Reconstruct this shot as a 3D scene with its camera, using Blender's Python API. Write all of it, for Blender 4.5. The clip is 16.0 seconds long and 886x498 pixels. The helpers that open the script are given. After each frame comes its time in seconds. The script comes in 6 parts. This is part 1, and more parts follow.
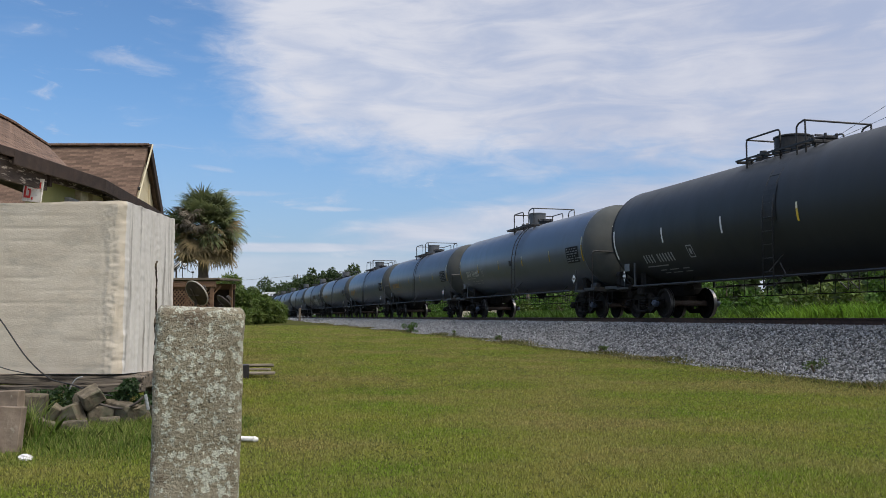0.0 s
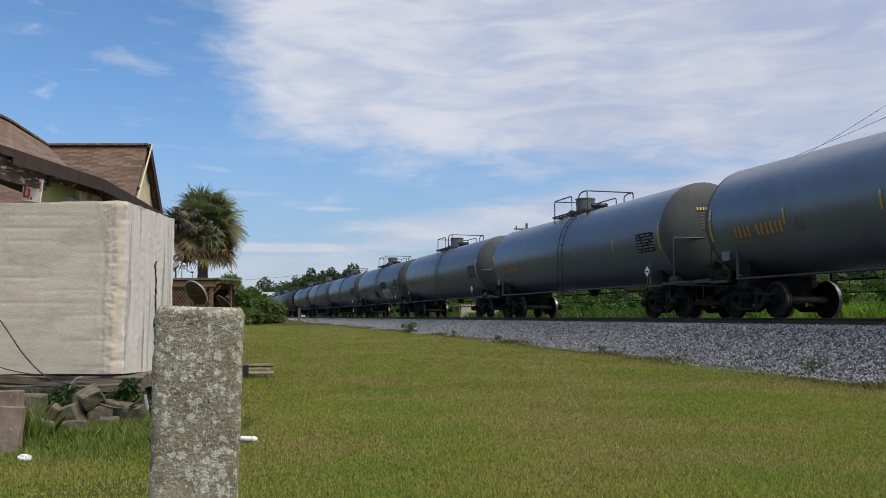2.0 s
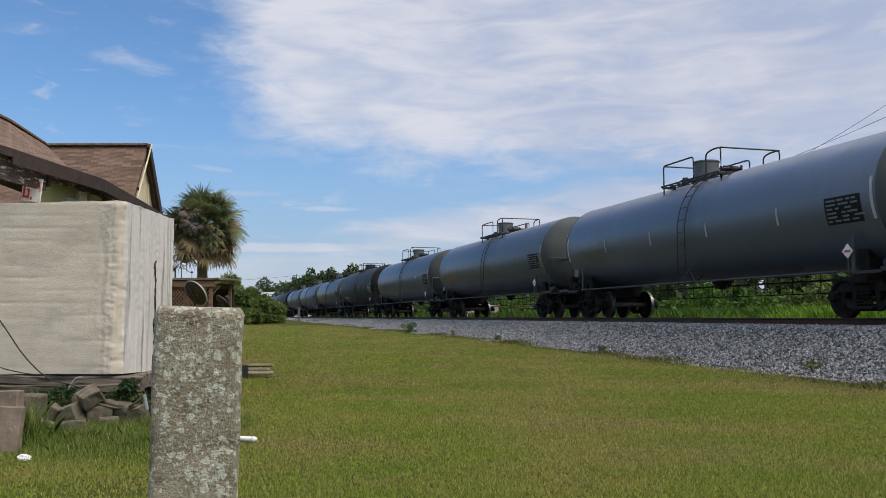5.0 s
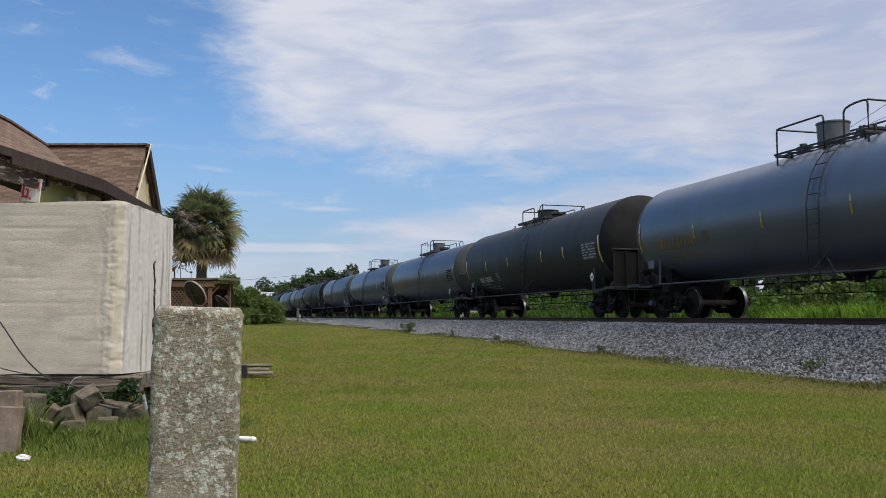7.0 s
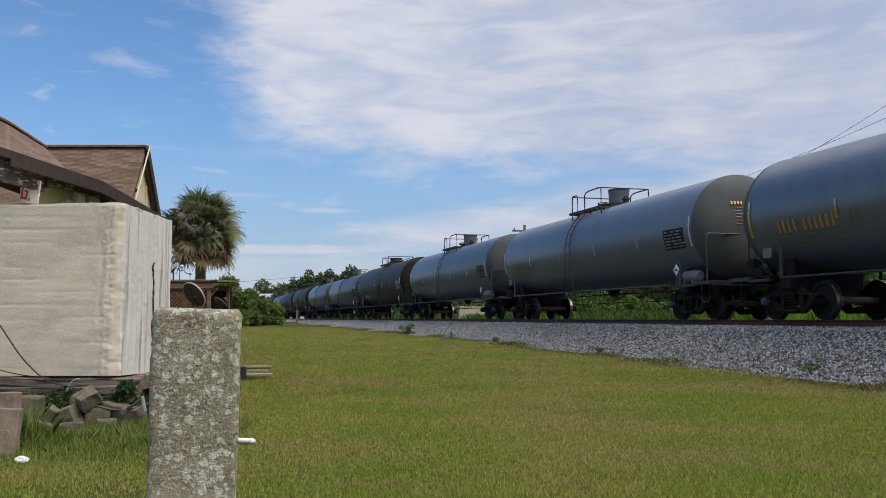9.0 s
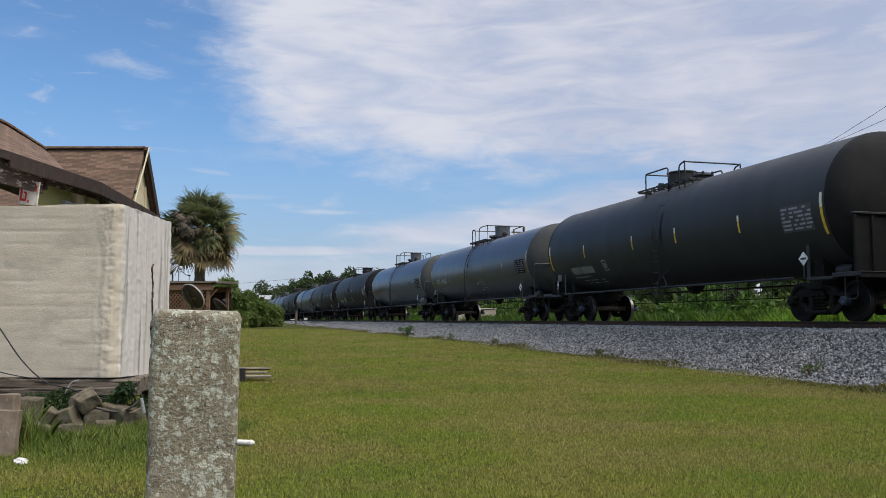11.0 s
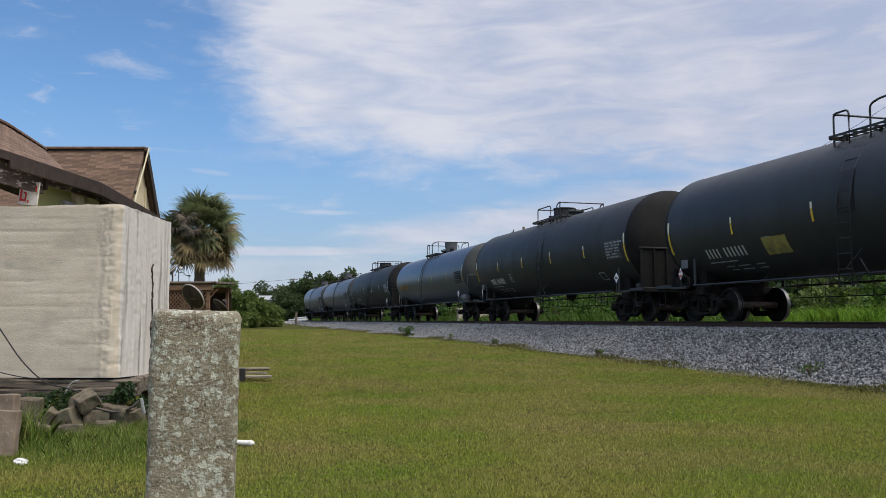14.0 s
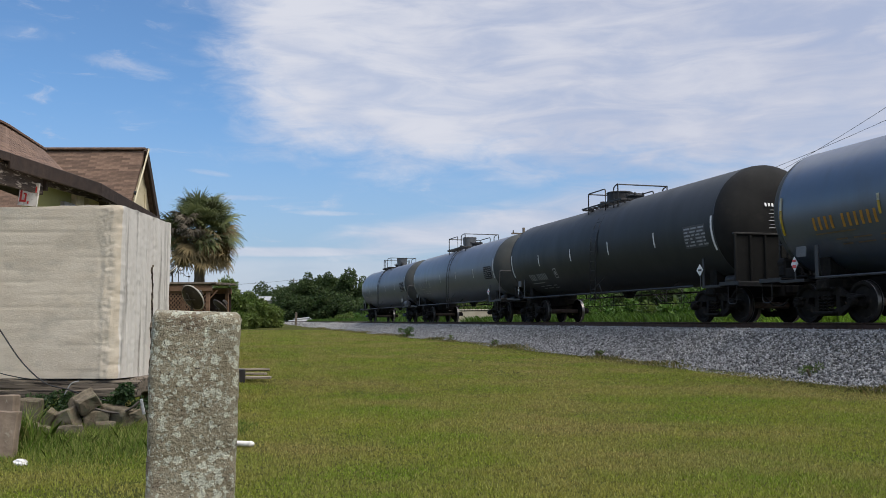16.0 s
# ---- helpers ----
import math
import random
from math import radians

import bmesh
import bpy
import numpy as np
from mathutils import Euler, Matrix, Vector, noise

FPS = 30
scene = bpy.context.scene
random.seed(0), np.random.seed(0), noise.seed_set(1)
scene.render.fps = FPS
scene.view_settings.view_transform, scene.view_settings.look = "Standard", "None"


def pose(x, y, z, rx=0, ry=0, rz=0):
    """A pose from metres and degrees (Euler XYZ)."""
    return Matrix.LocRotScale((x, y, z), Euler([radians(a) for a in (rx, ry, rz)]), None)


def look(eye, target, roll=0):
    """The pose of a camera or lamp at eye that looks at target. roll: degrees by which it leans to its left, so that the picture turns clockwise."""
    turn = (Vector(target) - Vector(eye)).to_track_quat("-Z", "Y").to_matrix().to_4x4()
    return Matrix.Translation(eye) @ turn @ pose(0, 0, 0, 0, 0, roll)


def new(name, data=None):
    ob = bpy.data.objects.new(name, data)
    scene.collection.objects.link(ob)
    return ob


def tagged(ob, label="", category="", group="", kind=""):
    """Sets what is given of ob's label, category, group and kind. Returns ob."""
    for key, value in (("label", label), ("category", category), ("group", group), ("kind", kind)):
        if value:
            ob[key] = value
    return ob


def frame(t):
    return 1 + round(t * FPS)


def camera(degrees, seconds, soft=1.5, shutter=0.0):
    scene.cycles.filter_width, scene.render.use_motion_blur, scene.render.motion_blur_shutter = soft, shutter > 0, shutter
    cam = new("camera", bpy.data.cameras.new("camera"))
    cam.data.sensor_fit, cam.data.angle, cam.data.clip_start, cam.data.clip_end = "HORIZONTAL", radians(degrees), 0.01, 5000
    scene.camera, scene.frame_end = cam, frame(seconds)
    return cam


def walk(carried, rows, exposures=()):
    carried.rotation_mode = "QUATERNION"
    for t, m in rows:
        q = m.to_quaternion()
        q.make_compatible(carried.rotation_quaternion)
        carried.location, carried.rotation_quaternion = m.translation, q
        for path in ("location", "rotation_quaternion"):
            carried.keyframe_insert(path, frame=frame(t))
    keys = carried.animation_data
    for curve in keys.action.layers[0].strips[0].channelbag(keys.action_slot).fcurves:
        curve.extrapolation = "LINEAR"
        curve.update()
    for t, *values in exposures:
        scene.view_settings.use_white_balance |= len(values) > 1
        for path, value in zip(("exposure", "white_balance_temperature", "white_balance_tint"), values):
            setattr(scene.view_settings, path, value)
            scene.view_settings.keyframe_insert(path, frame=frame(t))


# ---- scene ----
# Axes: y runs along the track away from the standpoint, x towards the track, z up; lawn level is 0.
EYE = 1.2
YAW, TILT = 15.64, 4.552
TURN = radians(YAW)
RAIL_TOP = 1.17
TRACK_X = 14.8
SPEED, PITCH, FIRST = 21.0587, 18.203, 18.756

cam = camera(53.81, 16.0, soft=0.4, shutter=0.03)


def aim(yaw, tilt):
    return pose(0, 0, EYE, 90 + tilt, 0, -yaw)


# a slow drift of the hand: seconds, degrees turned to the right, degrees tilted up
DRIFT = ((0, -0.170, -0.112), (1.5, -0.160, -0.112), (2.5, -0.114, -0.113), (4, -0.112, -0.114), (6.5, -0.090, -0.112),
         (7, -0.065, -0.110), (7.5, -0.057, -0.060), (8, -0.046, -0.055), (8.5, -0.006, -0.010), (9, 0.0, 0.0),
         (11.5, 0.056, 0.114), (13, 0.056, 0.118), (14, 0.056, 0.120), (14.5, 0.053, 0.168), (16, 0.063, 0.174))
walk(cam, [(t, aim(YAW + a, TILT + b)) for t, a, b in DRIFT])

# ---- sky and sun ----
SUN_EL, SUN_AZ = 59.0, 140.0   # height; bearing from +y towards +x
scene.view_settings.exposure = 0.0
world = bpy.data.worlds.new("sky")
scene.world = world
world.use_nodes = True


def build_sky():
    nt = world.node_tree
    nt.nodes.clear()
    N, L = nt.nodes.new, nt.links.new

    def math_node(op, a, b=None, c=None, clamp=False):
        n = N("ShaderNodeMath")
        n.operation, n.use_clamp = op, clamp
        for k, v in enumerate((a, b, c)):
            if v is None:
                continue
            if isinstance(v, (int, float)):
                n.inputs[k].default_value = v
            else:
                L(v, n.inputs[k])
        return n.outputs[0]

    def ramp(v, lo, hi):
        n = N("ShaderNodeMapRange")
        n.interpolation_type = "SMOOTHSTEP"
        L(v, n.inputs[0])
        n.inputs[1].default_value, n.inputs[2].default_value = lo, hi
        return n.outputs[0]

    def fog(az0, el0, raz, rel, lean=0.0):
        # soft cloud bank round a bearing and height, 1 in the middle
        da = math_node("SUBTRACT", az, az0)
        de = math_node("SUBTRACT", math_node("SUBTRACT", el, el0), math_node("MULTIPLY", da, lean))
        d = math_node("ADD", math_node("POWER", math_node("DIVIDE", math_node("ABSOLUTE", da), raz), 2.0),
                      math_node("POWER", math_node("DIVIDE", math_node("ABSOLUTE", de), rel), 2.0))
        return math_node("DIVIDE", 1.0, math_node("ADD", 1.0, math_node("MULTIPLY", d, d)))

    sky = N("ShaderNodeTexSky")
    sky.sky_type, sky.sun_disc = "NISHITA", False
    sky.sun_elevation, sky.sun_rotation = radians(SUN_EL), radians(SUN_AZ)
    sky.air_density, sky.dust_density, sky.ozone_density = 1.0, 0.6, 2.0
    co = N("ShaderNodeTexCoord")
    sep = N("ShaderNodeSeparateXYZ")
    L(co.outputs["Generated"], sep.inputs[0])
    az = math_node("MULTIPLY", math_node("ARCTAN2", sep.outputs[0], sep.outputs[1]), 57.2958)
    el = math_node("MULTIPLY", math_node("ARCSINE", sep.outputs[2]), 57.2958)
    # cloud texture over bearing and height, drawn out along slanting streaks
    flat = N("ShaderNodeCombineXYZ")
    L(math_node("MULTIPLY", az, 0.1), flat.inputs[0])
    L(math_node("MULTIPLY", el, 0.1), flat.inputs[1])

    def cloud_noise(scale, detail, rough, warp, lean, stretch, shift):
        turn = N("ShaderNodeMapping")
        turn.inputs["Rotation"].default_value = (0, 0, radians(lean))
        turn.inputs["Scale"].default_value = (1, stretch, 1)
        turn.inputs["Location"].default_value = (shift, shift * 0.37, 0)
        L(flat.outputs[0], turn.inputs[0])
        n = N("ShaderNodeTexNoise")
        n.inputs["Scale"].default_value, n.inputs["Detail"].default_value = scale, detail
        n.inputs["Roughness"].default_value, n.inputs["Distortion"].default_value = rough, warp
        L(turn.outputs[0], n.inputs["Vector"])
        return math_node("SUBTRACT", n.outputs[0], 0.5)

    def less(a, b):
        return math_node("MINIMUM", a, b)

    billow, streak = cloud_noise(1.3, 6, 0.55, 0.3, 20, 1.6, 2.1), cloud_noise(1.5, 7, 0.58, 0.5, -7, 4.6, 5.2)
    wisp = cloud_noise(2.6, 7, 0.62, 0.6, 28, 3.2, 8.4)
    soft = cloud_noise(0.7, 3, 0.5, 0.2, -8, 2.0, 1.3)
    rough_edge = math_node("ADD", math_node("MULTIPLY", billow, 2.6), math_node("MULTIPLY", wisp, 2.2))
    # main sheet: from a ragged edge at the left, down to a band of clear sky
    west = math_node("DIVIDE", math_node("SUBTRACT", az, math_node("ADD", 0.2, math_node("MULTIPLY", math_node("SUBTRACT", 20.0, el), 0.16))), 3.0)
    back = math_node("DIVIDE", math_node("SUBTRACT", -60.0, az), 25.0)
    west = math_node("MAXIMUM", west, back)
    floor_el = math_node("SUBTRACT", 9.9, math_node("MULTIPLY", math_node("SUBTRACT", az, 8.0), 0.055))
    sheet = less(west, math_node("DIVIDE", math_node("SUBTRACT", el, floor_el), 2.0))
    sheet = ramp(math_node("ADD", less(sheet, 2.2), rough_edge), -0.5, 1.6)
    # lower bank towards the track, thinning to the left and climbing to the right
    mid = math_node("ADD", 3.7, math_node("MULTIPLY", az, 0.132))
    deep = math_node("ADD", 0.55, math_node("MULTIPLY", az, 0.055))
    low = math_node("SUBTRACT", 1.0, math_node("DIVIDE", math_node("ABSOLUTE", math_node("SUBTRACT", el, mid)), deep))
    low = less(low, math_node("DIVIDE", math_node("SUBTRACT", az, 8.0), 6.0))
    low = ramp(math_node("ADD", low, math_node("MULTIPLY", streak, 1.7)), -0.35, 0.9)
    right = ramp(math_node("ADD", math_node("DIVIDE", math_node("SUBTRACT", az, 28.0), 8.0), math_node("MULTIPLY", streak, 1.6)), -0.2, 1.4)
    # a thin bright line over a grey bank near the horizon
    line = ramp(math_node("ADD", fog(4, 4.45, 12, 0.34, 0.01), math_node("MULTIPLY", streak, 0.8)), 0.25, 1.0)
    grey = math_node("MULTIPLY", ramp(el, 4.5, 3.6), 0.45)
    # torn streaks high in the clear sky and small ones in the blue band
    flecks = fog(-11.2, 19.1, 3.4, 0.42, 0.10)
    for a0, e0, ra, re, lean in ((-5.4, 20.0, 3.0, 0.40, 0.07), (-10.5, 20.9, 2.0, 0.3, 0.1)):
        flecks = math_node("MAXIMUM", flecks, fog(a0, e0, ra, re, lean))
    small = fog(20.5, 9.3, 3.4, 0.24, 0.02)
    for a0, e0, ra, re, lean in ((27.2, 9.9, 2.2, 0.26, 0.05), (0.6, 9.4, 1.6, 0.22, -0.1), (9.0, 7.0, 3.0, 0.16, 0.0), (-5.0, 15.6, 3.4, 0.6, -0.16), (3.0, 7.9, 3.2, 0.2, 0.03)):
        small = math_node("MAXIMUM", small, fog(a0, e0, ra, re, lean))
    flecks = ramp(math_node("ADD", flecks, math_node("MULTIPLY", wisp, 4.2)), 0.30, 1.5)
    small = ramp(math_node("ADD", small, math_node("ADD", math_node("MULTIPLY", streak, 2.2), math_node("MULTIPLY", wisp, 2.4))), 0.45, 1.6)
    veil = ramp(math_node("ADD", wisp, soft), 0.0, 0.42)
    dens = math_node("MAXIMUM", sheet, math_node("MULTIPLY", low, 0.92))
    for layer, weight in ((right, 0.8), (line, 0.85), (grey, 1.0), (flecks, 0.75), (small, 0.5), (veil, 0.16)):
        dens = math_node("MAXIMUM", dens, math_node("MULTIPLY", layer, weight))
    thin = ramp(math_node("ADD", math_node("MULTIPLY", streak, 1.3), soft), -0.30, 0.22)
    dens = math_node("MULTIPLY", dens, math_node("ADD", 0.76, math_node("MULTIPLY", thin, 0.22)))
    haze = ramp(el, 15.0, -1.0)
    shape = math_node("ADD", math_node("ADD", math_node("MULTIPLY", streak, 0.8), math_node("MULTIPLY", billow, 0.35)), math_node("MULTIPLY", soft, 0.9))
    # the sheet is whitest at its torn edge and greys towards the track
    shape = math_node("SUBTRACT", math_node("ADD", shape, 0.16), math_node("MULTIPLY", ramp(az, 6.0, 34.0), 0.30))
    tone = N("ShaderNodeMix")
    tone.data_type = "RGBA"
    tone.inputs["A"].default_value, tone.inputs["B"].default_value = CLOUD_SHADE, CLOUD_LIGHT
    L(ramp(shape, -0.44, 0.40), tone.inputs["Factor"])
    tint = N("ShaderNodeMix")
    tint.data_type, tint.blend_type = "RGBA", "MULTIPLY"
    tint.inputs["Factor"].default_value = 1.0
    tint.inputs["B"].default_value = SKY_TINT
    L(sky.outputs[0], tint.inputs["A"])
    mix1 = N("ShaderNodeMix")
    mix1.data_type = "RGBA"
    L(math_node("MULTIPLY", haze, 0.72), mix1.inputs["Factor"])
    L(tint.outputs["Result"], mix1.inputs["A"])
    mix1.inputs["B"].default_value = HAZE
    mix2 = N("ShaderNodeMix")
    mix2.data_type = "RGBA"
    L(dens, mix2.inputs["Factor"])
    L(mix1.outputs["Result"], mix2.inputs["A"])
    L(tone.outputs["Result"], mix2.inputs["B"])
    bg = N("ShaderNodeBackground")
    # an overcast dome is brightest overhead
    L(math_node("MULTIPLY", 0.125, math_node("ADD", 1.0, math_node("MULTIPLY", ramp(el, 20.0, 65.0), 1.35))), bg.inputs["Strength"])
    L(mix2.outputs["Result"], bg.inputs["Color"])
    out = N("ShaderNodeOutputWorld")
    L(bg.outputs[0], out.inputs["Surface"])


CLOUD_LIGHT = (5.6, 5.75, 6.4, 1)
CLOUD_SHADE = (3.9, 4.2, 5.3, 1)
HAZE = (2.75, 3.2, 4.35, 1)
SKY_TINT = (0.72, 0.95, 1.15, 1)
build_sky()
lamp = bpy.data.lights.new("sun", "SUN")
lamp.energy, lamp.angle, lamp.color = 3.2, radians(40), (1.0, 0.91, 0.77)
sun = new("sun", lamp)
sun_way = Vector((math.sin(radians(SUN_AZ)) * math.cos(radians(SUN_EL)), math.cos(radians(SUN_AZ)) * math.cos(radians(SUN_EL)), math.sin(radians(SUN_EL))))
sun.matrix_world = look(sun_way * 200, (0, 0, 0))

# ---- materials ----


def surface(name, c1, c2, scale=4.0, rough=0.8, metal=0.0, bump=0.2, grain=40.0, stain=None, stain_scale=1.2, stain_at=(0.52, 0.7),
            stretch=(1, 1, 1), vary=0.0, thin=0.0, pits=None, spots=None, dry=None, island=False, spec=0.4, bump_dist=0.01, ior=1.5):
    """Two tones in a coarse noise, a stain in a wider one, fine relief; vary: spread of brightness from piece to piece."""
    m = bpy.data.materials.new(name)
    m.use_nodes = True
    nt = m.node_tree
    N, L = nt.nodes.new, nt.links.new
    b = nt.nodes["Principled BSDF"]
    co = N("ShaderNodeTexCoord")
    mp = N("ShaderNodeMapping")
    mp.inputs["Scale"].default_value = stretch
    L(co.outputs["Object"], mp.inputs[0])

    def tex(s, d=5, r=0.6):
        n = N("ShaderNodeTexNoise")
        n.inputs["Scale"].default_value, n.inputs["Detail"].default_value, n.inputs["Roughness"].default_value = s, d, r
        L(mp.outputs[0], n.inputs["Vector"])
        return n.outputs[0]

    def span(v, lo, hi):
        n = N("ShaderNodeMapRange")
        L(v, n.inputs[0])
        n.inputs[1].default_value, n.inputs[2].default_value = lo, hi
        return n.outputs[0]

    def blend(f, a, c):
        n = N("ShaderNodeMix")
        n.data_type = "RGBA"
        L(f, n.inputs["Factor"])
        for k, v in (("A", a), ("B", c)):
            if isinstance(v, tuple):
                n.inputs[k].default_value = (*v, 1) if len(v) == 3 else v
            else:
                L(v, n.inputs[k])
        return n.outputs["Result"]

    col = blend(span(tex(scale), 0.32, 0.68), c1, c2)
    if stain:
        col = blend(span(tex(stain_scale, 6, 0.65), *stain_at), col, stain)
    if spots:
        # round lichen patches of uneven outline
        tone, per_metre, reach = spots
        wob = N("ShaderNodeTexNoise")
        wob.inputs["Scale"].default_value, wob.inputs["Detail"].default_value = per_metre * 2.5, 4
        L(mp.outputs[0], wob.inputs["Vector"])
        add = N("ShaderNodeVectorMath")
        add.operation = "MULTIPLY_ADD"
        L(wob.outputs["Color"], add.inputs[0])
        add.inputs[1].default_value = (1.1 / per_metre,) * 3
        L(mp.outputs[0], add.inputs[2])
        for s, far, tn in ((per_metre, reach, tone), (per_metre * 2.3, reach * 0.8, tuple(v * 0.82 for v in tone))):
            vo = N("ShaderNodeTexVoronoi")
            vo.inputs["Scale"].default_value = s
            L(add.outputs[0], vo.inputs["Vector"])
            size = N("ShaderNodeMath")
            size.operation = "SUBTRACT"
            L(vo.outputs["Distance"], size.inputs[0])
            sep = N("ShaderNodeSeparateColor")
            L(vo.outputs["Color"], sep.inputs[0])
            L(span(sep.outputs[0], 0.0, 1.0 / far), size.inputs[1])
            col = blend(span(size.outputs[0], 0.02, -0.02), col, blend(span(tex(s * 3), 0.4, 0.62), tn, tuple(v * 0.72 for v in tn)))
    if pits:
        col = blend(span(tex(scale * 9, 3, 0.5), 0.66, 0.69), col, pits)
    if dry:
        # some blades and leaves have turned
        isl = N("ShaderNodeNewGeometry").outputs["Random Per Island"]
        wv = N("ShaderNodeMath")
        wv.operation = "FRACT"
        mul = N("ShaderNodeMath")
        mul.operation = "MULTIPLY"
        mul.inputs[1].default_value = 7.31
        L(isl, mul.inputs[0])
        L(mul.outputs[0], wv.inputs[0])
        col = blend(span(wv.outputs[0], 0.45, 1.0), col, dry)
    if vary:
        src = N("ShaderNodeNewGeometry").outputs["Random Per Island"] if island else N("ShaderNodeObjectInfo").outputs["Random"]
        hsv = N("ShaderNodeHueSaturation")
        mr = N("ShaderNodeMapRange")
        L(src, mr.inputs[0])
        mr.inputs[3].default_value, mr.inputs[4].default_value = 1 - vary, 1 + vary
        L(mr.outputs[0], hsv.inputs["Value"])
        L(col, hsv.inputs["Color"])
        col = hsv.outputs[0]
    L(col, b.inputs["Base Color"])
    b.inputs["Metallic"].default_value = metal
    b.inputs["Specular IOR Level"].default_value = spec
    b.inputs["IOR"].default_value = ior
    rr = N("ShaderNodeMapRange")
    L(tex(scale * 2.3), rr.inputs[0])
    rr.inputs[3].default_value, rr.inputs[4].default_value = max(0.05, rough - 0.12), min(1, rough + 0.12)
    L(rr.outputs[0], b.inputs["Roughness"])
    if bump:
        bp = N("ShaderNodeBump")
        bp.inputs["Strength"].default_value, bp.inputs["Distance"].default_value = bump, bump_dist
        L(tex(grain, 6, 0.65), bp.inputs["Height"])
        L(bp.outputs[0], b.inputs["Normal"])
    if thin:
        # thin leaves let light through
        tr, mx = N("ShaderNodeBsdfTranslucent"), N("ShaderNodeMixShader")
        L(col, tr.inputs["Color"])
        mx.inputs[0].default_value = thin
        L(b.outputs[0], mx.inputs[1])
        L(tr.outputs[0], mx.inputs[2])
        L(mx.outputs[0], nt.nodes["Material Output"].inputs["Surface"])
    return m


M = {}
M["lawn"] = surface("lawn_soil", (0.042, 0.054, 0.012), (0.070, 0.070, 0.020), 0.8, 0.95, bump=0.9, grain=14, stain=(0.075, 0.062, 0.022), stain_scale=0.35, stain_at=(0.45, 0.75), spec=0.03, bump_dist=0.05)
M["blade"] = surface("grass_blade", (0.170, 0.262, 0.026), (0.290, 0.293, 0.052), 0.55, 0.75, bump=0, stain=(0.345, 0.287, 0.098), stain_scale=0.34, stain_at=(0.44, 0.62), dry=(0.29, 0.285, 0.095), vary=0.36, island=True, spec=0.10, thin=0.38)
M["tall"] = surface("tall_grass_blade", (0.085, 0.155, 0.018), (0.15, 0.205, 0.036), 0.5, 0.65, bump=0, dry=(0.32, 0.33, 0.11), vary=0.6, island=True, spec=0.2, thin=0.38)
M["verge"] = surface("verge_grass_blade", (0.13, 0.27, 0.024), (0.23, 0.37, 0.045), 0.5, 0.65, bump=0, vary=0.45, island=True, spec=0.3, thin=0.38)
M["foot_weed"] = surface("browned_weed_blade", (0.085, 0.110, 0.022), (0.165, 0.150, 0.050), 0.6, 0.7, bump=0, dry=(0.26, 0.20, 0.09), vary=0.4, island=True, spec=0.2, thin=0.38)
M["weed"] = surface("weed_leaf", (0.045, 0.105, 0.014), (0.09, 0.16, 0.025), 0.8, 0.6, bump=0, vary=0.4, island=True, spec=0.3, thin=0.38)
M["leaf"] = surface("tree_leaf", (0.034, 0.062, 0.018), (0.068, 0.098, 0.032), 0.3, 0.6, bump=0, vary=0.45, island=True, spec=0.3, thin=0.38)
M["bush"] = surface("bush_leaf", (0.060, 0.105, 0.018), (0.140, 0.180, 0.045), 0.5, 0.6, bump=0, vary=0.4, island=True, spec=0.3, thin=0.38)
M["frond"] = surface("palm_frond_green", (0.085, 0.118, 0.045), (0.17, 0.19, 0.080), 1.5, 0.5, bump=0, vary=0.5, spec=0.4, thin=0.38)
M["frond_grey"] = surface("palm_frond_dead", (0.105, 0.085, 0.058), (0.17, 0.142, 0.105), 1.5, 0.85, bump=0, vary=0.3)
M["frond_dry"] = surface("palm_frond_dry", (0.105, 0.080, 0.036), (0.20, 0.150, 0.068), 1.5, 0.8, bump=0, vary=0.35)
M["bark"] = surface("bark", (0.10, 0.075, 0.05), (0.19, 0.15, 0.11), 6, 0.9, bump=0.8, grain=18, stretch=(1, 1, 0.3))
M["stone"] = surface("ballast_stone", (0.150, 0.150, 0.146), (0.275, 0.272, 0.264), 5, 0.85, bump=0.3, grain=60, vary=0.80, island=True)
M["bed"] = surface("ballast_bed", (0.022, 0.022, 0.022), (0.11, 0.107, 0.104), 16, 0.95, bump=1.0, grain=24, bump_dist=0.04)
M["rail"] = surface("rusty_rail", (0.040, 0.024, 0.017), (0.075, 0.044, 0.030), 8, 0.75, metal=0.3, bump=0.3, grain=60)
M["rail_head"] = surface("worn_rail_head", (0.30, 0.29, 0.28), (0.42, 0.41, 0.40), 6, 0.32, metal=0.9, bump=0.05)
M["tie"] = surface("creosoted_tie", (0.035, 0.026, 0.020), (0.075, 0.058, 0.045), 5, 0.9, bump=0.6, grain=30, stretch=(0.3, 2, 2), vary=0.25)
M["grey"] = surface("grey_tank_paint", (0.036, 0.054, 0.084), (0.049, 0.068, 0.100), 0.7, 0.38, bump=0.04, grain=30, stain=(0.030, 0.034, 0.039), stain_scale=1.1, stain_at=(0.54, 0.76), stretch=(1, 1, 0.22), vary=0.12, spec=0.85, ior=1.68)
M["light_grey"] = surface("light_grey_tank_paint", (0.075, 0.088, 0.110), (0.092, 0.107, 0.129), 0.7, 0.42, bump=0.04, grain=30, stain=(0.068, 0.068, 0.068), stain_scale=1.1, stain_at=(0.54, 0.76), stretch=(1, 1, 0.22), vary=0.12, spec=0.85, ior=1.68)
M["mid_grey"] = surface("mid_grey_tank_paint", (0.039, 0.054, 0.078), (0.052, 0.067, 0.090), 0.7, 0.38, bump=0.04, grain=30, stain=(0.023, 0.025, 0.028), stain_scale=1.1, stain_at=(0.54, 0.76), stretch=(1, 1, 0.22), vary=0.12, spec=0.85, ior=1.68)
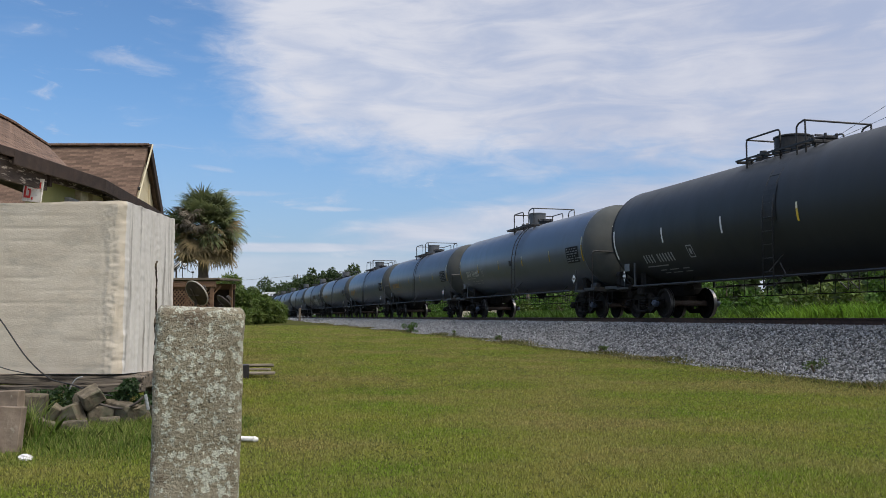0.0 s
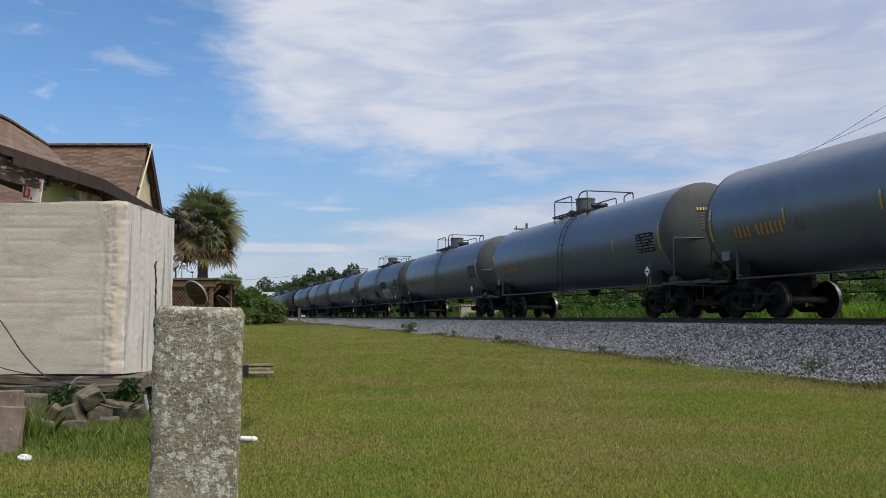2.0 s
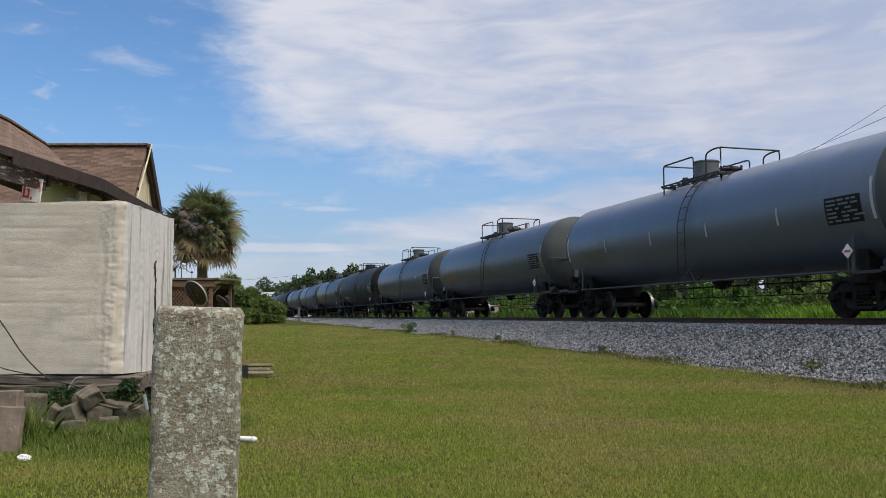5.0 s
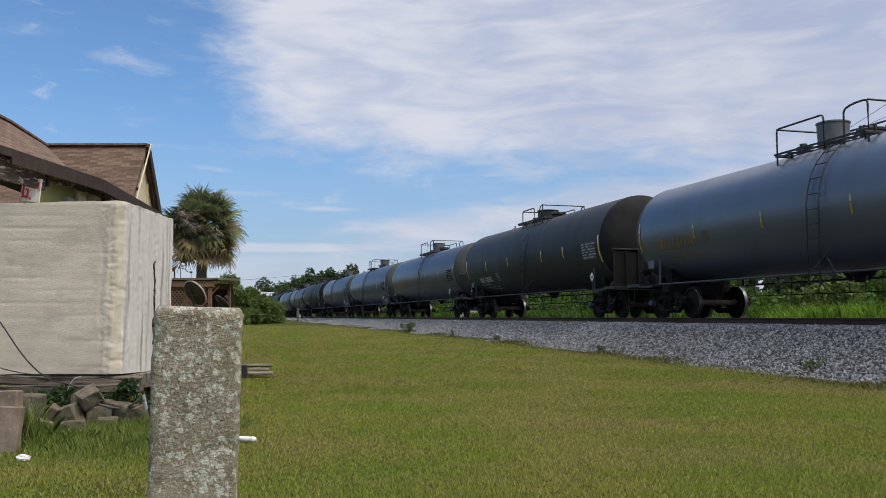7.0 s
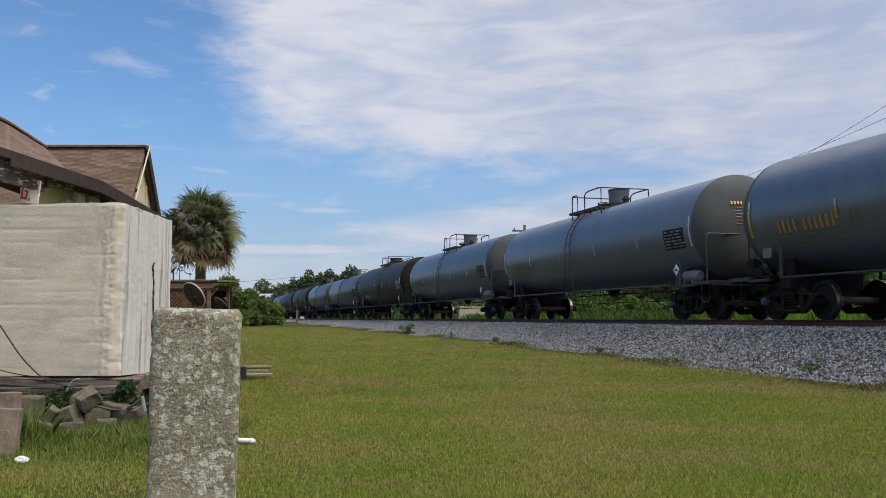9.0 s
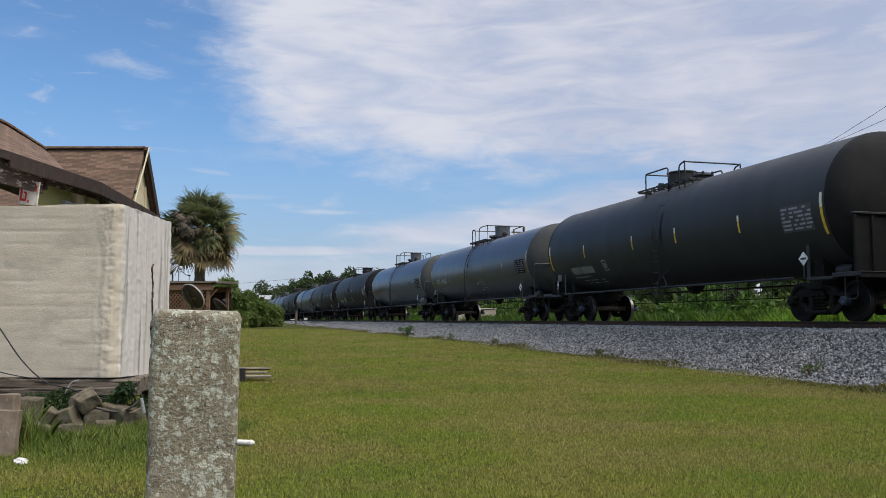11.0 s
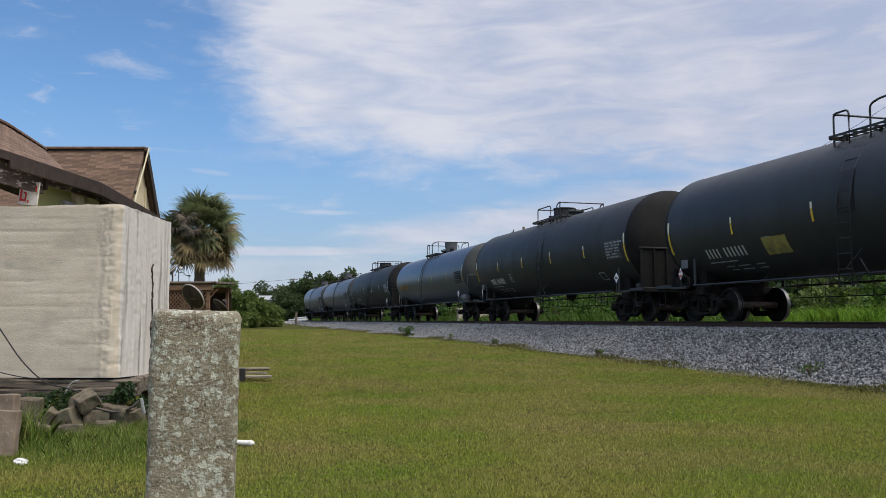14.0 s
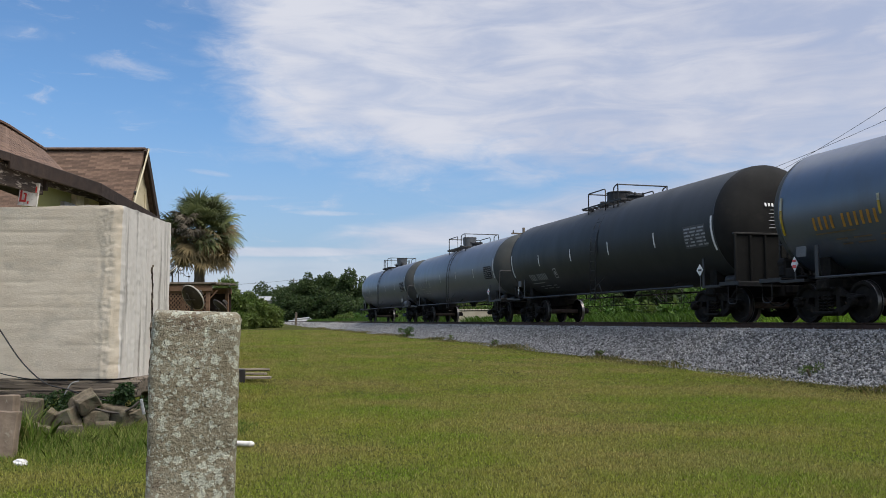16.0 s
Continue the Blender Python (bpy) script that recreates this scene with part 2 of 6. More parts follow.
M["slate"] = surface("slate_tank_paint", (0.031, 0.045, 0.068), (0.042, 0.057, 0.080), 0.7, 0.38, bump=0.04, grain=30, stain=(0.020, 0.022, 0.024), stain_scale=1.1, stain_at=(0.54, 0.76), stretch=(1, 1, 0.22), vary=0.12, spec=0.85, ior=1.68)
M["black"] = surface("black_tank_paint", (0.013, 0.016, 0.018), (0.021, 0.024, 0.026), 0.8, 0.55, bump=0.05, grain=30, stain=(0.022, 0.022, 0.021), stain_scale=1.0, stain_at=(0.55, 0.85), stretch=(1, 1, 0.22), vary=0.15, spec=0.5)
M["under"] = surface("grimy_running_gear", (0.006, 0.0055, 0.005), (0.015, 0.0135, 0.012), 6, 0.88, bump=0.3, grain=40, stain=(0.045, 0.034, 0.026), stain_scale=3.0, stain_at=(0.58, 0.8), spec=0.2)
M["gear_dull"] = surface("dull_grey_steel", (0.030, 0.032, 0.035), (0.050, 0.052, 0.056), 5, 0.6, bump=0.1, stain=(0.03, 0.025, 0.02), stain_scale=5)
M["gear_grey"] = surface("grey_painted_steel", (0.085, 0.092, 0.10), (0.125, 0.132, 0.14), 5, 0.6, bump=0.1, stain=(0.07, 0.055, 0.045), stain_scale=5, stain_at=(0.55, 0.75))
M["gear_black"] = surface("black_painted_steel", (0.013, 0.013, 0.014), (0.027, 0.026, 0.025), 5, 0.55, bump=0.1)
M["tread"] = surface("polished_wheel_tread", (0.16, 0.155, 0.15), (0.25, 0.245, 0.24), 5, 0.38, metal=1.0, bump=0)
M["axle"] = surface("brown_axle_steel", (0.085, 0.055, 0.042), (0.14, 0.10, 0.08), 7, 0.7, bump=0.2)
M["cap_blue"] = surface("blue_grey_bearing_cap", (0.040, 0.054, 0.085), (0.060, 0.078, 0.115), 12, 0.6, bump=0.1)
M["yellow"] = surface("yellow_reflective_tape", (0.62, 0.40, 0.03), (0.74, 0.50, 0.06), 8, 0.22, bump=0, stain=(0.35, 0.27, 0.12), stain_scale=4, spec=1.0)
M["white"] = surface("white_marking_paint", (0.62, 0.63, 0.62), (0.78, 0.78, 0.76), 8, 0.5, bump=0, stain=(0.40, 0.40, 0.38), stain_scale=4)
M["dim_white"] = surface("faded_white_marking", (0.26, 0.27, 0.28), (0.38, 0.39, 0.39), 8, 0.6, bump=0)
M["orange"] = surface("orange_stencil_paint", (0.55, 0.28, 0.05), (0.66, 0.36, 0.07), 6, 0.5, bump=0, stain=(0.30, 0.20, 0.10), stain_scale=3)
M["worn_orange"] = surface("worn_orange_stencil", (0.34, 0.20, 0.06), (0.44, 0.27, 0.08), 6, 0.5, bump=0, stain=(0.16, 0.12, 0.08), stain_scale=3)
M["stencil_white"] = surface("grey_white_stencil", (0.40, 0.41, 0.41), (0.55, 0.56, 0.55), 7, 0.6, bump=0, stain=(0.14, 0.14, 0.14), stain_scale=3)
M["faint_orange"] = surface("faded_orange_stencil", (0.22, 0.165, 0.105), (0.28, 0.20, 0.11), 6, 0.5, bump=0)
# cream that stands for the sky's sheen on the yellow tape
M["pale_tape"] = surface("weathered_pale_tape", (0.62, 0.58, 0.40), (0.72, 0.68, 0.52), 8, 0.35, bump=0)
M["silver_spray"] = surface("silver_spray_paint", (0.42, 0.44, 0.45), (0.58, 0.60, 0.60), 5, 0.5, bump=0, stain=(0.30, 0.32, 0.34), stain_scale=3)
M["board_dark"] = surface("dark_print_board", (0.012, 0.013, 0.015), (0.022, 0.023, 0.025), 6, 0.7, bump=0)
M["print_pale"] = surface("pale_small_print", (0.22, 0.23, 0.24), (0.33, 0.34, 0.35), 9, 0.6, bump=0)
M["old_yellow"] = surface("dull_yellow_panel", (0.24, 0.21, 0.05), (0.34, 0.29, 0.08), 5, 0.6, bump=0, stain=(0.12, 0.11, 0.06), stain_scale=3)
M["red_spray"] = surface("dark_red_spray", (0.16, 0.03, 0.04), (0.22, 0.05, 0.06), 6, 0.6, bump=0)
M["red"] = surface("red_paint", (0.50, 0.03, 0.025), (0.62, 0.06, 0.05), 8, 0.5, bump=0)
M["concrete"] = surface("lichened_concrete", (0.220, 0.190, 0.125), (0.345, 0.308, 0.220), 16, 0.95, bump=1.0, grain=130, stain=(0.185, 0.145, 0.10), stain_scale=9, stain_at=(0.50, 0.62), bump_dist=0.010, spots=((0.58, 0.585, 0.47), 60.0, 0.62), pits=(0.05, 0.045, 0.035))
M["rubble"] = surface("broken_concrete", (0.075, 0.060, 0.040), (0.19, 0.158, 0.11), 14, 0.95, bump=1.0, grain=70, stain=(0.10, 0.11, 0.07), stain_scale=5, vary=0.2)
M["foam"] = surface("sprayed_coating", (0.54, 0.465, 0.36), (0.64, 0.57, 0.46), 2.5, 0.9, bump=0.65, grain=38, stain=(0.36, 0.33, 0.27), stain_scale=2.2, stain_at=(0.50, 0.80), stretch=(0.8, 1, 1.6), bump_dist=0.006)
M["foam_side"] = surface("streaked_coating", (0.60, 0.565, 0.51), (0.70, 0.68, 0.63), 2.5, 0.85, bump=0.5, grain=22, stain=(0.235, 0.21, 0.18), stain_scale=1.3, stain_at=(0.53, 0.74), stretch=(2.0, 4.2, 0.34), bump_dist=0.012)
M["shingle"] = surface("brown_shingle", (0.100, 0.062, 0.042), (0.215, 0.140, 0.098), 7, 0.95, bump=0.8, grain=45, vary=0.30, stain=(0.09, 0.055, 0.04), stain_scale=1.5)
M["fascia"] = surface("dark_brown_trim", (0.022, 0.014, 0.010), (0.045, 0.028, 0.020), 5, 0.8, bump=0.3, grain=30)
M["pale_trim"] = surface("pale_cream_trim", (0.56, 0.48, 0.31), (0.64, 0.57, 0.40), 3, 0.85, bump=0.3, grain=60, stain=(0.40, 0.33, 0.2), stain_scale=2.5)
M["peeling"] = surface("peeling_board", (0.022, 0.016, 0.013), (0.065, 0.048, 0.038), 5, 0.9, bump=0.6, grain=25, stain=(0.36, 0.32, 0.27), stain_scale=8, stain_at=(0.545, 0.63), stretch=(0.5, 0.3, 3.0))
M["olive"] = surface("olive_panel", (0.245, 0.255, 0.095), (0.305, 0.305, 0.125), 2, 0.75, bump=0.15)
M["cream"] = surface("cream_stucco", (0.52, 0.44, 0.22), (0.60, 0.52, 0.29), 3, 0.85, bump=0.3, grain=60, stain=(0.36, 0.30, 0.16), stain_scale=2.5)
M["timber"] = surface("weathered_timber", (0.085, 0.068, 0.050), (0.20, 0.165, 0.125), 6, 0.9, bump=1.0, grain=22, stain=(0.018, 0.014, 0.010), stain_scale=5, stain_at=(0.53, 0.60), stretch=(0.25, 3, 3), vary=0.2)
M["planks"] = surface("brown_wood", (0.17, 0.095, 0.055), (0.27, 0.165, 0.10), 4, 0.85, bump=0.4, grain=30, stretch=(0.4, 2, 2), vary=0.2)
M["panel_brown"] = surface("rusty_brown_slab", (0.14, 0.105, 0.075), (0.25, 0.195, 0.145), 7, 0.85, bump=0.5, grain=40, stain=(0.30, 0.26, 0.20), stain_scale=9, stain_at=(0.60, 0.68))
# dark brown with the shade of the dish's back put into it
M["dish"] = surface("grey_dish_metal", (0.040, 0.034, 0.028), (0.075, 0.062, 0.05), 6, 0.6, bump=0.1)
M["rim"] = surface("pale_dish_rim", (0.42, 0.40, 0.36), (0.52, 0.50, 0.45), 6, 0.5, bump=0)
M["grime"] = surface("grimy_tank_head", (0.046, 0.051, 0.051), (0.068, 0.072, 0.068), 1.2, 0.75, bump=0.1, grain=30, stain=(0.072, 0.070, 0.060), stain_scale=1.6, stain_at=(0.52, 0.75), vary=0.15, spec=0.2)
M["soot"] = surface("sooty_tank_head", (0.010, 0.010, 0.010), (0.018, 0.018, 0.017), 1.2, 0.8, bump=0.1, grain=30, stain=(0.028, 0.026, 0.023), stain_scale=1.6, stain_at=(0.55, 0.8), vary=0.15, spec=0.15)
M["grey_plank"] = surface("grey_plank", (0.17, 0.145, 0.11), (0.29, 0.25, 0.195), 6, 0.9, bump=0.8, grain=22, stretch=(0.25, 3, 3), vary=0.25)
M["dim_panel"] = surface("dim_panel_paint", (0.045, 0.047, 0.050), (0.075, 0.077, 0.08), 6, 0.7, bump=0)
M["wire"] = surface("black_cable", (0.015, 0.015, 0.016), (0.03, 0.03, 0.03), 8, 0.6, bump=0)
M["plastic"] = surface("white_plastic", (0.62, 0.60, 0.55), (0.74, 0.72, 0.67), 8, 0.5, bump=0.05, stain=(0.35, 0.31, 0.25), stain_scale=9)
M["cloth"] = surface("white_rag", (0.52, 0.51, 0.49), (0.66, 0.65, 0.63), 8, 0.9, bump=0.4, grain=30)
M["pole"] = surface("utility_pole_wood", (0.12, 0.095, 0.07), (0.20, 0.165, 0.13), 4, 0.9, bump=0.5, grain=20, stretch=(2, 2, 0.2))
M["ivy"] = surface("ivy_leaf", (0.018, 0.045, 0.012), (0.040, 0.075, 0.020), 3, 0.55, bump=0, vary=0.4, island=True, thin=0.38)
M["wall_far"] = surface("pale_render", (0.30, 0.27, 0.21), (0.38, 0.35, 0.28), 1.5, 0.9, bump=0.1)

# ---- mesh helpers ----


def box(bm, c, s, bevel=0.0, rot=None):
    """A box of size s round c, its edges bevelled; rot: a 3x3 or 4x4 turn about c."""
    r = bmesh.ops.create_cube(bm, size=1.0, matrix=Matrix.Diagonal((*s, 1)))
    vs = r["verts"]
    if bevel:
        es = list({e for v in vs for e in v.link_edges})
        out = bmesh.ops.bevel(bm, geom=es, offset=bevel, segments=1, affect="EDGES", profile=0.5)
        vs = list({v for f in out["faces"] for v in f.verts} | {v for v in vs if v.is_valid})
    m = Matrix.Translation(c) @ (rot.to_4x4() if rot is not None else Matrix())
    bmesh.ops.transform(bm, matrix=m, verts=vs)
    return vs


def rod(bm, p, q, r, seg=8, r2=None):
    p, q = Vector(p), Vector(q)
    d = q - p
    m = Matrix.Translation((p + q) / 2) @ d.to_track_quat("Z", "Y").to_matrix().to_4x4()
    return bmesh.ops.create_cone(bm, cap_ends=True, segments=seg, radius1=r, radius2=r if r2 is None else r2, depth=d.length, matrix=m)["verts"]


def tube(bm, pts, r, seg=6):
    """A round bar along a line of points."""
    pts = [Vector(p) for p in pts]
    rings = []
    for i, p in enumerate(pts):
        d = (pts[min(i + 1, len(pts) - 1)] - pts[max(i - 1, 0)]).normalized()
        side = d.cross(Vector((0, 0, 1)))
        side = side.normalized() if side.length > 1e-3 else d.cross(Vector((0, 1, 0))).normalized()
        up = side.cross(d)
        rings.append([bm.verts.new(p + r * (math.cos(a) * side + math.sin(a) * up)) for a in (2 * math.pi * k / seg for k in range(seg))])
    for a, b in zip(rings, rings[1:]):
        for k in range(seg):
            bm.faces.new((a[k], a[(k + 1) % seg], b[(k + 1) % seg], b[k]))
    bm.faces.new(rings[0][::-1])
    bm.faces.new(rings[-1])


def curved(pts, steps=5):
    """Rounds the corners of a line of points."""
    pts = [Vector(p) for p in pts]
    out = [pts[0]]
    for a, b, c in zip(pts, pts[1:], pts[2:]):
        k = min(0.12, (b - a).length / 2.1, (c - b).length / 2.1)
        p, q = b + (a - b).normalized() * k, b + (c - b).normalized() * k
        for i in range(steps + 1):
            t = i / steps
            out.append(p.lerp(b, t).lerp(b.lerp(q, t), t))
    return out + [pts[-1]]


def lathe(bm, rings, seg=40, axis="y"):
    """A body turned about an axis: rings of (place along it, radius)."""
    loops = []
    for s, r in rings:
        if r < 1e-4:
            loops.append([bm.verts.new((0, s, 0) if axis == "y" else (s, 0, 0) if axis == "x" else (0, 0, s))])
            continue
        loop = []
        for k in range(seg):
            a = 2 * math.pi * k / seg
            c, d = r * math.cos(a), r * math.sin(a)
            loop.append(bm.verts.new((c, s, d) if axis == "y" else (s, c, d) if axis == "x" else (c, d, s)))
        loops.append(loop)
    for a, b in zip(loops, loops[1:]):
        for k in range(seg):
            j = (k + 1) % seg
            if len(a) == 1:
                bm.faces.new((a[0], b[j], b[k]))
            elif len(b) == 1:
                bm.faces.new((a[k], a[j], b[0]))
            else:
                bm.faces.new((a[k], a[j], b[j], b[k]))
    bmesh.ops.recalc_face_normals(bm, faces=bm.faces)


def mesh_of(name, bm, material, smooth=False):
    me = bpy.data.meshes.new(name)
    bm.to_mesh(me)
    bm.free()
    me.materials.append(material)
    if smooth:
        me.shade_smooth()
        me.set_sharp_from_angle(angle=radians(35))
    return me


def part(name, data, material=None, parent=None, label="", at=None, smooth=False):
    """One mesh object, from a bmesh or a finished mesh, under a thing or a part."""
    me = data if isinstance(data, bpy.types.Mesh) else mesh_of(name, data, material, smooth)
    ob = new(name, me)
    if parent:
        ob.parent = parent
    if at is not None:
        ob.matrix_basis = at
    return tagged(ob, label)


def thing(name, label, category, at=None, group="", kind=""):
    ob = new(name)
    ob.empty_display_size = 0.2
    if at is not None:
        ob.matrix_basis = at
    return tagged(ob, label, category, group, kind)


def solid(name, bm, material, label, category, at=None, group="", kind="", smooth=False):
    """A thing that is one mesh."""
    ob = part(name, bm, material, smooth=smooth, at=at)
    return tagged(ob, label, category, group, kind)


def soup(name, verts, material):
    """A mesh from an (n, k, 3) array: n loose faces of k corners."""
    n, k = verts.shape[:2]
    me = bpy.data.meshes.new(name)
    me.vertices.add(n * k)
    me.vertices.foreach_set("co", verts.reshape(-1).astype(np.float32))
    me.loops.add(n * k)
    me.loops.foreach_set("vertex_index", np.arange(n * k, dtype=np.int32))
    me.polygons.add(n)
    me.polygons.foreach_set("loop_start", np.arange(0, n * k, k, dtype=np.int32))
    me.update(calc_edges=True)
    me.validate()
    me.materials.append(material)
    return me


def spot(a, b, z=0.0):
    """A place a metres to the right of the standpoint's line of sight and b metres ahead."""
    return Vector((a * math.cos(TURN) + b * math.sin(TURN), -a * math.sin(TURN) + b * math.cos(TURN), z))


def facing(a, b, z=0.0, rz=0.0):
    return Matrix.Translation(spot(a, b, z)) @ pose(0, 0, 0, 0, 0, -YAW + rz)


def rise(y):
    """The lawn climbs slowly along the track."""
    return np.interp(y, (-1e4, 14, 35, 75, 115, 150, 1e4), (0, 0, 0.25, 0.45, 0.78, 0.93, 0.93))


rng = np.random.default_rng(7)
# ---- ground ----


def ground_z(x, y):
    """Lawn on the near side, verge at the foot of the bank beyond the track."""
    low = rise(y)
    side = np.clip((x - 11.4) / 6.5, 0, 1)
    bumps = 0.02 * np.sin(x * 0.9 + 1.3 * np.sin(y * 0.31)) * np.sin(y * 0.7 + x * 0.2)
    return low * (1 - side) + 0.86 * side + bumps


def build_ground():
    xs = np.concatenate([[-1500, -600, -250, -120, -70], np.linspace(-45, 11, 57), np.linspace(11.4, 18.2, 12), np.linspace(19, 60, 15), [90, 150, 300, 700, 1800]])
    ys = np.concatenate([[-900, -300, -100, -40], np.linspace(-20, 60, 81), np.linspace(63, 180, 40), [220, 300, 450, 800, 1500, 3000]])
    bm = bmesh.new()
    grid = [[bm.verts.new((x, y, float(ground_z(x, y)))) for x in xs] for y in ys]
    for r, q in zip(grid, grid[1:]):
        for i in range(len(xs) - 1):
            bm.faces.new((r[i], r[i + 1], q[i + 1], q[i]))
    solid("ground", bm, M["lawn"], "mown patchy lawn rising slowly beside the railway", "lawn", kind="structure", smooth=True)


def build_track():
    bm = bmesh.new()
    prof = lambda y: ((11.35, float(rise(y)) - 0.08), (11.75, float(rise(y)) * 0.9 + 0.14), (12.95, 0.93), (13.3, 0.985), (16.3, 0.985), (16.7, 0.93), (18.6, 0.74))
    ys = list(np.linspace(-30, 60, 46)) + list(np.linspace(64, 230, 43))
    rows = [[bm.verts.new((x, y, z)) for k, (x, z) in enumerate(prof(y))] for y in ys]
    for r, q in zip(rows, rows[1:]):
        for i in range(len(r) - 1):
            bm.faces.new((r[i], r[i + 1], q[i + 1], q[i]))
    solid("ballast_bed", bm, M["bed"], "grey crushed-stone bank carrying the track", "ballast", kind="structure", smooth=True)
    # loose stones on the near slope and shoulder
    n = 118000
    y = np.where(np.arange(n) < 106000, 8 + 82 * rng.random(n) ** 1.9, 85 + 140 * rng.random(n))
    u = rng.random(n)
    x = 11.15 + 0.2 * np.sin(y * 0.8) * np.sin(y * 0.31) + 2.75 * u
    lo = rise(y)
    z = np.where(x < 11.75, lo - 0.05 + (x - 11.35) / 0.4 * (0.19 - 0.1 * lo), 0)
    t = (x - 11.75) / 1.2
    z = np.where(x >= 11.75, (lo * 0.9 + 0.14) * (1 - t) + 0.93 * t, z)
    z = np.where(x >= 12.95, 0.93 + np.clip((x - 12.95) / 0.35, 0, 1) * 0.055, z)
    z = np.maximum(z, lo)
    size = (0.018 + 0.015 * rng.random(n)) * (1 + np.clip((y - 22) / 60, 0, 3) * 0.9)
    base = np.array([(1, 0, 0), (0, 1, 0), (-1, 0, 0), (0, -1, 0), (0, 0, 1), (0, 0, -1)], float)
    tri = [(0, 1, 4), (1, 2, 4), (2, 3, 4), (3, 0, 4), (1, 0, 5), (2, 1, 5), (3, 2, 5), (0, 3, 5)]
    p = base[None] * (0.65 + 0.7 * rng.random((n, 6, 1))) + 0.28 * rng.standard_normal((n, 6, 3))
    q, _ = np.linalg.qr(rng.standard_normal((n, 3, 3)))
    p = np.einsum("nij,nkj->nki", q, p * np.array([1.25, 1.0, 0.75])) * size[:, None, None]
    p += np.stack([x, y, z + 0.006], 1)[:, None]
    me = bpy.data.meshes.new("ballast_stones")
    v = p.reshape(-1, 3)
    f = (np.array(tri)[None] + 6 * np.arange(n)[:, None, None]).reshape(-1)
    me.vertices.add(len(v))
    me.vertices.foreach_set("co", v.reshape(-1).astype(np.float32))
    me.loops.add(len(f))
    me.loops.foreach_set("vertex_index", f.astype(np.int32))
    me.polygons.add(len(f) // 3)
    me.polygons.foreach_set("loop_start", np.arange(0, len(f), 3, dtype=np.int32))
    me.update(calc_edges=True)
    me.materials.append(M["stone"])
    tagged(new("ballast_stones", me), "loose grey crushed ballast stones on the bank", "ballast", kind="stuff")
    # rails: foot, web and head in one section
    track = thing("railway_track", "single rusty railway track on wooden sleepers", "railway track", kind="structure")
    sec = ((-0.075, 0), (0.075, 0), (0.07, 0.014), (0.014, 0.03), (0.010, 0.125), (0.036, 0.14), (0.038, 0.168), (0.03, 0.172), (-0.03, 0.172), (-0.038, 0.168), (-0.036, 0.14), (-0.010, 0.125), (-0.014, 0.03), (-0.07, 0.014))
    for off in (-0.755, 0.755):
        bm = bmesh.new()
        ends = [[bm.verts.new((TRACK_X + off + a, yy, RAIL_TOP - 0.172 + b)) for a, b in sec] for yy in np.linspace(-30, 230, 14)]
        for e, g in zip(ends, ends[1:]):
            for k in range(len(sec)):
                bm.faces.new((e[k], e[(k + 1) % len(sec)], g[(k + 1) % len(sec)], g[k]))
        bmesh.ops.recalc_face_normals(bm, faces=bm.faces)
        rail = part("rail", bm, M["rail"], track)
        rail.data.materials.append(M["rail_head"])
        for poly in rail.data.polygons:
            if abs(poly.center.z - RAIL_TOP) < 0.002:
                poly.material_index = 1
    bm = bmesh.new()
    box(bm, (0, 0, 0), (2.59, 0.23, 0.17), 0.012)
    tie = mesh_of("tie", bm, M["tie"])
    for k in range(290):
        part("tie", tie, parent=track, at=pose(TRACK_X + 0.03 * math.sin(k * 7.1), -12 + k * 0.53, RAIL_TOP - 0.172 - 0.085, 0, 0, 1.2 * math.sin(k * 3.7)))


def blades(n, x, y, z, h, w, lean, name, material, label, category):
    """Grass: n blades of two faces each, standing at x, y, z."""
    a = rng.random(n) * 2 * math.pi
    side = np.stack([np.cos(a), np.sin(a), np.zeros(n)], 1) * (w / 2)[:, None]
    b = rng.random(n) * 2 * math.pi
    tip = np.stack([np.cos(b), np.sin(b), np.zeros(n)], 1) * (lean * h)[:, None]
    root = np.stack([x, y, z], 1)
    mid = root + tip * 0.3 + np.stack([np.zeros(n), np.zeros(n), h * 0.62], 1)
    top = root + tip + np.stack([np.zeros(n), np.zeros(n), h], 1)
    v = np.stack([root - side, root + side, mid + side * 0.8, top, mid - side * 0.8], 1)
    return tagged(new(name, soup(name, v, material)), label, category, kind="stuff")


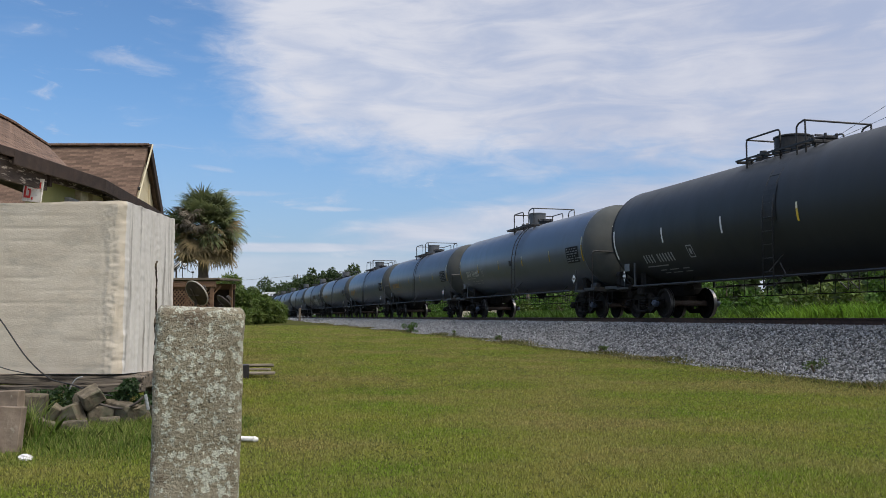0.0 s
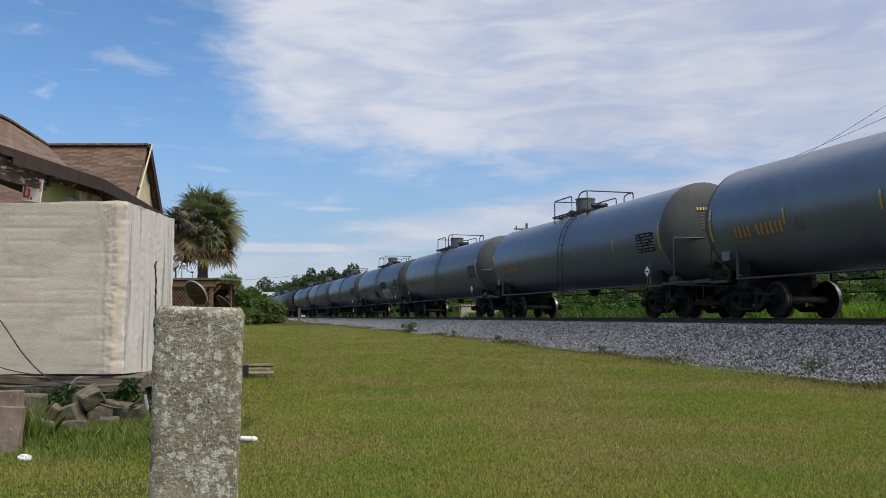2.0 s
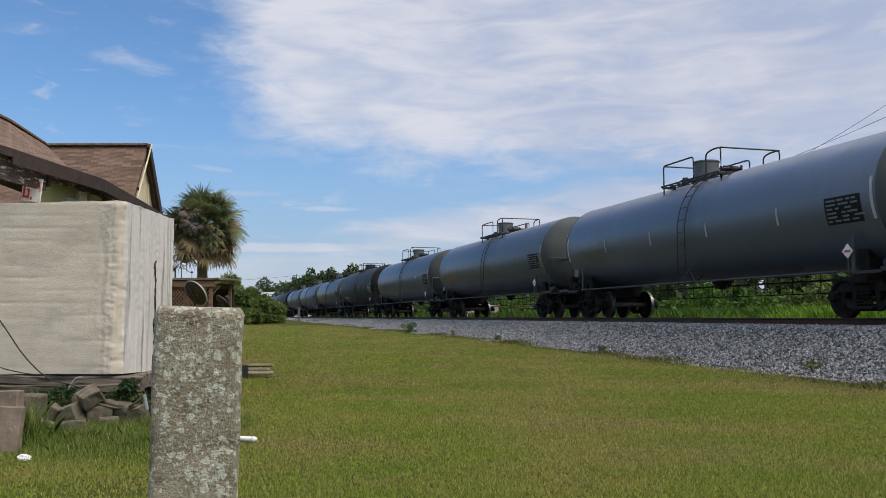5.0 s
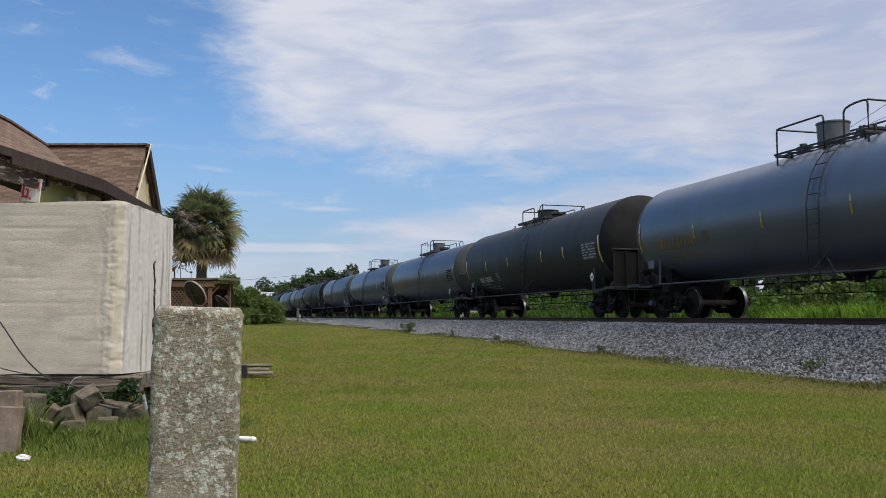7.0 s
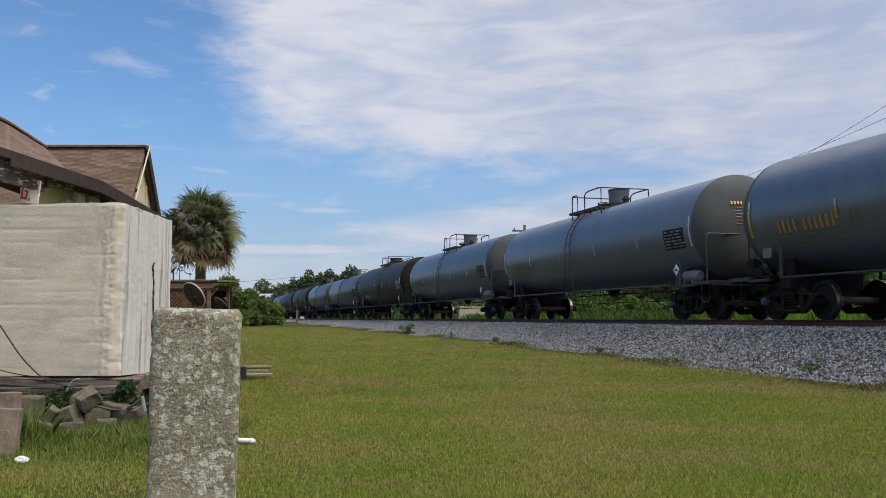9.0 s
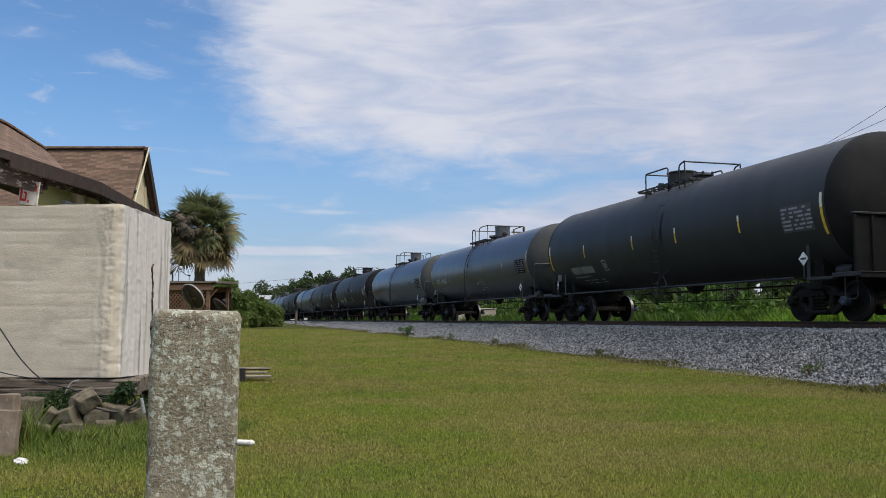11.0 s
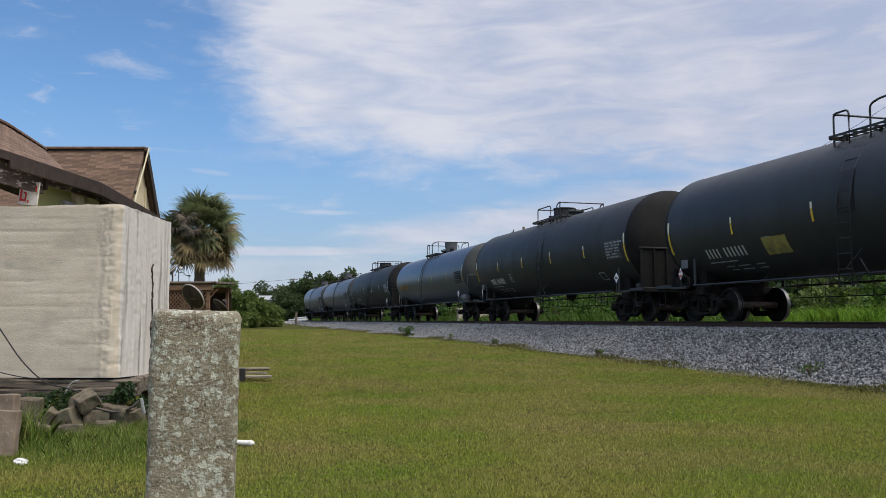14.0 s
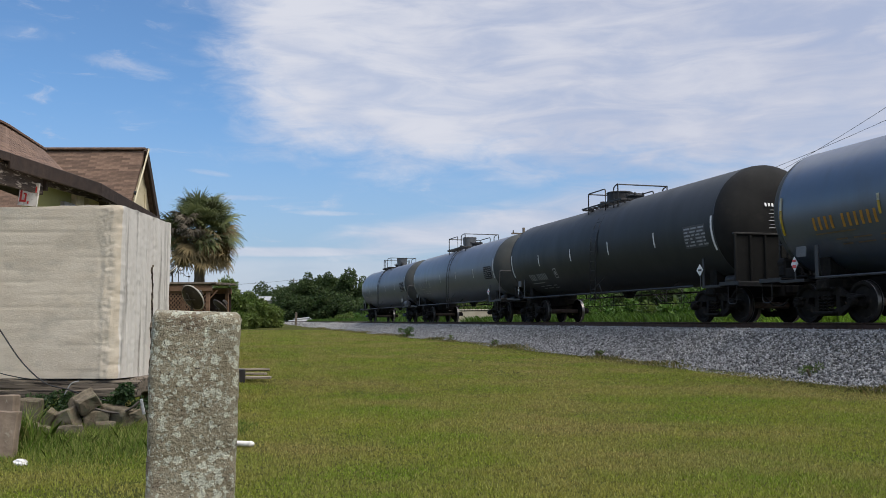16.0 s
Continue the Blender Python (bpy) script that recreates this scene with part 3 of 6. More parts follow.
def build_grass():
    n = 880000
    d = 4.6 * (75 / 4.6) ** (rng.random(n) ** 1.1)
    ang = radians(YAW) + np.radians(rng.uniform(-29, 29, n))
    x, y = d * np.sin(ang), d * np.cos(ang)
    keep = x < 11.45 + 0.25 * np.sin(y * 0.9)
    x, y, d = x[keep], y[keep], d[keep]
    n = len(x)
    z = ground_z(x, y) - 0.004
    a0, b0 = x * math.cos(TURN) - y * math.sin(TURN), x * math.sin(TURN) + y * math.cos(TURN)
    bare = np.exp(-(((a0 + 2.35) / 0.75) ** 2 + ((b0 - 6.15) / 0.42) ** 2))
    keep = rng.random(n) > 0.7 * bare
    x, y, z, d = x[keep], y[keep], z[keep], d[keep]
    n = len(x)
    # tufts: taller clumps a hand wide with gaps of bare soil between
    def waves(k, s):
        return np.sin(x * k + s) * np.sin(y * k * 1.07 + 2 * s) + np.sin((x + y) * k * 0.73 + 3 * s) * np.sin((x - y) * k * 0.81 + s)
    tuft = waves(31.0 / (1 + d / 25), 0.3 + 2 * np.sin(x * 1.3)) * 0.3 + waves(118.0 / (1 + d / 18), 1.1 + 3 * np.sin(y * 1.9)) * 0.6
    keep = tuft > -0.75 + 0.9 * rng.random(n) - 0.85 * np.clip((d - 6) / 8, 0, 1)
    x, y, z, d, tuft = x[keep], y[keep], z[keep], d[keep], tuft[keep]
    n = len(x)
    patch = 0.5 + 0.5 * np.sin(x * 2.3 + 2 * np.sin(y * 1.15)) * np.sin(y * 1.9 + np.sin(x * 1.7))
    h = (0.013 + 0.014 * rng.random(n) + 0.006 * patch) * (1.05 + 0.55 * np.clip(tuft, -1, 1)) * (1 + np.clip((d - 9) / 30, 0, 1) * 0.6)
    w = (0.0090 + 0.006 * rng.random(n)) * (1 + np.clip((d - 5) / 13, 0, 4))
    a, b = rng.random(n) * 2 * math.pi, rng.random(n) * 2 * math.pi
    side = np.stack([np.cos(a), np.sin(a), np.zeros(n)], 1) * (w / 2)[:, None]
    lean = h * (0.05 + 0.75 * rng.random(n))
    root = np.stack([x, y, z], 1)
    tip = root + np.stack([np.cos(b) * lean, np.sin(b) * lean, h], 1)
    v = np.stack([root - side, root + side, tip], 1)
    tagged(new("lawn_grass", soup("lawn_grass", v, M["blade"])), "short mown lawn grass with yellowed blades", "grass", kind="stuff")
    # the same lawn, thinner, round and behind the standpoint
    n = 160000
    x, y = rng.uniform(-14, 11, n), rng.uniform(-14, 14, n)
    off = np.abs((np.arctan2(x, y) - radians(YAW) + math.pi) % (2 * math.pi) - math.pi)
    keep = (np.hypot(x, y) < 4.7) | (off > radians(28.5))
    x, y = x[keep], y[keep]
    n = len(x)
    blades(n, x, y, ground_z(x, y) - 0.004, 0.020 + 0.025 * rng.random(n), 0.014 + 0.010 * rng.random(n), 0.2 + 0.8 * rng.random(n), "lawn_grass", M["blade"], "short mown lawn grass with yellowed blades", "grass")
    # longer grass in front of the rubble and round the foot of things
    n = 42000
    a, b = rng.uniform(-5.6, -2.1, n), 7.0 + 3.3 * rng.random(n) ** 0.8
    h = (0.04 + 0.13 * rng.random(n) ** 1.5) * np.clip((b - 6.8) / 1.6, 0.25, 1) * np.clip((-1.9 - a) / 0.8, 0.3, 1)
    p = np.array([spot(i, j) for i, j in zip(a, b)])
    blades(n, p[:, 0], p[:, 1], ground_z(p[:, 0], p[:, 1]) - 0.005, h, 0.003 + 0.0035 * rng.random(n), 0.15 + 0.6 * rng.random(n), "rough_grass", M["tall"], "uncut bright green grass before the rubble", "grass")
    # weeds along the foot of the ballast
    n = 20000
    y = 10 + 75 * rng.random(n) ** 1.3
    x = 11.30 + 0.30 * rng.standard_normal(n) + 0.1 * np.sin(y * 0.8)
    clump = np.clip(np.sin(y * 1.7) + np.sin(y * 0.63 + 1), 0, 2)
    h = 0.03 + 0.075 * rng.random(n) * (0.4 + clump)
    blades(n, x, y, ground_z(x, y), h, (0.006 + 0.008 * rng.random(n)) * (1 + y / 40), 0.5 + 0.6 * rng.random(n), "trackside_weeds", M["foot_weed"], "ragged browned weeds along the foot of the ballast", "weeds")
    # tall bright grass on the verge beyond the track
    n = 30000
    y = 4 + 25.5 * rng.random(n)
    x = 18.4 + 7.5 * rng.random(n) ** 1.3
    h = 0.25 + 0.45 * rng.random(n) + 0.25 * np.sin(y * 0.5) * np.sin(x + y * 0.2)
    blades(n, x, y, ground_z(x, y), np.maximum(h, 0.2), 0.014 + 0.016 * rng.random(n), 0.3 + 0.5 * rng.random(n), "verge_grass", M["verge"], "tall bright green grass on the far verge", "grass")
    n = 40000
    y = 26 + 129 * rng.random(n) ** 1.3
    x = 18.6 + 6 * rng.random(n)
    blades(n, x, y, ground_z(x, y), 0.3 + 0.5 * rng.random(n), 0.04 + 0.04 * rng.random(n), 0.3 + 0.5 * rng.random(n), "verge_weeds", M["weed"], "dull green weeds on the far verge", "weeds")


def leaf_cloud(n, blobs, size, droop=0.3, flat=1.0, slim=0.3):
    """Leaves as bent kite-shaped faces scattered through blobs (x, y, z, radius)."""
    bl = np.array(blobs, float)
    pick = rng.choice(len(bl), n, p=bl[:, 3] ** 2 / np.sum(bl[:, 3] ** 2))
    way = rng.standard_normal((n, 3))
    way /= np.linalg.norm(way, axis=1)[:, None]
    way[:, 2] *= flat
    r = bl[pick, 3] * (0.55 + 0.5 * rng.random(n) ** 0.6)
    c = bl[pick, :3] + way * r[:, None]
    d = rng.standard_normal((n, 3)) + way * 0.6
    d[:, 2] -= droop
    d /= np.linalg.norm(d, axis=1)[:, None]
    s = np.cross(d, rng.standard_normal((n, 3)))
    s /= np.linalg.norm(s, axis=1)[:, None]
    k = size * (0.6 + 0.8 * rng.random(n))[:, None]
    return np.stack([c, c + d * k * 0.5 + s * k * slim, c + d * k, c + d * k * 0.5 - s * k * slim], 1)


build_ground()
build_track()
build_grass()

# ---- train ----
R, MID, HALF = 1.52, 2.62, 7.80      # tank radius, height of its axis over the rail, half length of its straight barrel
MESH = {}
# the black cars have fatter tanks: the shell and all that is painted on it grows about its axis
FAT, FAT_MID = 1.60 / R, 2.67
GROW = Matrix.Translation((0, 0, FAT_MID)) @ Matrix.Diagonal((FAT, 1, FAT, 1)) @ Matrix.Translation((0, 0, -MID))
CROWN = 0.13     # how much higher their crown stands


def cached(key, make, material, smooth=False):
    if key not in MESH:
        bm = bmesh.new()
        make(bm)
        MESH[key] = mesh_of(key, bm, material, smooth)
    return MESH[key]


def make_tank(bm):
    rings = [(-HALF - 0.66, 0)]
    for k in range(1, 11):
        a = k / 10 * math.pi / 2
        rings.append((-HALF - 0.66 * math.cos(a) ** 0.9, R * math.sin(a) ** 0.72))
    rings += [(-HALF + 0.02, R), (-HALF + 0.03, R - 0.006), (-HALF + 0.05, R - 0.006), (-HALF + 0.06, R)]
    rings += [(-s, r) for s, r in rings[13::-1]]
    lathe(bm, rings, 56)
    bmesh.ops.translate(bm, verts=bm.verts, vec=(0, 0, MID))


def on_tank(y, ang, w, l, lift=0.012):
    """Corners of a curved plate on the near flank: ang from level, width along the tank, length round it."""
    bm = bmesh.new()
    rows = []
    n = max(2, int(l / 0.12) + 1)
    for i in range(n):
        a = ang + (i / (n - 1) - 0.5) * l / R
        rows.append([bm.verts.new((-(R + lift) * math.cos(a), y + s * w / 2, MID + (R + lift) * math.sin(a))) for s in (1, -1)])
    for p, q in zip(rows, rows[1:]):
        bm.faces.new((p[0], p[1], q[1], q[0]))
    bmesh.ops.solidify(bm, geom=bm.faces[:], thickness=-0.004)
    return bm


def make_saddle(bm):
    # cradle under each end of the tank, with the bolster down to the truck
    pts = []
    for k in range(9):
        a = radians(-132 + 84 * k / 8)
        pts.append((R * 1.005 * math.cos(a), MID + R * 1.005 * math.sin(a)))
    low = [(1.0, 0.98), (-1.0, 0.98)]
    ring = pts + low
    for y in (-0.16, 0.16):
        bm.faces.new([bm.verts.new((x, y, z)) for x, z in ring])
    bm.verts.ensure_lookup_table()
    n = len(ring)
    for k in range(n):
        bm.faces.new((bm.verts[k], bm.verts[(k + 1) % n], bm.verts[n + (k + 1) % n], bm.verts[n + k]))
    bmesh.ops.recalc_face_normals(bm, faces=bm.faces)
    box(bm, (0, 0, 0.86), (2.3, 0.42, 0.24), 0.03)
    box(bm, (0, 0, 0.76), (0.42, 0.42, 0.16), 0.02)


def make_sill(bm):
    # stub of the centre sill and the draft gear at one end
    box(bm, (0, 0.45, 0.86), (0.40, 3.0, 0.36), 0.02)
    box(bm, (0, 1.2, 1.10), (0.7, 1.1, 0.12), 0.02)


def make_coupler(bm):
    box(bm, (0, 0.35, 0.86), (0.14, 0.7, 0.16), 0.02)
    box(bm, (0.02, 0.78, 0.86), (0.30, 0.26, 0.28), 0.06)
    tube(bm, curved([(0.35, 0.0, 0.75), (0.37, 0.4, 0.45), (0.37, 0.85, 0.42), (0.3, 1.0, 0.6)]), 0.022)


def make_platform(bm):
    # end deck with kick plate, a lower step plank along each side and stirrups
    box(bm, (0, 0.12, 1.02), (2.92, 0.80, 0.05), 0.008)
    box(bm, (0, 0.50, 0.99), (2.92, 0.04, 0.13), 0.006)
    for s in (-1, 1):
        box(bm, (1.45 * s, 0.10, 1.01), (0.06, 0.86, 0.10), 0.008)
        box(bm, (1.42 * s, -0.72, 0.96), (0.14, 0.86, 0.07), 0.008)
        tube(bm, curved([(1.46 * s, 0.05, 0.95), (1.46 * s, 0.05, 0.48), (1.46 * s, 0.42, 0.48), (1.46 * s, 0.42, 0.95)]), 0.014)


def make_end_rail(bm):
    # hooped rail across the end of the car, from post to post
    tube(bm, curved([(-1.44, 0.28, 1.0), (-1.44, 0.28, 2.36), (1.44, 0.28, 2.36), (1.44, 0.28, 1.0)]), 0.024)


def make_brake_rail(bm):
    # the same on the hand-brake end, narrower, with a return bend
    tube(bm, curved([(-1.02, 0.30, 1.0), (-1.02, 0.30, 2.40), (1.44, 0.30, 2.40), (1.44, 0.30, 1.0)]), 0.024)
    tube(bm, curved([(-1.02, 0.30, 1.9), (-1.02, 0.02, 1.9), (-1.02, 0.02, 1.05)]), 0.018)


def make_end_panel(bm):
    box(bm, (0, 0, 1.66), (2.84, 0.03, 1.24), 0.01)


def make_stiffener(bm):
    box(bm, (0, 0, 1.66), (0.06, 0.05, 1.22), 0.008)


def make_cap_rail(bm):
    box(bm, (0, -0.02, 2.31), (2.90, 0.09, 0.05), 0.008)


def make_stake(bm):
    # flat bar from the step plank up to the tank's belly
    box(bm, (0, 0, 1.36), (0.03, 0.11, 0.76), 0.006)


def make_brake_gear(bm):
    # hand-brake housing, bell crank and rods over the trailing deck
    box(bm, (-0.10, 0.30, 1.30), (0.30, 0.26, 0.42), 0.04)
    box(bm, (-0.12, 0.02, 1.18), (0.22, 0.34, 0.24), 0.03)
    rod(bm, (-0.14, 0.22, 1.42), (-0.14, 0.42, 1.42), 0.13, 14)
    for k in range(3):
        rod(bm, (-0.22, -0.05 - 0.11 * k, 1.34 - 0.07 * k), (-0.22, -0.38 - 0.11 * k, 1.24 - 0.07 * k), 0.018, 6)
    tube(bm, [(-0.2, 0.35, 1.1), (-0.2, -0.1, 1.06), (-0.2, -0.6, 1.08)], 0.03, 6)


def make_side_rail(bm):
    # long pipe beside the tank's belly with its hangers
    tube(bm, [(0, -6.6, 1.0), (0, 6.6, 1.0)], 0.030, 6)


def make_hanger(bm):
    tube(bm, [(0, 0, 0.985), (0.55, 0, 0.985), (1.0, 0, 1.36)], 0.018, 5)


def make_trough(bm):
    # low lattice of pipes and brake rods under the belly
    tube(bm, [(0, -5.9, 0.64), (0, 5.6, 0.64)], 0.014, 5)
    tube(bm, [(0.25, -5.9, 1.00), (0.25, 5.6, 1.00)], 0.02, 5)
    for k in range(21):
        y = -5.8 + k * 0.56
        tube(bm, [(0, y, 0.64), (0.03, y, 1.16)], 0.010, 5)
    for y in (-4.1, -2.4, 2.2):
        tube(bm, [(0, y, 0.64), (0.0, y + 0.5, 1.1)], 0.010, 5)


def make_outlet(bm):
    lathe(bm, [(0.84, 0.0), (0.84, 0.12), (0.95, 0.13), (1.0, 0.22), (1.16, 0.26), (1.30, 0.26)], 16, "z")
    for y in (-0.5, 0.5):
        bm.faces.new([bm.verts.new(p) for p in ((0, y * 1.6, 1.26), (0, y * 0.6, 0.86), (0, y * 0.5, 0.86), (0, y * 0.5, 1.26))])


def make_ladder(bm):
    # side ladder: straight below, bent to the shell above
    for y in (-0.20, 0.20):
        pts = [(-R - 0.13, y, 0.72), (-R - 0.13, y, MID - 0.05)]
        pts += [(-(R + 0.10) * math.cos(a), y, MID + (R + 0.10) * math.sin(a)) for a in (radians(k) for k in (12, 24, 36, 48, 58))]
        tube(bm, pts, 0.018, 5)
    for k in range(11):
        z = 0.78 + k * 0.33
        if z < MID:
            x = -R - 0.13
        else:
            a = min((z - MID) / R * 1.05, 1.02)
            x, z = -(R + 0.10) * math.cos(a), MID + (R + 0.10) * math.sin(a)
        tube(bm, [(x, -0.20, z), (x, 0.20, z)], 0.013, 5)
    tube(bm, [(-R - 0.13, 0, 1.1), (-R * 0.80, 0, 1.55)], 0.012, 5)
    for y in (-0.20, 0.20):
        tube(bm, [(-R - 0.13, y, 0.74), (-R - 0.08, y - 0.34, 1.02)], 0.016, 5)
    tube(bm, [(-R - 0.13, -0.45, 1.30), (-R - 0.10, -0.62, 1.02)], 0.014, 5)


def make_walkway(bm):
    # grating round the manway, on brackets along the crown
    z = MID + R - 0.10
    for a, b in ((0.0, 0.80), (0.0, -0.80)):
        for k in range(9):
            y = -1.5 + k * 0.38
            box(bm, (b, y, z), (0.56, 0.05, 0.035))
        for e in (-0.27, 0.0, 0.27):
            box(bm, (b + e, a, z), (0.03, 3.1, 0.045))
    for y in (-1.5, 1.5):
        box(bm, (0, y, z - 0.03), (2.14, 0.07, 0.07), 0.01)
    for s in (-1, 1):
        for y in (-1.2, 0.1, 1.3):
            box(bm, (s * 0.75, y, z - 0.08), (0.05, 0.06, 0.18))


def guard_hoops(bm, far, gap0, gap1, near):
    """Guard rails on both sides of the crown with a gap for the ladder, and a rail across each end."""
    low, top = MID + R - 0.36, MID + R + 0.57
    for s in (-1, 1):
        x = 0.95 * s
        tube(bm, curved([(x, far, low), (x, far, top), (x, gap0, top), (x, gap0, low + 0.1)]), 0.024)
        tube(bm, curved([(x, gap1, low + 0.1), (x, gap1, top - 0.04), (x, gap1 - 0.3, top + 0.03), (x, near, top + 0.03), (x, near, low)]), 0.024)
    tube(bm, [(-0.95, far, top - 0.01), (0.95, far, top - 0.01)], 0.024)
    tube(bm, [(-0.95, near, top + 0.02), (0.95, near, top + 0.02)], 0.024)


def make_walk_rail(bm):
    guard_hoops(bm, 1.60, -0.10, -0.76, -1.50)


def make_walk_rail_b(bm):
    # the second pattern: ladder gap towards the trailing end, longer rail before it
    guard_hoops(bm, 1.50, 1.02, 0.38, -1.00)


def make_walk_rail_c(bm):
    guard_hoops(bm, 1.24, -0.15, -0.78, -1.10)


def make_walk_rail_d(bm):
    guard_hoops(bm, 0.86, -0.33, -0.98, -1.60)


def make_walkway_b(bm):
    z = MID + R - 0.10
    for b in (-0.80, 0.80):
        for k in range(9):
            box(bm, (b, -1.0 + k * 0.31, z), (0.56, 0.05, 0.035))
        for e in (-0.27, 0.0, 0.27):
            box(bm, (b + e, 0.22, z), (0.03, 2.6, 0.045))
        for y in (-0.8, 0.3, 1.3):
            box(bm, (b * 0.94, y, z - 0.08), (0.05, 0.06, 0.18))
    for y in (-1.05, 1.5):
        box(bm, (0, y, z - 0.03), (2.14, 0.07, 0.07), 0.01)


def make_dome(bm):
    z = MID + R
    lathe(bm, [(z - 0.15, 0.46), (z + 0.06, 0.46), (z + 0.07, 0.52), (z + 0.10, 0.52), (z + 0.11, 0.45), (z + 0.40, 0.45), (z + 0.41, 0.48), (z + 0.44, 0.48), (z + 0.46, 0.44), (z + 0.49, 0.0)], 28, "z")
    for k in range(10):
        a = k * math.pi / 5
        rod(bm, (0.49 * math.cos(a), 0.49 * math.sin(a), z + 0.08), (0.49 * math.cos(a), 0.49 * math.sin(a), z + 0.14), 0.018, 6)


def make_tall_dome(bm):
    z = MID + R
    lathe(bm, [(z - 0.15, 0.30), (z + 0.08, 0.30), (z + 0.09, 0.36), (z + 0.12, 0.36), (z + 0.13, 0.36), (z + 0.56, 0.38), (z + 0.57, 0.40), (z + 0.60, 0.40), (z + 0.62, 0.36), (z + 0.63, 0.0)], 28, "z")
    for k in range(10):
        a = k * math.pi / 5
        rod(bm, (0.345 * math.cos(a), 0.345 * math.sin(a), z + 0.08), (0.345 * math.cos(a), 0.345 * math.sin(a), z + 0.15), 0.016, 6)


def make_hatch(bm):
    z = MID + R
    lathe(bm, [(z - 0.1, 0.27), (z + 0.12, 0.27), (z + 0.13, 0.32), (z + 0.17, 0.32), (z + 0.20, 0.28), (z + 0.23, 0.0)], 20, "z")
    for k in range(6):
        a = k * math.pi / 3
        box(bm, (0.32 * math.cos(a), 0.32 * math.sin(a), z + 0.18), (0.06, 0.06, 0.14), 0.01)
    box(bm, (0, 0, z + 0.25), (0.5, 0.05, 0.04), 0.01)


def make_valve(bm):
    z = MID + R
    lathe(bm, [(z - 0.08, 0.12), (z + 0.10, 0.12), (z + 0.11, 0.16), (z + 0.14, 0.16), (z + 0.15, 0.10), (z + 0.22, 0.09), (z + 0.23, 0.0)], 14, "z")


def make_reservoir(bm):
    lathe(bm, [(-0.42, 0.0), (-0.41, 0.12), (-0.36, 0.17), (-0.2, 0.18), (0.2, 0.18), (0.36, 0.17), (0.41, 0.12), (0.42, 0.0)], 18, "y")
    for y in (-0.22, 0.22):
        box(bm, (0, y, -0.16), (0.3, 0.06, 0.14), 0.01)


def make_brake(bm):
    lathe(bm, [(-0.03, 0.0), (-0.03, 0.05), (-0.015, 0.05), (-0.015, 0.25), (0.015, 0.28), (0.03, 0.26), (0.03, 0.0)], 22, "y")
    box(bm, (0, 0.10, -0.3), (0.22, 0.16, 0.5), 0.03)


# truck: cast side frames with two windows, springs, bearing adapters
def make_frame(bm):
    top = [(-1.05, 0.50), (-0.98, 0.60), (-0.55, 0.66), (-0.34, 0.80), (0.34, 0.80), (0.55, 0.66), (0.98, 0.60), (1.05, 0.50)]
    low = [(1.03, 0.36), (0.72, 0.36), (0.60, 0.28), (0.36, 0.15), (-0.36, 0.15), (-0.60, 0.28), (-0.72, 0.36), (-1.03, 0.36)]
    holes = [[(-0.28, 0.30), (0.28, 0.30), (0.28, 0.62), (-0.28, 0.62)],
             [(-0.66, 0.44), (-0.42, 0.34), (-0.40, 0.58), (-0.60, 0.58)], [(0.66, 0.44), (0.60, 0.58), (0.40, 0.58), (0.42, 0.34)]]
    edges = []
    for loop in [top + low] + holes:
        vs = [bm.verts.new((0, y, z)) for y, z in loop]
        edges += [bm.edges.new((vs[k], vs[(k + 1) % len(vs)])) for k in range(len(vs))]
    bmesh.ops.triangle_fill(bm, edges=edges, use_beauty=True)
    out = bmesh.ops.extrude_face_region(bm, geom=bm.faces[:])
    bmesh.ops.translate(bm, verts=[v for v in out["geom"] if isinstance(v, bmesh.types.BMVert)], vec=(0.13, 0, 0))
    bmesh.ops.recalc_face_normals(bm, faces=bm.faces)
    box(bm, (-0.02, 0, 0.76), (0.14, 0.62, 0.07), 0.015)
    box(bm, (-0.03, 0, 0.22), (0.20, 0.66, 0.07), 0.015)
    for y in (-0.889, 0.889):
        box(bm, (0.0, y, 0.56), (0.2, 0.34, 0.07), 0.015)


def make_spring(bm):
    pts = []
    for k in range(40):
        a = k * 2 * math.pi / 8
        pts.append((0.055 * math.cos(a), 0.055 * math.sin(a), 0.26 + k * 0.36 / 39))
    tube(bm, pts, 0.017, 5)


def make_bolster(bm):
    box(bm, (0, 0, 0.60), (2.1, 0.34, 0.24), 0.03)


def make_cap(bm):
    lathe(bm, [(-0.10, 0.0), (-0.10, 0.07), (-0.07, 0.10), (0.06, 0.115), (0.06, 0.0)], 14, "x")
    for k in range(3):
        a = k * 2 * math.pi / 3
        rod(bm, (-0.12, 0.06 * math.cos(a), 0.06 * math.sin(a)), (-0.09, 0.06 * math.cos(a), 0.06 * math.sin(a)), 0.018, 6)


def make_axle(bm):
    lathe(bm, [(-1.05, 0.0), (-1.05, 0.075), (-0.80, 0.08), (-0.62, 0.095), (-0.5, 0.085), (0.5, 0.085), (0.62, 0.095), (0.80, 0.08), (1.05, 0.075), (1.05, 0.0)], 14, "x")


def make_wheel(bm):
    # disc, hub, rim and flange of one wheel; the flange lies inward (+x)
    lathe(bm, [(-0.09, 0.10), (-0.09, 0.14), (-0.03, 0.17), (-0.01, 0.34), (-0.065, 0.385), (-0.065, 0.455)], 40, "x")
    lathe(bm, [(0.065, 0.485), (0.065, 0.385), (0.03, 0.34), (0.02, 0.17), (0.08, 0.14), (0.08, 0.10)], 40, "x")


def make_tread(bm):
    lathe(bm, [(-0.065, 0.452), (-0.06, 0.457), (0.03, 0.462), (0.045, 0.484), (0.065, 0.485)], 40, "x")


WHEELSETS = []


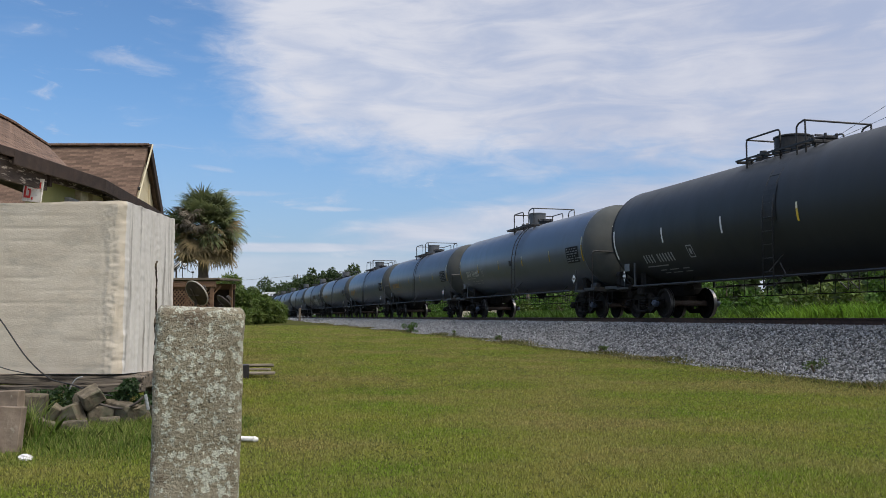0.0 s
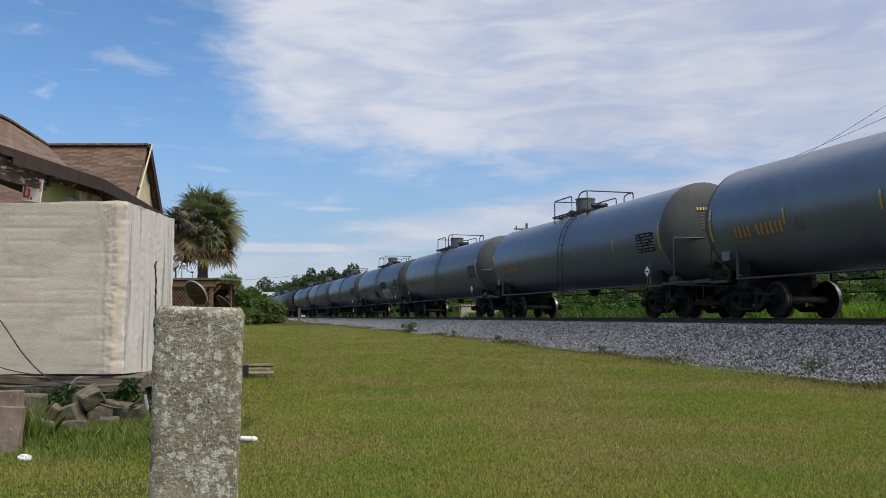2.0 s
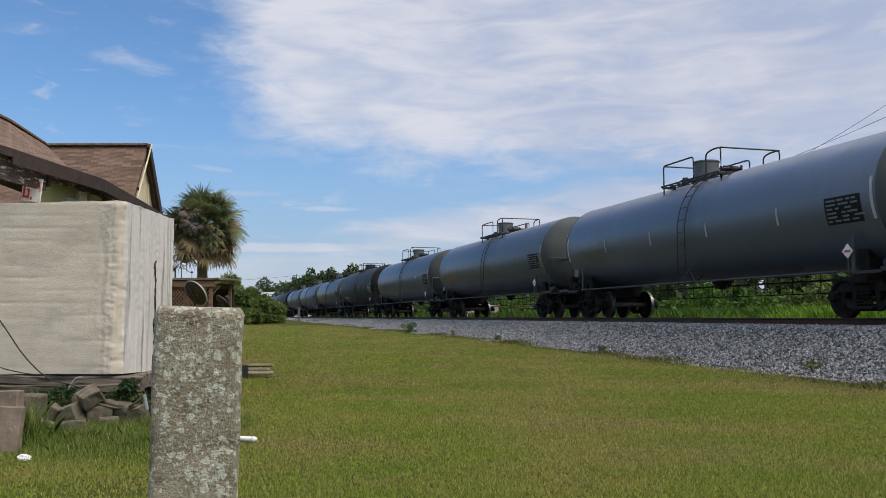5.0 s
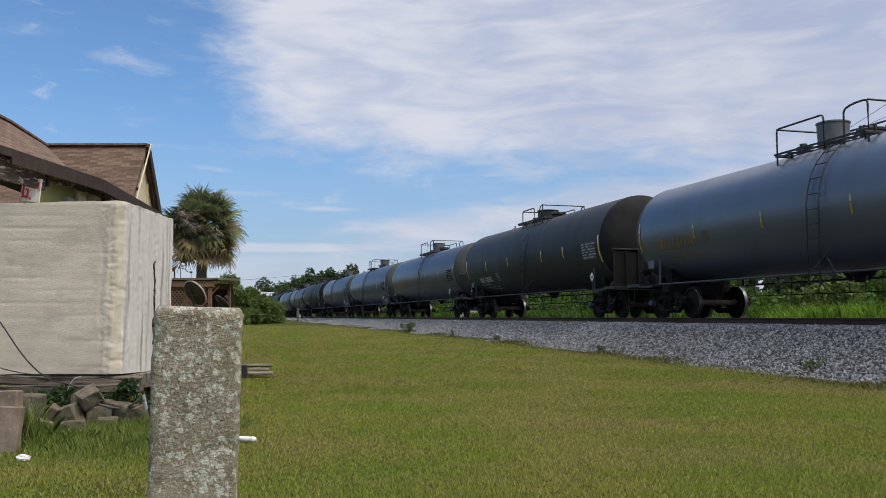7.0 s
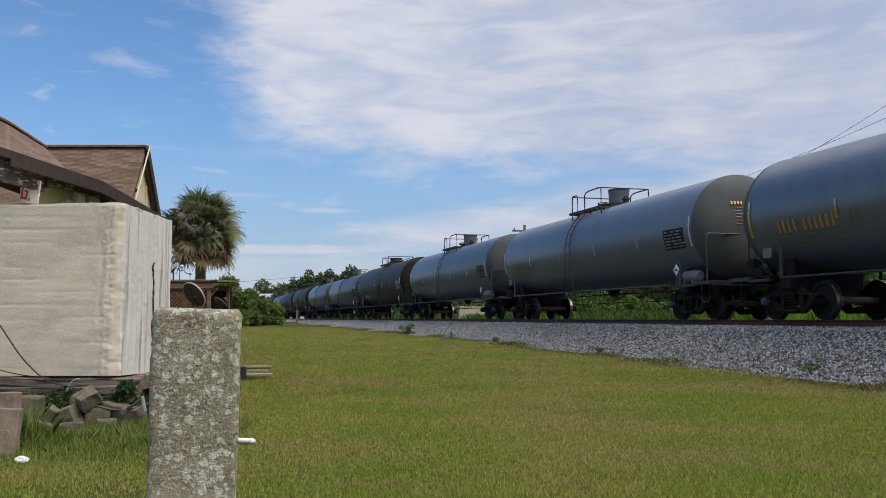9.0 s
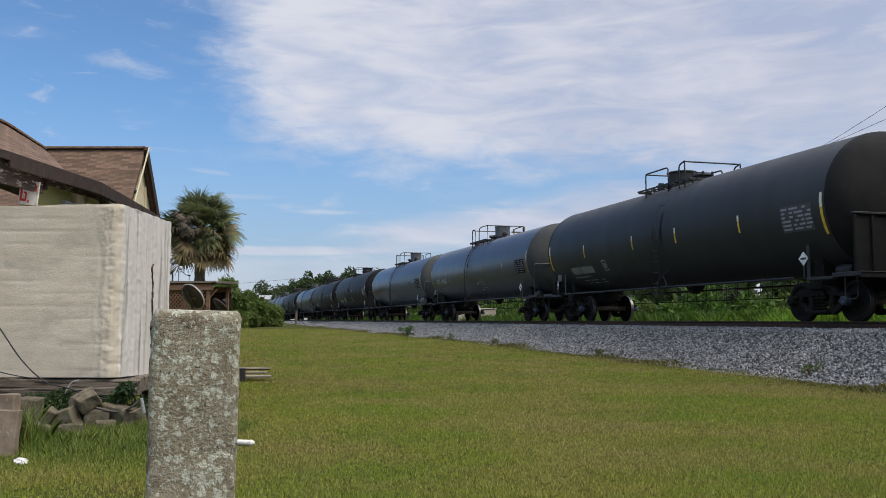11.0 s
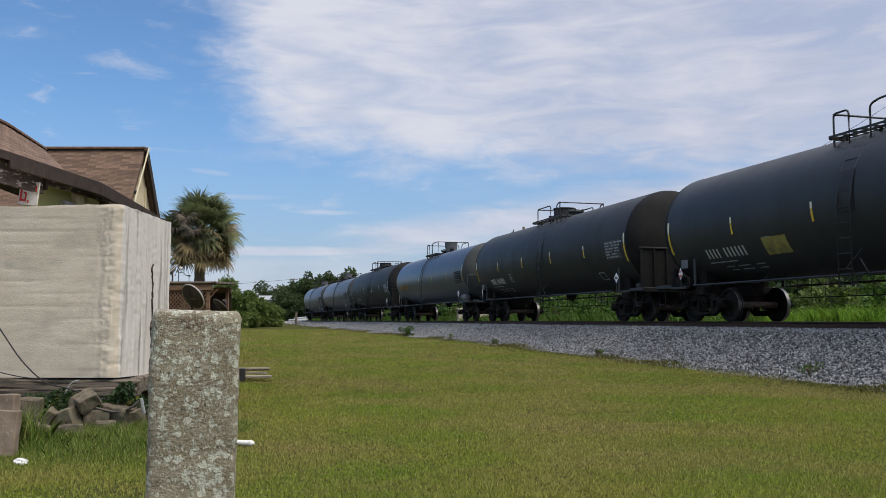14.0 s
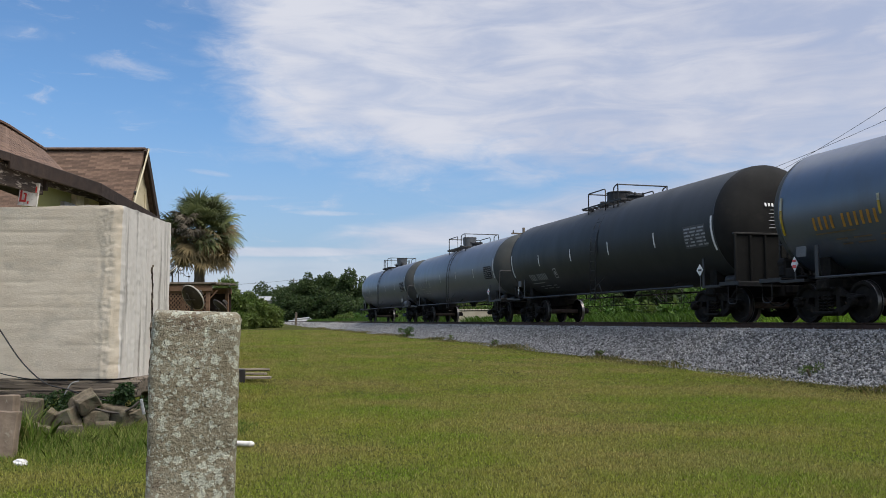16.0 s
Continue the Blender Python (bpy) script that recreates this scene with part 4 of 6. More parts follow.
def add_truck(car, y):
    """Bolster with its side frames, springs and turning wheelsets."""
    truck = part("truck", cached("bolster", make_bolster, M["under"]), parent=car, at=pose(0, y, 0), label="grimy cast-steel four-wheel truck")
    for s in (-1, 1):
        turn = pose(s * 1.0, 0, 0, 0, 0, 0 if s < 0 else 180)
        part("side_frame", cached("side_frame", make_frame, M["under"]), parent=truck, at=turn)
        for k in (-0.16, 0.0, 0.16):
            part("spring", cached("spring", make_spring, M["under"]), parent=truck, at=pose(s * 1.03, k, 0))
        for k in (-0.889, 0.889):
            blue = (int(abs(car.location.y)) + (k > 0)) % 3 == 0
            part("bearing_cap", cached("cap_blue" if blue else "cap", make_cap, M["cap_blue"] if blue else M["under"]), parent=truck, at=pose(s * 1.08, k, 0.457, 0, 0, 0 if s < 0 else 180), smooth=False)
    for k in (-0.889, 0.889):
        part_axle = part("wheelset", cached("wheelset", make_wheelset, M["under"], True), parent=truck, at=pose(0, k, 0.457), label="steel wheelset with polished treads")
        if len(part_axle.data.materials) < 2:
            part_axle.data.materials.append(M["tread"])
            part_axle.data.materials.append(M["axle"])
            for poly in part_axle.data.polygons:
                r = math.hypot(poly.center.y, poly.center.z)
                if r > 0.448 and abs(poly.normal.x) < 0.8:
                    poly.material_index = 1
                elif r < 0.10:
                    poly.material_index = 2
        WHEELSETS.append((part_axle, k))


def make_wheelset(bm):
    make_axle(bm)
    for s in (-1, 1):
        for make in (make_wheel, make_tread):
            b2 = bmesh.new()
            make(b2)
            bmesh.ops.transform(b2, matrix=pose(s * 0.755, 0, 0, 0, 0, 0 if s < 0 else 180), verts=b2.verts)
            me = bpy.data.meshes.new("tmp")
            b2.to_mesh(me)
            b2.free()
            bm.from_mesh(me)
            bpy.data.meshes.remove(me)


def plate(key, ang, w, l, material, lift=0.006):
    key = f"{key}_{ang:.0f}_{w:.2f}_{material.name}"
    if key not in MESH:
        MESH[key] = mesh_of(key, on_tank(0, radians(ang), w, l, lift), material)
    return MESH[key]


def glyphs(y0, ang, h, count, gap_after, material, parent, label, shell):
    """A line of stencilled characters as upright bars, read along the flank."""
    w, y = h * 0.62, y0
    for k in range(count):
        part("stencil_character", plate("char", ang, w * 0.42, h, material), parent=parent, label=label, at=pose(0, y, 0) @ shell)
        y -= w * (1.9 if k + 1 == gap_after else 1.0)


# tank paint, tank's words, tape colour, mark colour; the cars in running order
CARS = (
    ("black", "yellow_front", "dim_white"), ("slate", "yellow", "white"), ("mid_grey", "yellow", "orange"), ("grey", "yellow", "orange"),
    ("mid_grey", "yellow", "worn_orange"), ("mid_grey", "yellow", "faint_orange"), ("grey", "white", "faint_orange"), ("slate", "yellow", "orange"),
    ("grey", "yellow", "worn_orange"), ("black", "yellow", "stencil_white"), ("slate", "yellow", "orange"), ("grey", "white", "faint_orange"),
    ("grey", "white", "faint_orange"), ("black", "yellow", "stencil_white"), ("slate", "yellow", "white"), ("grey", "yellow", "worn_orange"),
    ("black", "yellow", "stencil_white"), ("black", "yellow", "white"), ("grey", "yellow", "orange"), ("black", "white", "dim_white"),
    ("light_grey", "white", "dim_white"), ("light_grey", "white", "dim_white"))
TRAIN = []
SECOND = (11, 12, 14, 15, 16, 18, 21)   # cars with the second pattern of walkway
# where single strips sit elsewhere than on the even spacing
ODD_STRIP = {(9, 2): -2.42, (13, 3): 1.05}


def tank_car(k):
    paint, tape, mark = CARS[k]
    words = {"black": "dull black", "grey": "blue-grey", "light_grey": "pale grey", "slate": "dark slate-grey", "mid_grey": "weathered mid-grey"}[paint]
    marks = {"dim_white": "faded white", "white": "white", "stencil_white": "greyish white", "orange": "orange", "worn_orange": "worn orange", "faint_orange": "faded orange"}[mark]
    start = FIRST + PITCH * k
    car = thing("tank_car", f"{words} railway tank car with {marks} stencilled marks", "tank car", pose(TRACK_X, start, RAIL_TOP), "tank cars of the train")
    black = paint == "black"
    shell, lifted = (GROW, CROWN) if black else (Matrix(), 0.0)
    dark = paint in ("black", "slate", "mid_grey")
    gear = M["gear_black"] if dark else M["gear_dull"]
    g = "b" if dark else "g"
    tank = part("tank", cached("tank_" + paint, make_tank, M[paint], True), parent=car, at=shell, label=f"{words} welded cylindrical tank with grimy rounded heads")
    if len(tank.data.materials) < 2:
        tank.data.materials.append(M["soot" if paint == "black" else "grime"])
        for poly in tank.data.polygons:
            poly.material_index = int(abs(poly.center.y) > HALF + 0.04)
    for s in (-1, 1):
        turn = pose(0, s * 6.85, 0, 0, 0, 0 if s > 0 else 180)
        part("saddle", cached("saddle", make_saddle, M["under"]), parent=car, at=turn)
        part("center_sill", cached("sill", make_sill, M["under"]), parent=car, at=turn)
        part("coupler", cached("coupler", make_coupler, M["under"]), parent=car, at=pose(0, s * 8.1, 0, 0, 0, 0 if s > 0 else 180))
        part("end_platform", cached("platform", make_platform, M["gear_black"]), parent=car, at=pose(0, s * 8.15, 0, 0, 0, 0 if s > 0 else 180))
        if s < 0 and not black:
            part("end_rail", cached("end_rail" + g, make_end_rail, gear, True), parent=car, at=pose(0, -8.15, 0, 0, 0, 180))
        elif s > 0:
            part("end_rail", cached("brake_rail" + g, make_brake_rail, gear, True), parent=car, at=pose(0, 8.15, 0))
        for y in (-7.02, 6.62):
            part("stake", cached("stake" + g, make_stake, gear), parent=car, at=pose(s * 1.43, y, 0))
        part("side_rail", cached("side_rail" + g, make_side_rail, gear, True), parent=car, at=pose(s * 1.49, 0, 0))
        for y in (-4.4, 0.0, 4.4):
            part("hanger", cached("hanger" + g, make_hanger, M["gear_black"]), parent=car, at=pose(s * 1.49, y, 0, 0, 0, 0 if s < 0 else 180))
        part("ladder", cached("ladder", make_ladder, M["gear_black"], True), parent=car, at=pose(0, (0.48 if k in SECOND else -0.85 if k == 1 else -0.50) * (1 if s < 0 else -1), 0, 0, 0, 0 if s < 0 else 180))
        add_truck(car, s * 6.85)
    part("brake_rigging", cached("trough", make_trough, M["under"], True), parent=car, at=pose(0.95, 0, 0))
    part("bottom_outlet", cached("outlet", make_outlet, M["under"], True), parent=car)
    second = k in SECOND
    part("walkway", cached("walkway_b", make_walkway_b, M["gear_black"]) if second else cached("walkway", make_walkway, M["gear_black"]), parent=car, at=pose(0, 0, lifted))
    rail_key, make_rail = ("walk_rail_b", make_walk_rail_b) if second else ("walk_rail_c", make_walk_rail_c) if black else ("walk_rail_d", make_walk_rail_d) if k == 1 else ("walk_rail", make_walk_rail)
    part("guard_rail", cached(rail_key, make_rail, M["gear_black"], True), parent=car)
    part("manway_housing", cached("dome", make_dome, M["gear_black"], True) if paint == "black" else cached("tall_dome", make_tall_dome, M["gear_grey"], True), parent=car, at=pose(0, -0.52 if second else 0.38 if k == 1 else 0.62 if black else 0.72, lifted))
    part("hatch", cached("hatch" + g, make_hatch, M["gear_black"], True), parent=car, at=pose(0, 0.50 if second else -0.55, lifted))
    part("valve", cached("valve" + g, make_valve, M["gear_black"], True), parent=car, at=pose(-0.25, -1.55 if second else 1.50, lifted))
    if second and k not in (14, 16):
        part("air_reservoir", cached("reservoir", make_reservoir, M["gear_grey"], True), parent=car, at=pose(-1.22, -7.35, 1.22))
    else:
        part("brake_cylinder", cached("reservoir_dark", make_reservoir, M["gear_black"], True), parent=car, at=pose(-0.9, -7.6, 1.15) @ Matrix.Diagonal((0.7, 0.6, 0.7, 1)))
    part("brake_wheel", cached("brake", make_brake, M["under"], True), parent=car, at=pose(-0.35, 8.32, 1.62))
    part("brake_gear", cached("brake_gear", make_brake_gear, M["under"], True), parent=car, at=pose(-1.05, 7.75, 0))
    bm = bmesh.new()
    box(bm, (0, 0, 0), (0.012, 0.34, 0.24), 0.003)
    part("badge_plate", bm, M["gear_grey"], car, "small grey badge plate", at=pose(-1.46, 7.1, 1.62))
    # tape on the flank: long at the ends, short between
    for j in range(6):
        y = ODD_STRIP.get((k, j), -7.70 + j * 3.08)
        end = j in (0, 5)
        # yellow_front: rear strips coloured white as they reflect the sky at a glance
        colour = {"yellow_front": "yellow" if j < 3 else "white", "yellow_end": "yellow" if j < 2 else "white"}.get(tape, tape)
        long, mid_arc = (0.90, -0.28 if black else -0.13) if end else (0.42, -0.20)
        for up in (0, 1):
            # the upper third is painted pale for the sky reflected in the tape
            share = 0.34 if up else 0.66
            arc = mid_arc + (long * 0.33 if up else -long * 0.17)
            tone = "pale_tape" if up and colour == "yellow" else colour
            key = f"tape_{end}_{tone}_{up}_{mid_arc}"
            if key not in MESH:
                MESH[key] = mesh_of(key, on_tank(0, arc / R, 0.085 if end else 0.07, long * share), M[tone])
            part("reflective_strip", MESH[key], parent=car, at=pose(0, y, 0) @ shell, label=f"{'pale' if tone == 'pale_tape' else colour} reflective strip")
    # stencilled marks at the trailing end, panel of small print at the leading end
    glyphs(6.05 if black else 6.62, -32 if black else -16, 0.27 if black else 0.30, 10, 4, M[mark], car, f"{marks} stencilled character", shell)
    faint = M["faint_orange" if "orange" in mark else "dim_white"]
    for j, (w, off) in enumerate(((1.25, 0.1), (0.34, 0.0), (0.52, -0.62), (0.34, -1.3), (0.30, -0.1), (0.5, -0.66), (0.36, -1.3))):
        row = 0 if j == 0 else 1 if j < 4 else 2
        part("small_print", plate("print", (-42 if black else -25) - (0, 6.5, 11.5)[row], w, 0.036, faint), parent=car, at=pose(0, (5.45 if black else 5.95) + off, 0) @ shell)
    y0 = 3.35 if black else 4.12
    for dy, da, w, l in ((-0.13, 0, 0.03, 0.36), (0.13, 0, 0.03, 0.36), (0, 6.5, 0.26, 0.03), (0, -6.5, 0.26, 0.03), (0, 0, 0.10, 0.16)):
        part("inspection_mark", plate("inspect", (-29 if black else -15.5) + da, w, l, faint), parent=car, at=pose(0, y0 + dy, 0) @ shell)
    if paint == "black":
        y1 = 0.48 if second else -0.52
        part("ladder_guard", plate("guard", 4, 0.5, 0.85, M["gear_black"], 0.02), parent=car, at=pose(0, y1, 0) @ shell, label="black steel ladder backing")
        end_panel = part("end_panel", cached("end_panel", make_end_panel, M["soot"]), parent=car, label="black steel panel across the end", at=pose(0, -8.44, 0))
        for x in (-1.40, -0.95, -0.5, 0.0, 0.5, 0.95, 1.40):
            part("stiffener", cached("stiffener", make_stiffener, M["soot"]), parent=end_panel, at=pose(x, -0.042, 0))
        part("cap_rail", cached("cap_rail", make_cap_rail, M["gear_black"]), parent=end_panel)
    # board of small print at the leading end
    part("print_board", plate("board", -11, 1.10, 0.60, M["dim_panel" if black else "board_dark"], 0.008), parent=car, at=pose(0, -6.83, 0) @ shell, label="dark board of small print")
    r = random.Random(k)
    for i in range(6):
        y = -6.33
        while y > -7.25:
            w = r.choice((0.12, 0.20, 0.30))
            part("print_line", plate("line", -2.5 - 3.4 * i, w, 0.044, M["print_pale"], 0.012), parent=car, at=pose(0, y - w / 2, 0) @ shell)
            y -= w + r.choice((0.05, 0.08, 0.16))
    bm = bmesh.new()
    box(bm, (0, 0, 0), (0.012, 0.235, 0.235), 0.003, Matrix.Rotation(radians(45), 3, "X"))
    placard = part("placard", bm, M["white"], car, "white diamond placard", at=pose(-1.47, -6.90, 1.43))
    bm = bmesh.new()
    box(bm, (-0.009, 0, 0), (0.008, 0.17, 0.05))
    part("placard_band", bm, M["gear_black"] if k % 2 else M["red"], placard)
    bm = bmesh.new()
    box(bm, (0, 0, 0), (0.02, 0.045, 0.50), 0.004)
    part("placard_post", bm, gear, car, at=pose(-1.455, -6.90, 1.22))
    if black or k in (15, 18):
        bm = bmesh.new()
        box(bm, (0, 0, 0), (0.012, 0.25, 0.25), 0.003, Matrix.Rotation(radians(45), 3, "X"))
        placard = part("placard", bm, M["white"], car, "white and red diamond placard", at=pose(-1.40, 7.42, 1.36, 0, 0, -12))
        for dz, h in ((0.07, 0.05), (-0.06, 0.07)):
            bm = bmesh.new()
            box(bm, (-0.009, 0, dz), (0.008, 0.17, h))
            part("placard_band", bm, M["red" if k in (15, 16, 18) else "gear_black"], placard)
        bm = bmesh.new()
        box(bm, (0, 0, 0), (0.02, 0.04, 0.34), 0.004)
        part("placard_post", bm, gear, car, at=pose(-1.385, 7.42, 1.16))
    # small marks on the leading head
    for j in range(10):
        x0, z0 = (-0.42, 0.40) if black else (-0.60, 0.62)
        x, z, w, h = (x0 + 0.095 * j, z0, 0.045, 0.10) if j < 4 else (x0 + 0.22 - 0.04 * (j % 2), z0 - 0.04 - 0.09 * (j - 3), 0.26 - 0.08 * (j % 2), 0.016)
        bm = bmesh.new()
        box(bm, (0, 0, 0), (w, 0.008, h))
        r = math.hypot(x, z)
        a = math.asin((r / R) ** (1 / 0.72))
        part("head_mark", bm, M["faint_orange" if "orange" in mark and j > 3 else "orange" if "orange" in mark else "dim_white" if j > 3 else "white"], car, at=shell @ pose(x, -HALF - 0.66 * math.cos(a) ** 0.9 - 0.02, MID + z, -22, 0, -16))
    TRAIN.append(car)
    return car


for k in range(len(CARS)):
    tank_car(k)


def ribbon(line, width, lift):
    """A painted stroke on the near flank along (place along the tank, metres round it from level)."""
    bm = bmesh.new()
    pts = [Vector(p) for p in line]
    rows = []
    for i, p in enumerate(pts):
        d = (pts[min(i + 1, len(pts) - 1)] - pts[max(i - 1, 0)]).normalized()
        n = Vector((-d.y, d.x)) * (width / 2 * (0.8 + 0.4 * math.sin(i * 1.7) ** 2))
        rows.append([bm.verts.new((-(R + lift) * math.cos(q.y / R), q.x, MID + (R + lift) * math.sin(q.y / R))) for q in (p - n, p + n)])
    for p, q in zip(rows, rows[1:]):
        bm.faces.new((p[0], p[1], q[1], q[0]))
    bmesh.ops.solidify(bm, geom=bm.faces[:], thickness=-0.003)
    return bm


def blob(line, lift):
    """A filled painted shape on the near flank inside a closed line of (place along the tank, metres round it from level)."""
    bm = bmesh.new()
    cy, cs = sum(p[0] for p in line) / len(line), sum(p[1] for p in line) / len(line)
    at = lambda y, s, e=0.0: (-(R + lift + e) * math.cos(s / R), y, MID + (R + lift + e) * math.sin(s / R))
    rings = [[bm.verts.new(at(cy + (y - cy) * f, cs + (s - cs) * f)) for y, s in line] for f in (1.0, 0.66, 0.33)]
    mid = bm.verts.new(at(cy, cs))
    n = len(line)
    for p, q in zip(rings, rings[1:]):
        for k in range(n):
            bm.faces.new((p[k], p[(k + 1) % n], q[(k + 1) % n], q[k]))
    for k in range(n):
        bm.faces.new((rings[-1][k], rings[-1][(k + 1) % n], mid))
    bmesh.ops.recalc_face_normals(bm, faces=bm.faces)
    bmesh.ops.solidify(bm, geom=bm.faces[:], thickness=0.003)
    return bm


def graffiti(car):
    """Fat bulging letter shapes with dark outlines, and thin tags behind them."""
    for k in range(7):
        y, s = -2.0 - 0.40 * k, -1.00 + 0.05 * math.sin(k * 2.1) + 0.012 * k
        tall, wide = 0.43 + 0.05 * math.sin(k * 1.7), 0.245 + 0.03 * math.sin(k * 2.9)
        edge = []
        for j in range(28):
            t = j * 2 * math.pi / 28
            f = 1 + 0.13 * math.sin(3 * t + 1.7 * k) + 0.08 * math.sin(5 * t + k)
            h = math.copysign(abs(math.sin(t)) ** 0.75, math.sin(t)) * tall * f
            edge.append((y + math.copysign(abs(math.cos(t)) ** 0.75, math.cos(t)) * wide * f - 0.30 * h, s + h))
        lift = 0.010 + 0.004 * (k % 2)
        part("graffiti_letter", blob(edge, lift), M["silver_spray"], car, "fat silver sprayed letter")
        part("graffiti_line", ribbon(edge + edge[:1], 0.035, lift + 0.005), M["gear_black"], car, "dark sprayed outline")
        for turn in range(2):
            bend = [(y + 0.10 * math.sin(z * 7 + k * 2 + 3 * turn) - 0.30 * z + 0.08 * (turn - 0.5), s + z) for z in np.linspace(-0.24 + 0.1 * turn, 0.16 + 0.12 * turn, 7)]
            part("graffiti_line", ribbon(bend, 0.040, lift + 0.006), M["gear_black"], car, "thin dark sprayed line")
    for k in range(3):
        tag = [(-4.50 - 0.60 * j / 14 - 0.06 * k + 0.05 * math.sin(j * 2.0 + k), -0.68 - 0.15 * k + 0.06 * math.sin(j * 1.9 + k)) for j in range(15)]
        part("graffiti_tag", ribbon(tag, 0.034, 0.016), M["silver_spray"], car, "thin white sprayed tag")
    tag = [(-5.38 - 0.055 * j + 0.07 * math.sin(j * 1.1), -0.92 + 0.11 * math.cos(j * 1.1)) for j in range(17)] + [(-6.36, -1.02), (-6.22, -0.71), (-6.55, -0.96), (-6.45, -0.66), (-6.70, -0.88)]
    part("graffiti_tag", ribbon(tag, 0.034, 0.016), M["silver_spray"], car, "thin white sprayed tag")
    part("painted_patch", on_tank(-2.67, radians(-8.3), 1.92, 0.46, 0.008), M["gear_black"], car, "dark painted-over patch")
    part("painted_patch", on_tank(0.5, radians(-34), 1.15, 0.66, 0.008), M["gear_black"], car, "dark painted-over patch")
    for k in range(5):
        line = [(0.15 + 0.18 * math.sin(k * 2.3) - 0.05 * j, -0.72 - 0.09 * k + 0.02 * math.sin(j * 2 + k)) for j in range(6)]
        part("graffiti_tag", ribbon(line, 0.026, 0.016), M["dim_white"], car, "thin faded sprayed streak")


graffiti(TRAIN[5])
part("painted_patch", on_tank(3.1, radians(-31), 0.92, 0.46, 0.010), M["old_yellow"], TRAIN[16], "dull yellow painted panel", at=GROW)
part("painted_patch", on_tank(-0.73, radians(-30), 0.34, 0.52, 0.010), M["old_yellow"], TRAIN[16], "dull yellow painted panel", at=GROW)
part("painted_patch", on_tank(-0.03, radians(-8), 0.26, 0.24, 0.010), M["gear_black"], TRAIN[1], "small dark painted square")
for y, s in ((-0.42, -0.80), (-0.66, -1.18)):
    head = [(y, s), (y - 0.24, s + 0.05), (y - 0.24, s - 0.06)]
    part("painted_arrow", blob(head, 0.010), M["white"], TRAIN[14], "white painted arrow head")
    for j in range(3):
        part("small_print", on_tank(y - 0.70 - 0.1 * j, (s + 0.09 - 0.09 * j) / R, 0.62 - 0.12 * j, 0.035), M["dim_white"], TRAIN[14])
for j in range(4):
    scrawl = [(-0.55 - 0.075 * i - 0.10 * j, -1.15 - 0.04 * j + 0.15 * math.sin(i * 1.7 + j)) for i in range(9)]
    part("graffiti_tag", ribbon(scrawl, 0.03, 0.012), M["red_spray"], TRAIN[15], "thin dark red sprayed scrawl")
for dy, ds, w, l in ((-0.2, 0, 0.03, 0.30), (0.2, 0, 0.03, 0.30), (0, 0.15, 0.42, 0.03), (0, -0.15, 0.42, 0.03)):
    part("painted_frame", on_tank(-5.38 + dy, (-1.16 + ds) / R, w, l), M["dim_white"], TRAIN[17], at=GROW)

# ---- the place beside the lawn ----


def weathered_post():
    """Square concrete post with worn arrises and a rough face."""
    bm = bmesh.new()
    half, cr = 0.0915, 0.016
    loop = []
    for q in range(4):
        c, d = ((1, 1), (-1, 1), (-1, -1), (1, -1))[q], q * 90
        for k in range(4):
            a = radians(d + 90 * k / 3)
            loop.append((c[0] * (half - cr) + cr * math.cos(a), c[1] * (half - cr) + cr * math.sin(a)))
        nx = ((-1, 1), (-1, -1), (1, -1), (1, 1))[q]
        p0, p1 = loop[-1], (nx[0] * (half - cr) + (cr * math.cos(radians(d + 90))), nx[1] * (half - cr) + cr * math.sin(radians(d + 90)))
        loop += [(p0[0] + (p1[0] - p0[0]) * k / 13, p0[1] + (p1[1] - p0[1]) * k / 13) for k in range(1, 13)]
    zs = [-0.06 + 1.262 * k / 110 for k in range(111)] + [1.212, 1.219]
    rows = []
    for j, z in enumerate(zs):
        shrink = 1.0 if j < 111 else (0.965 if j == 111 else 0.89)
        row = []
        for x, y in loop:
            p = Vector((x, y, z))
            n = noise.noise(p * 8) * 0.0045 + noise.noise(p * 30) * 0.003 + noise.noise(p * 75) * 0.0018
            corner = max(0, abs(x) + abs(y) - 0.150) / 0.03
            chip = min(0, noise.noise(p * 17 + Vector((3, 1, 7))) + 0.18) * 0.022 * corner
            r = math.hypot(x, y)
            f = shrink + (n + chip) / r
            row.append(bm.verts.new((x * f, y * f, z + (n * 1.5 if j > 106 else 0))))
        rows.append(row)
    m = len(loop)
    for r, q in zip(rows, rows[1:]):
        for k in range(m):
            bm.faces.new((r[k], r[(k + 1) % m], q[(k + 1) % m], q[k]))
    top = bm.verts.new((0, 0, 1.222))
    for k in range(m):
        bm.faces.new((rows[-1][k], rows[-1][(k + 1) % m], top))
    me = mesh_of("concrete_post", bm, M["concrete"])
    me.shade_smooth()
    ob = part("concrete_post", me, at=Matrix.Translation((-0.018, 2.02, 0)) @ pose(0, 0, 0, 0, 0.9, 0))
    tagged(ob, "weathered square concrete post spotted with pale lichen", "post")


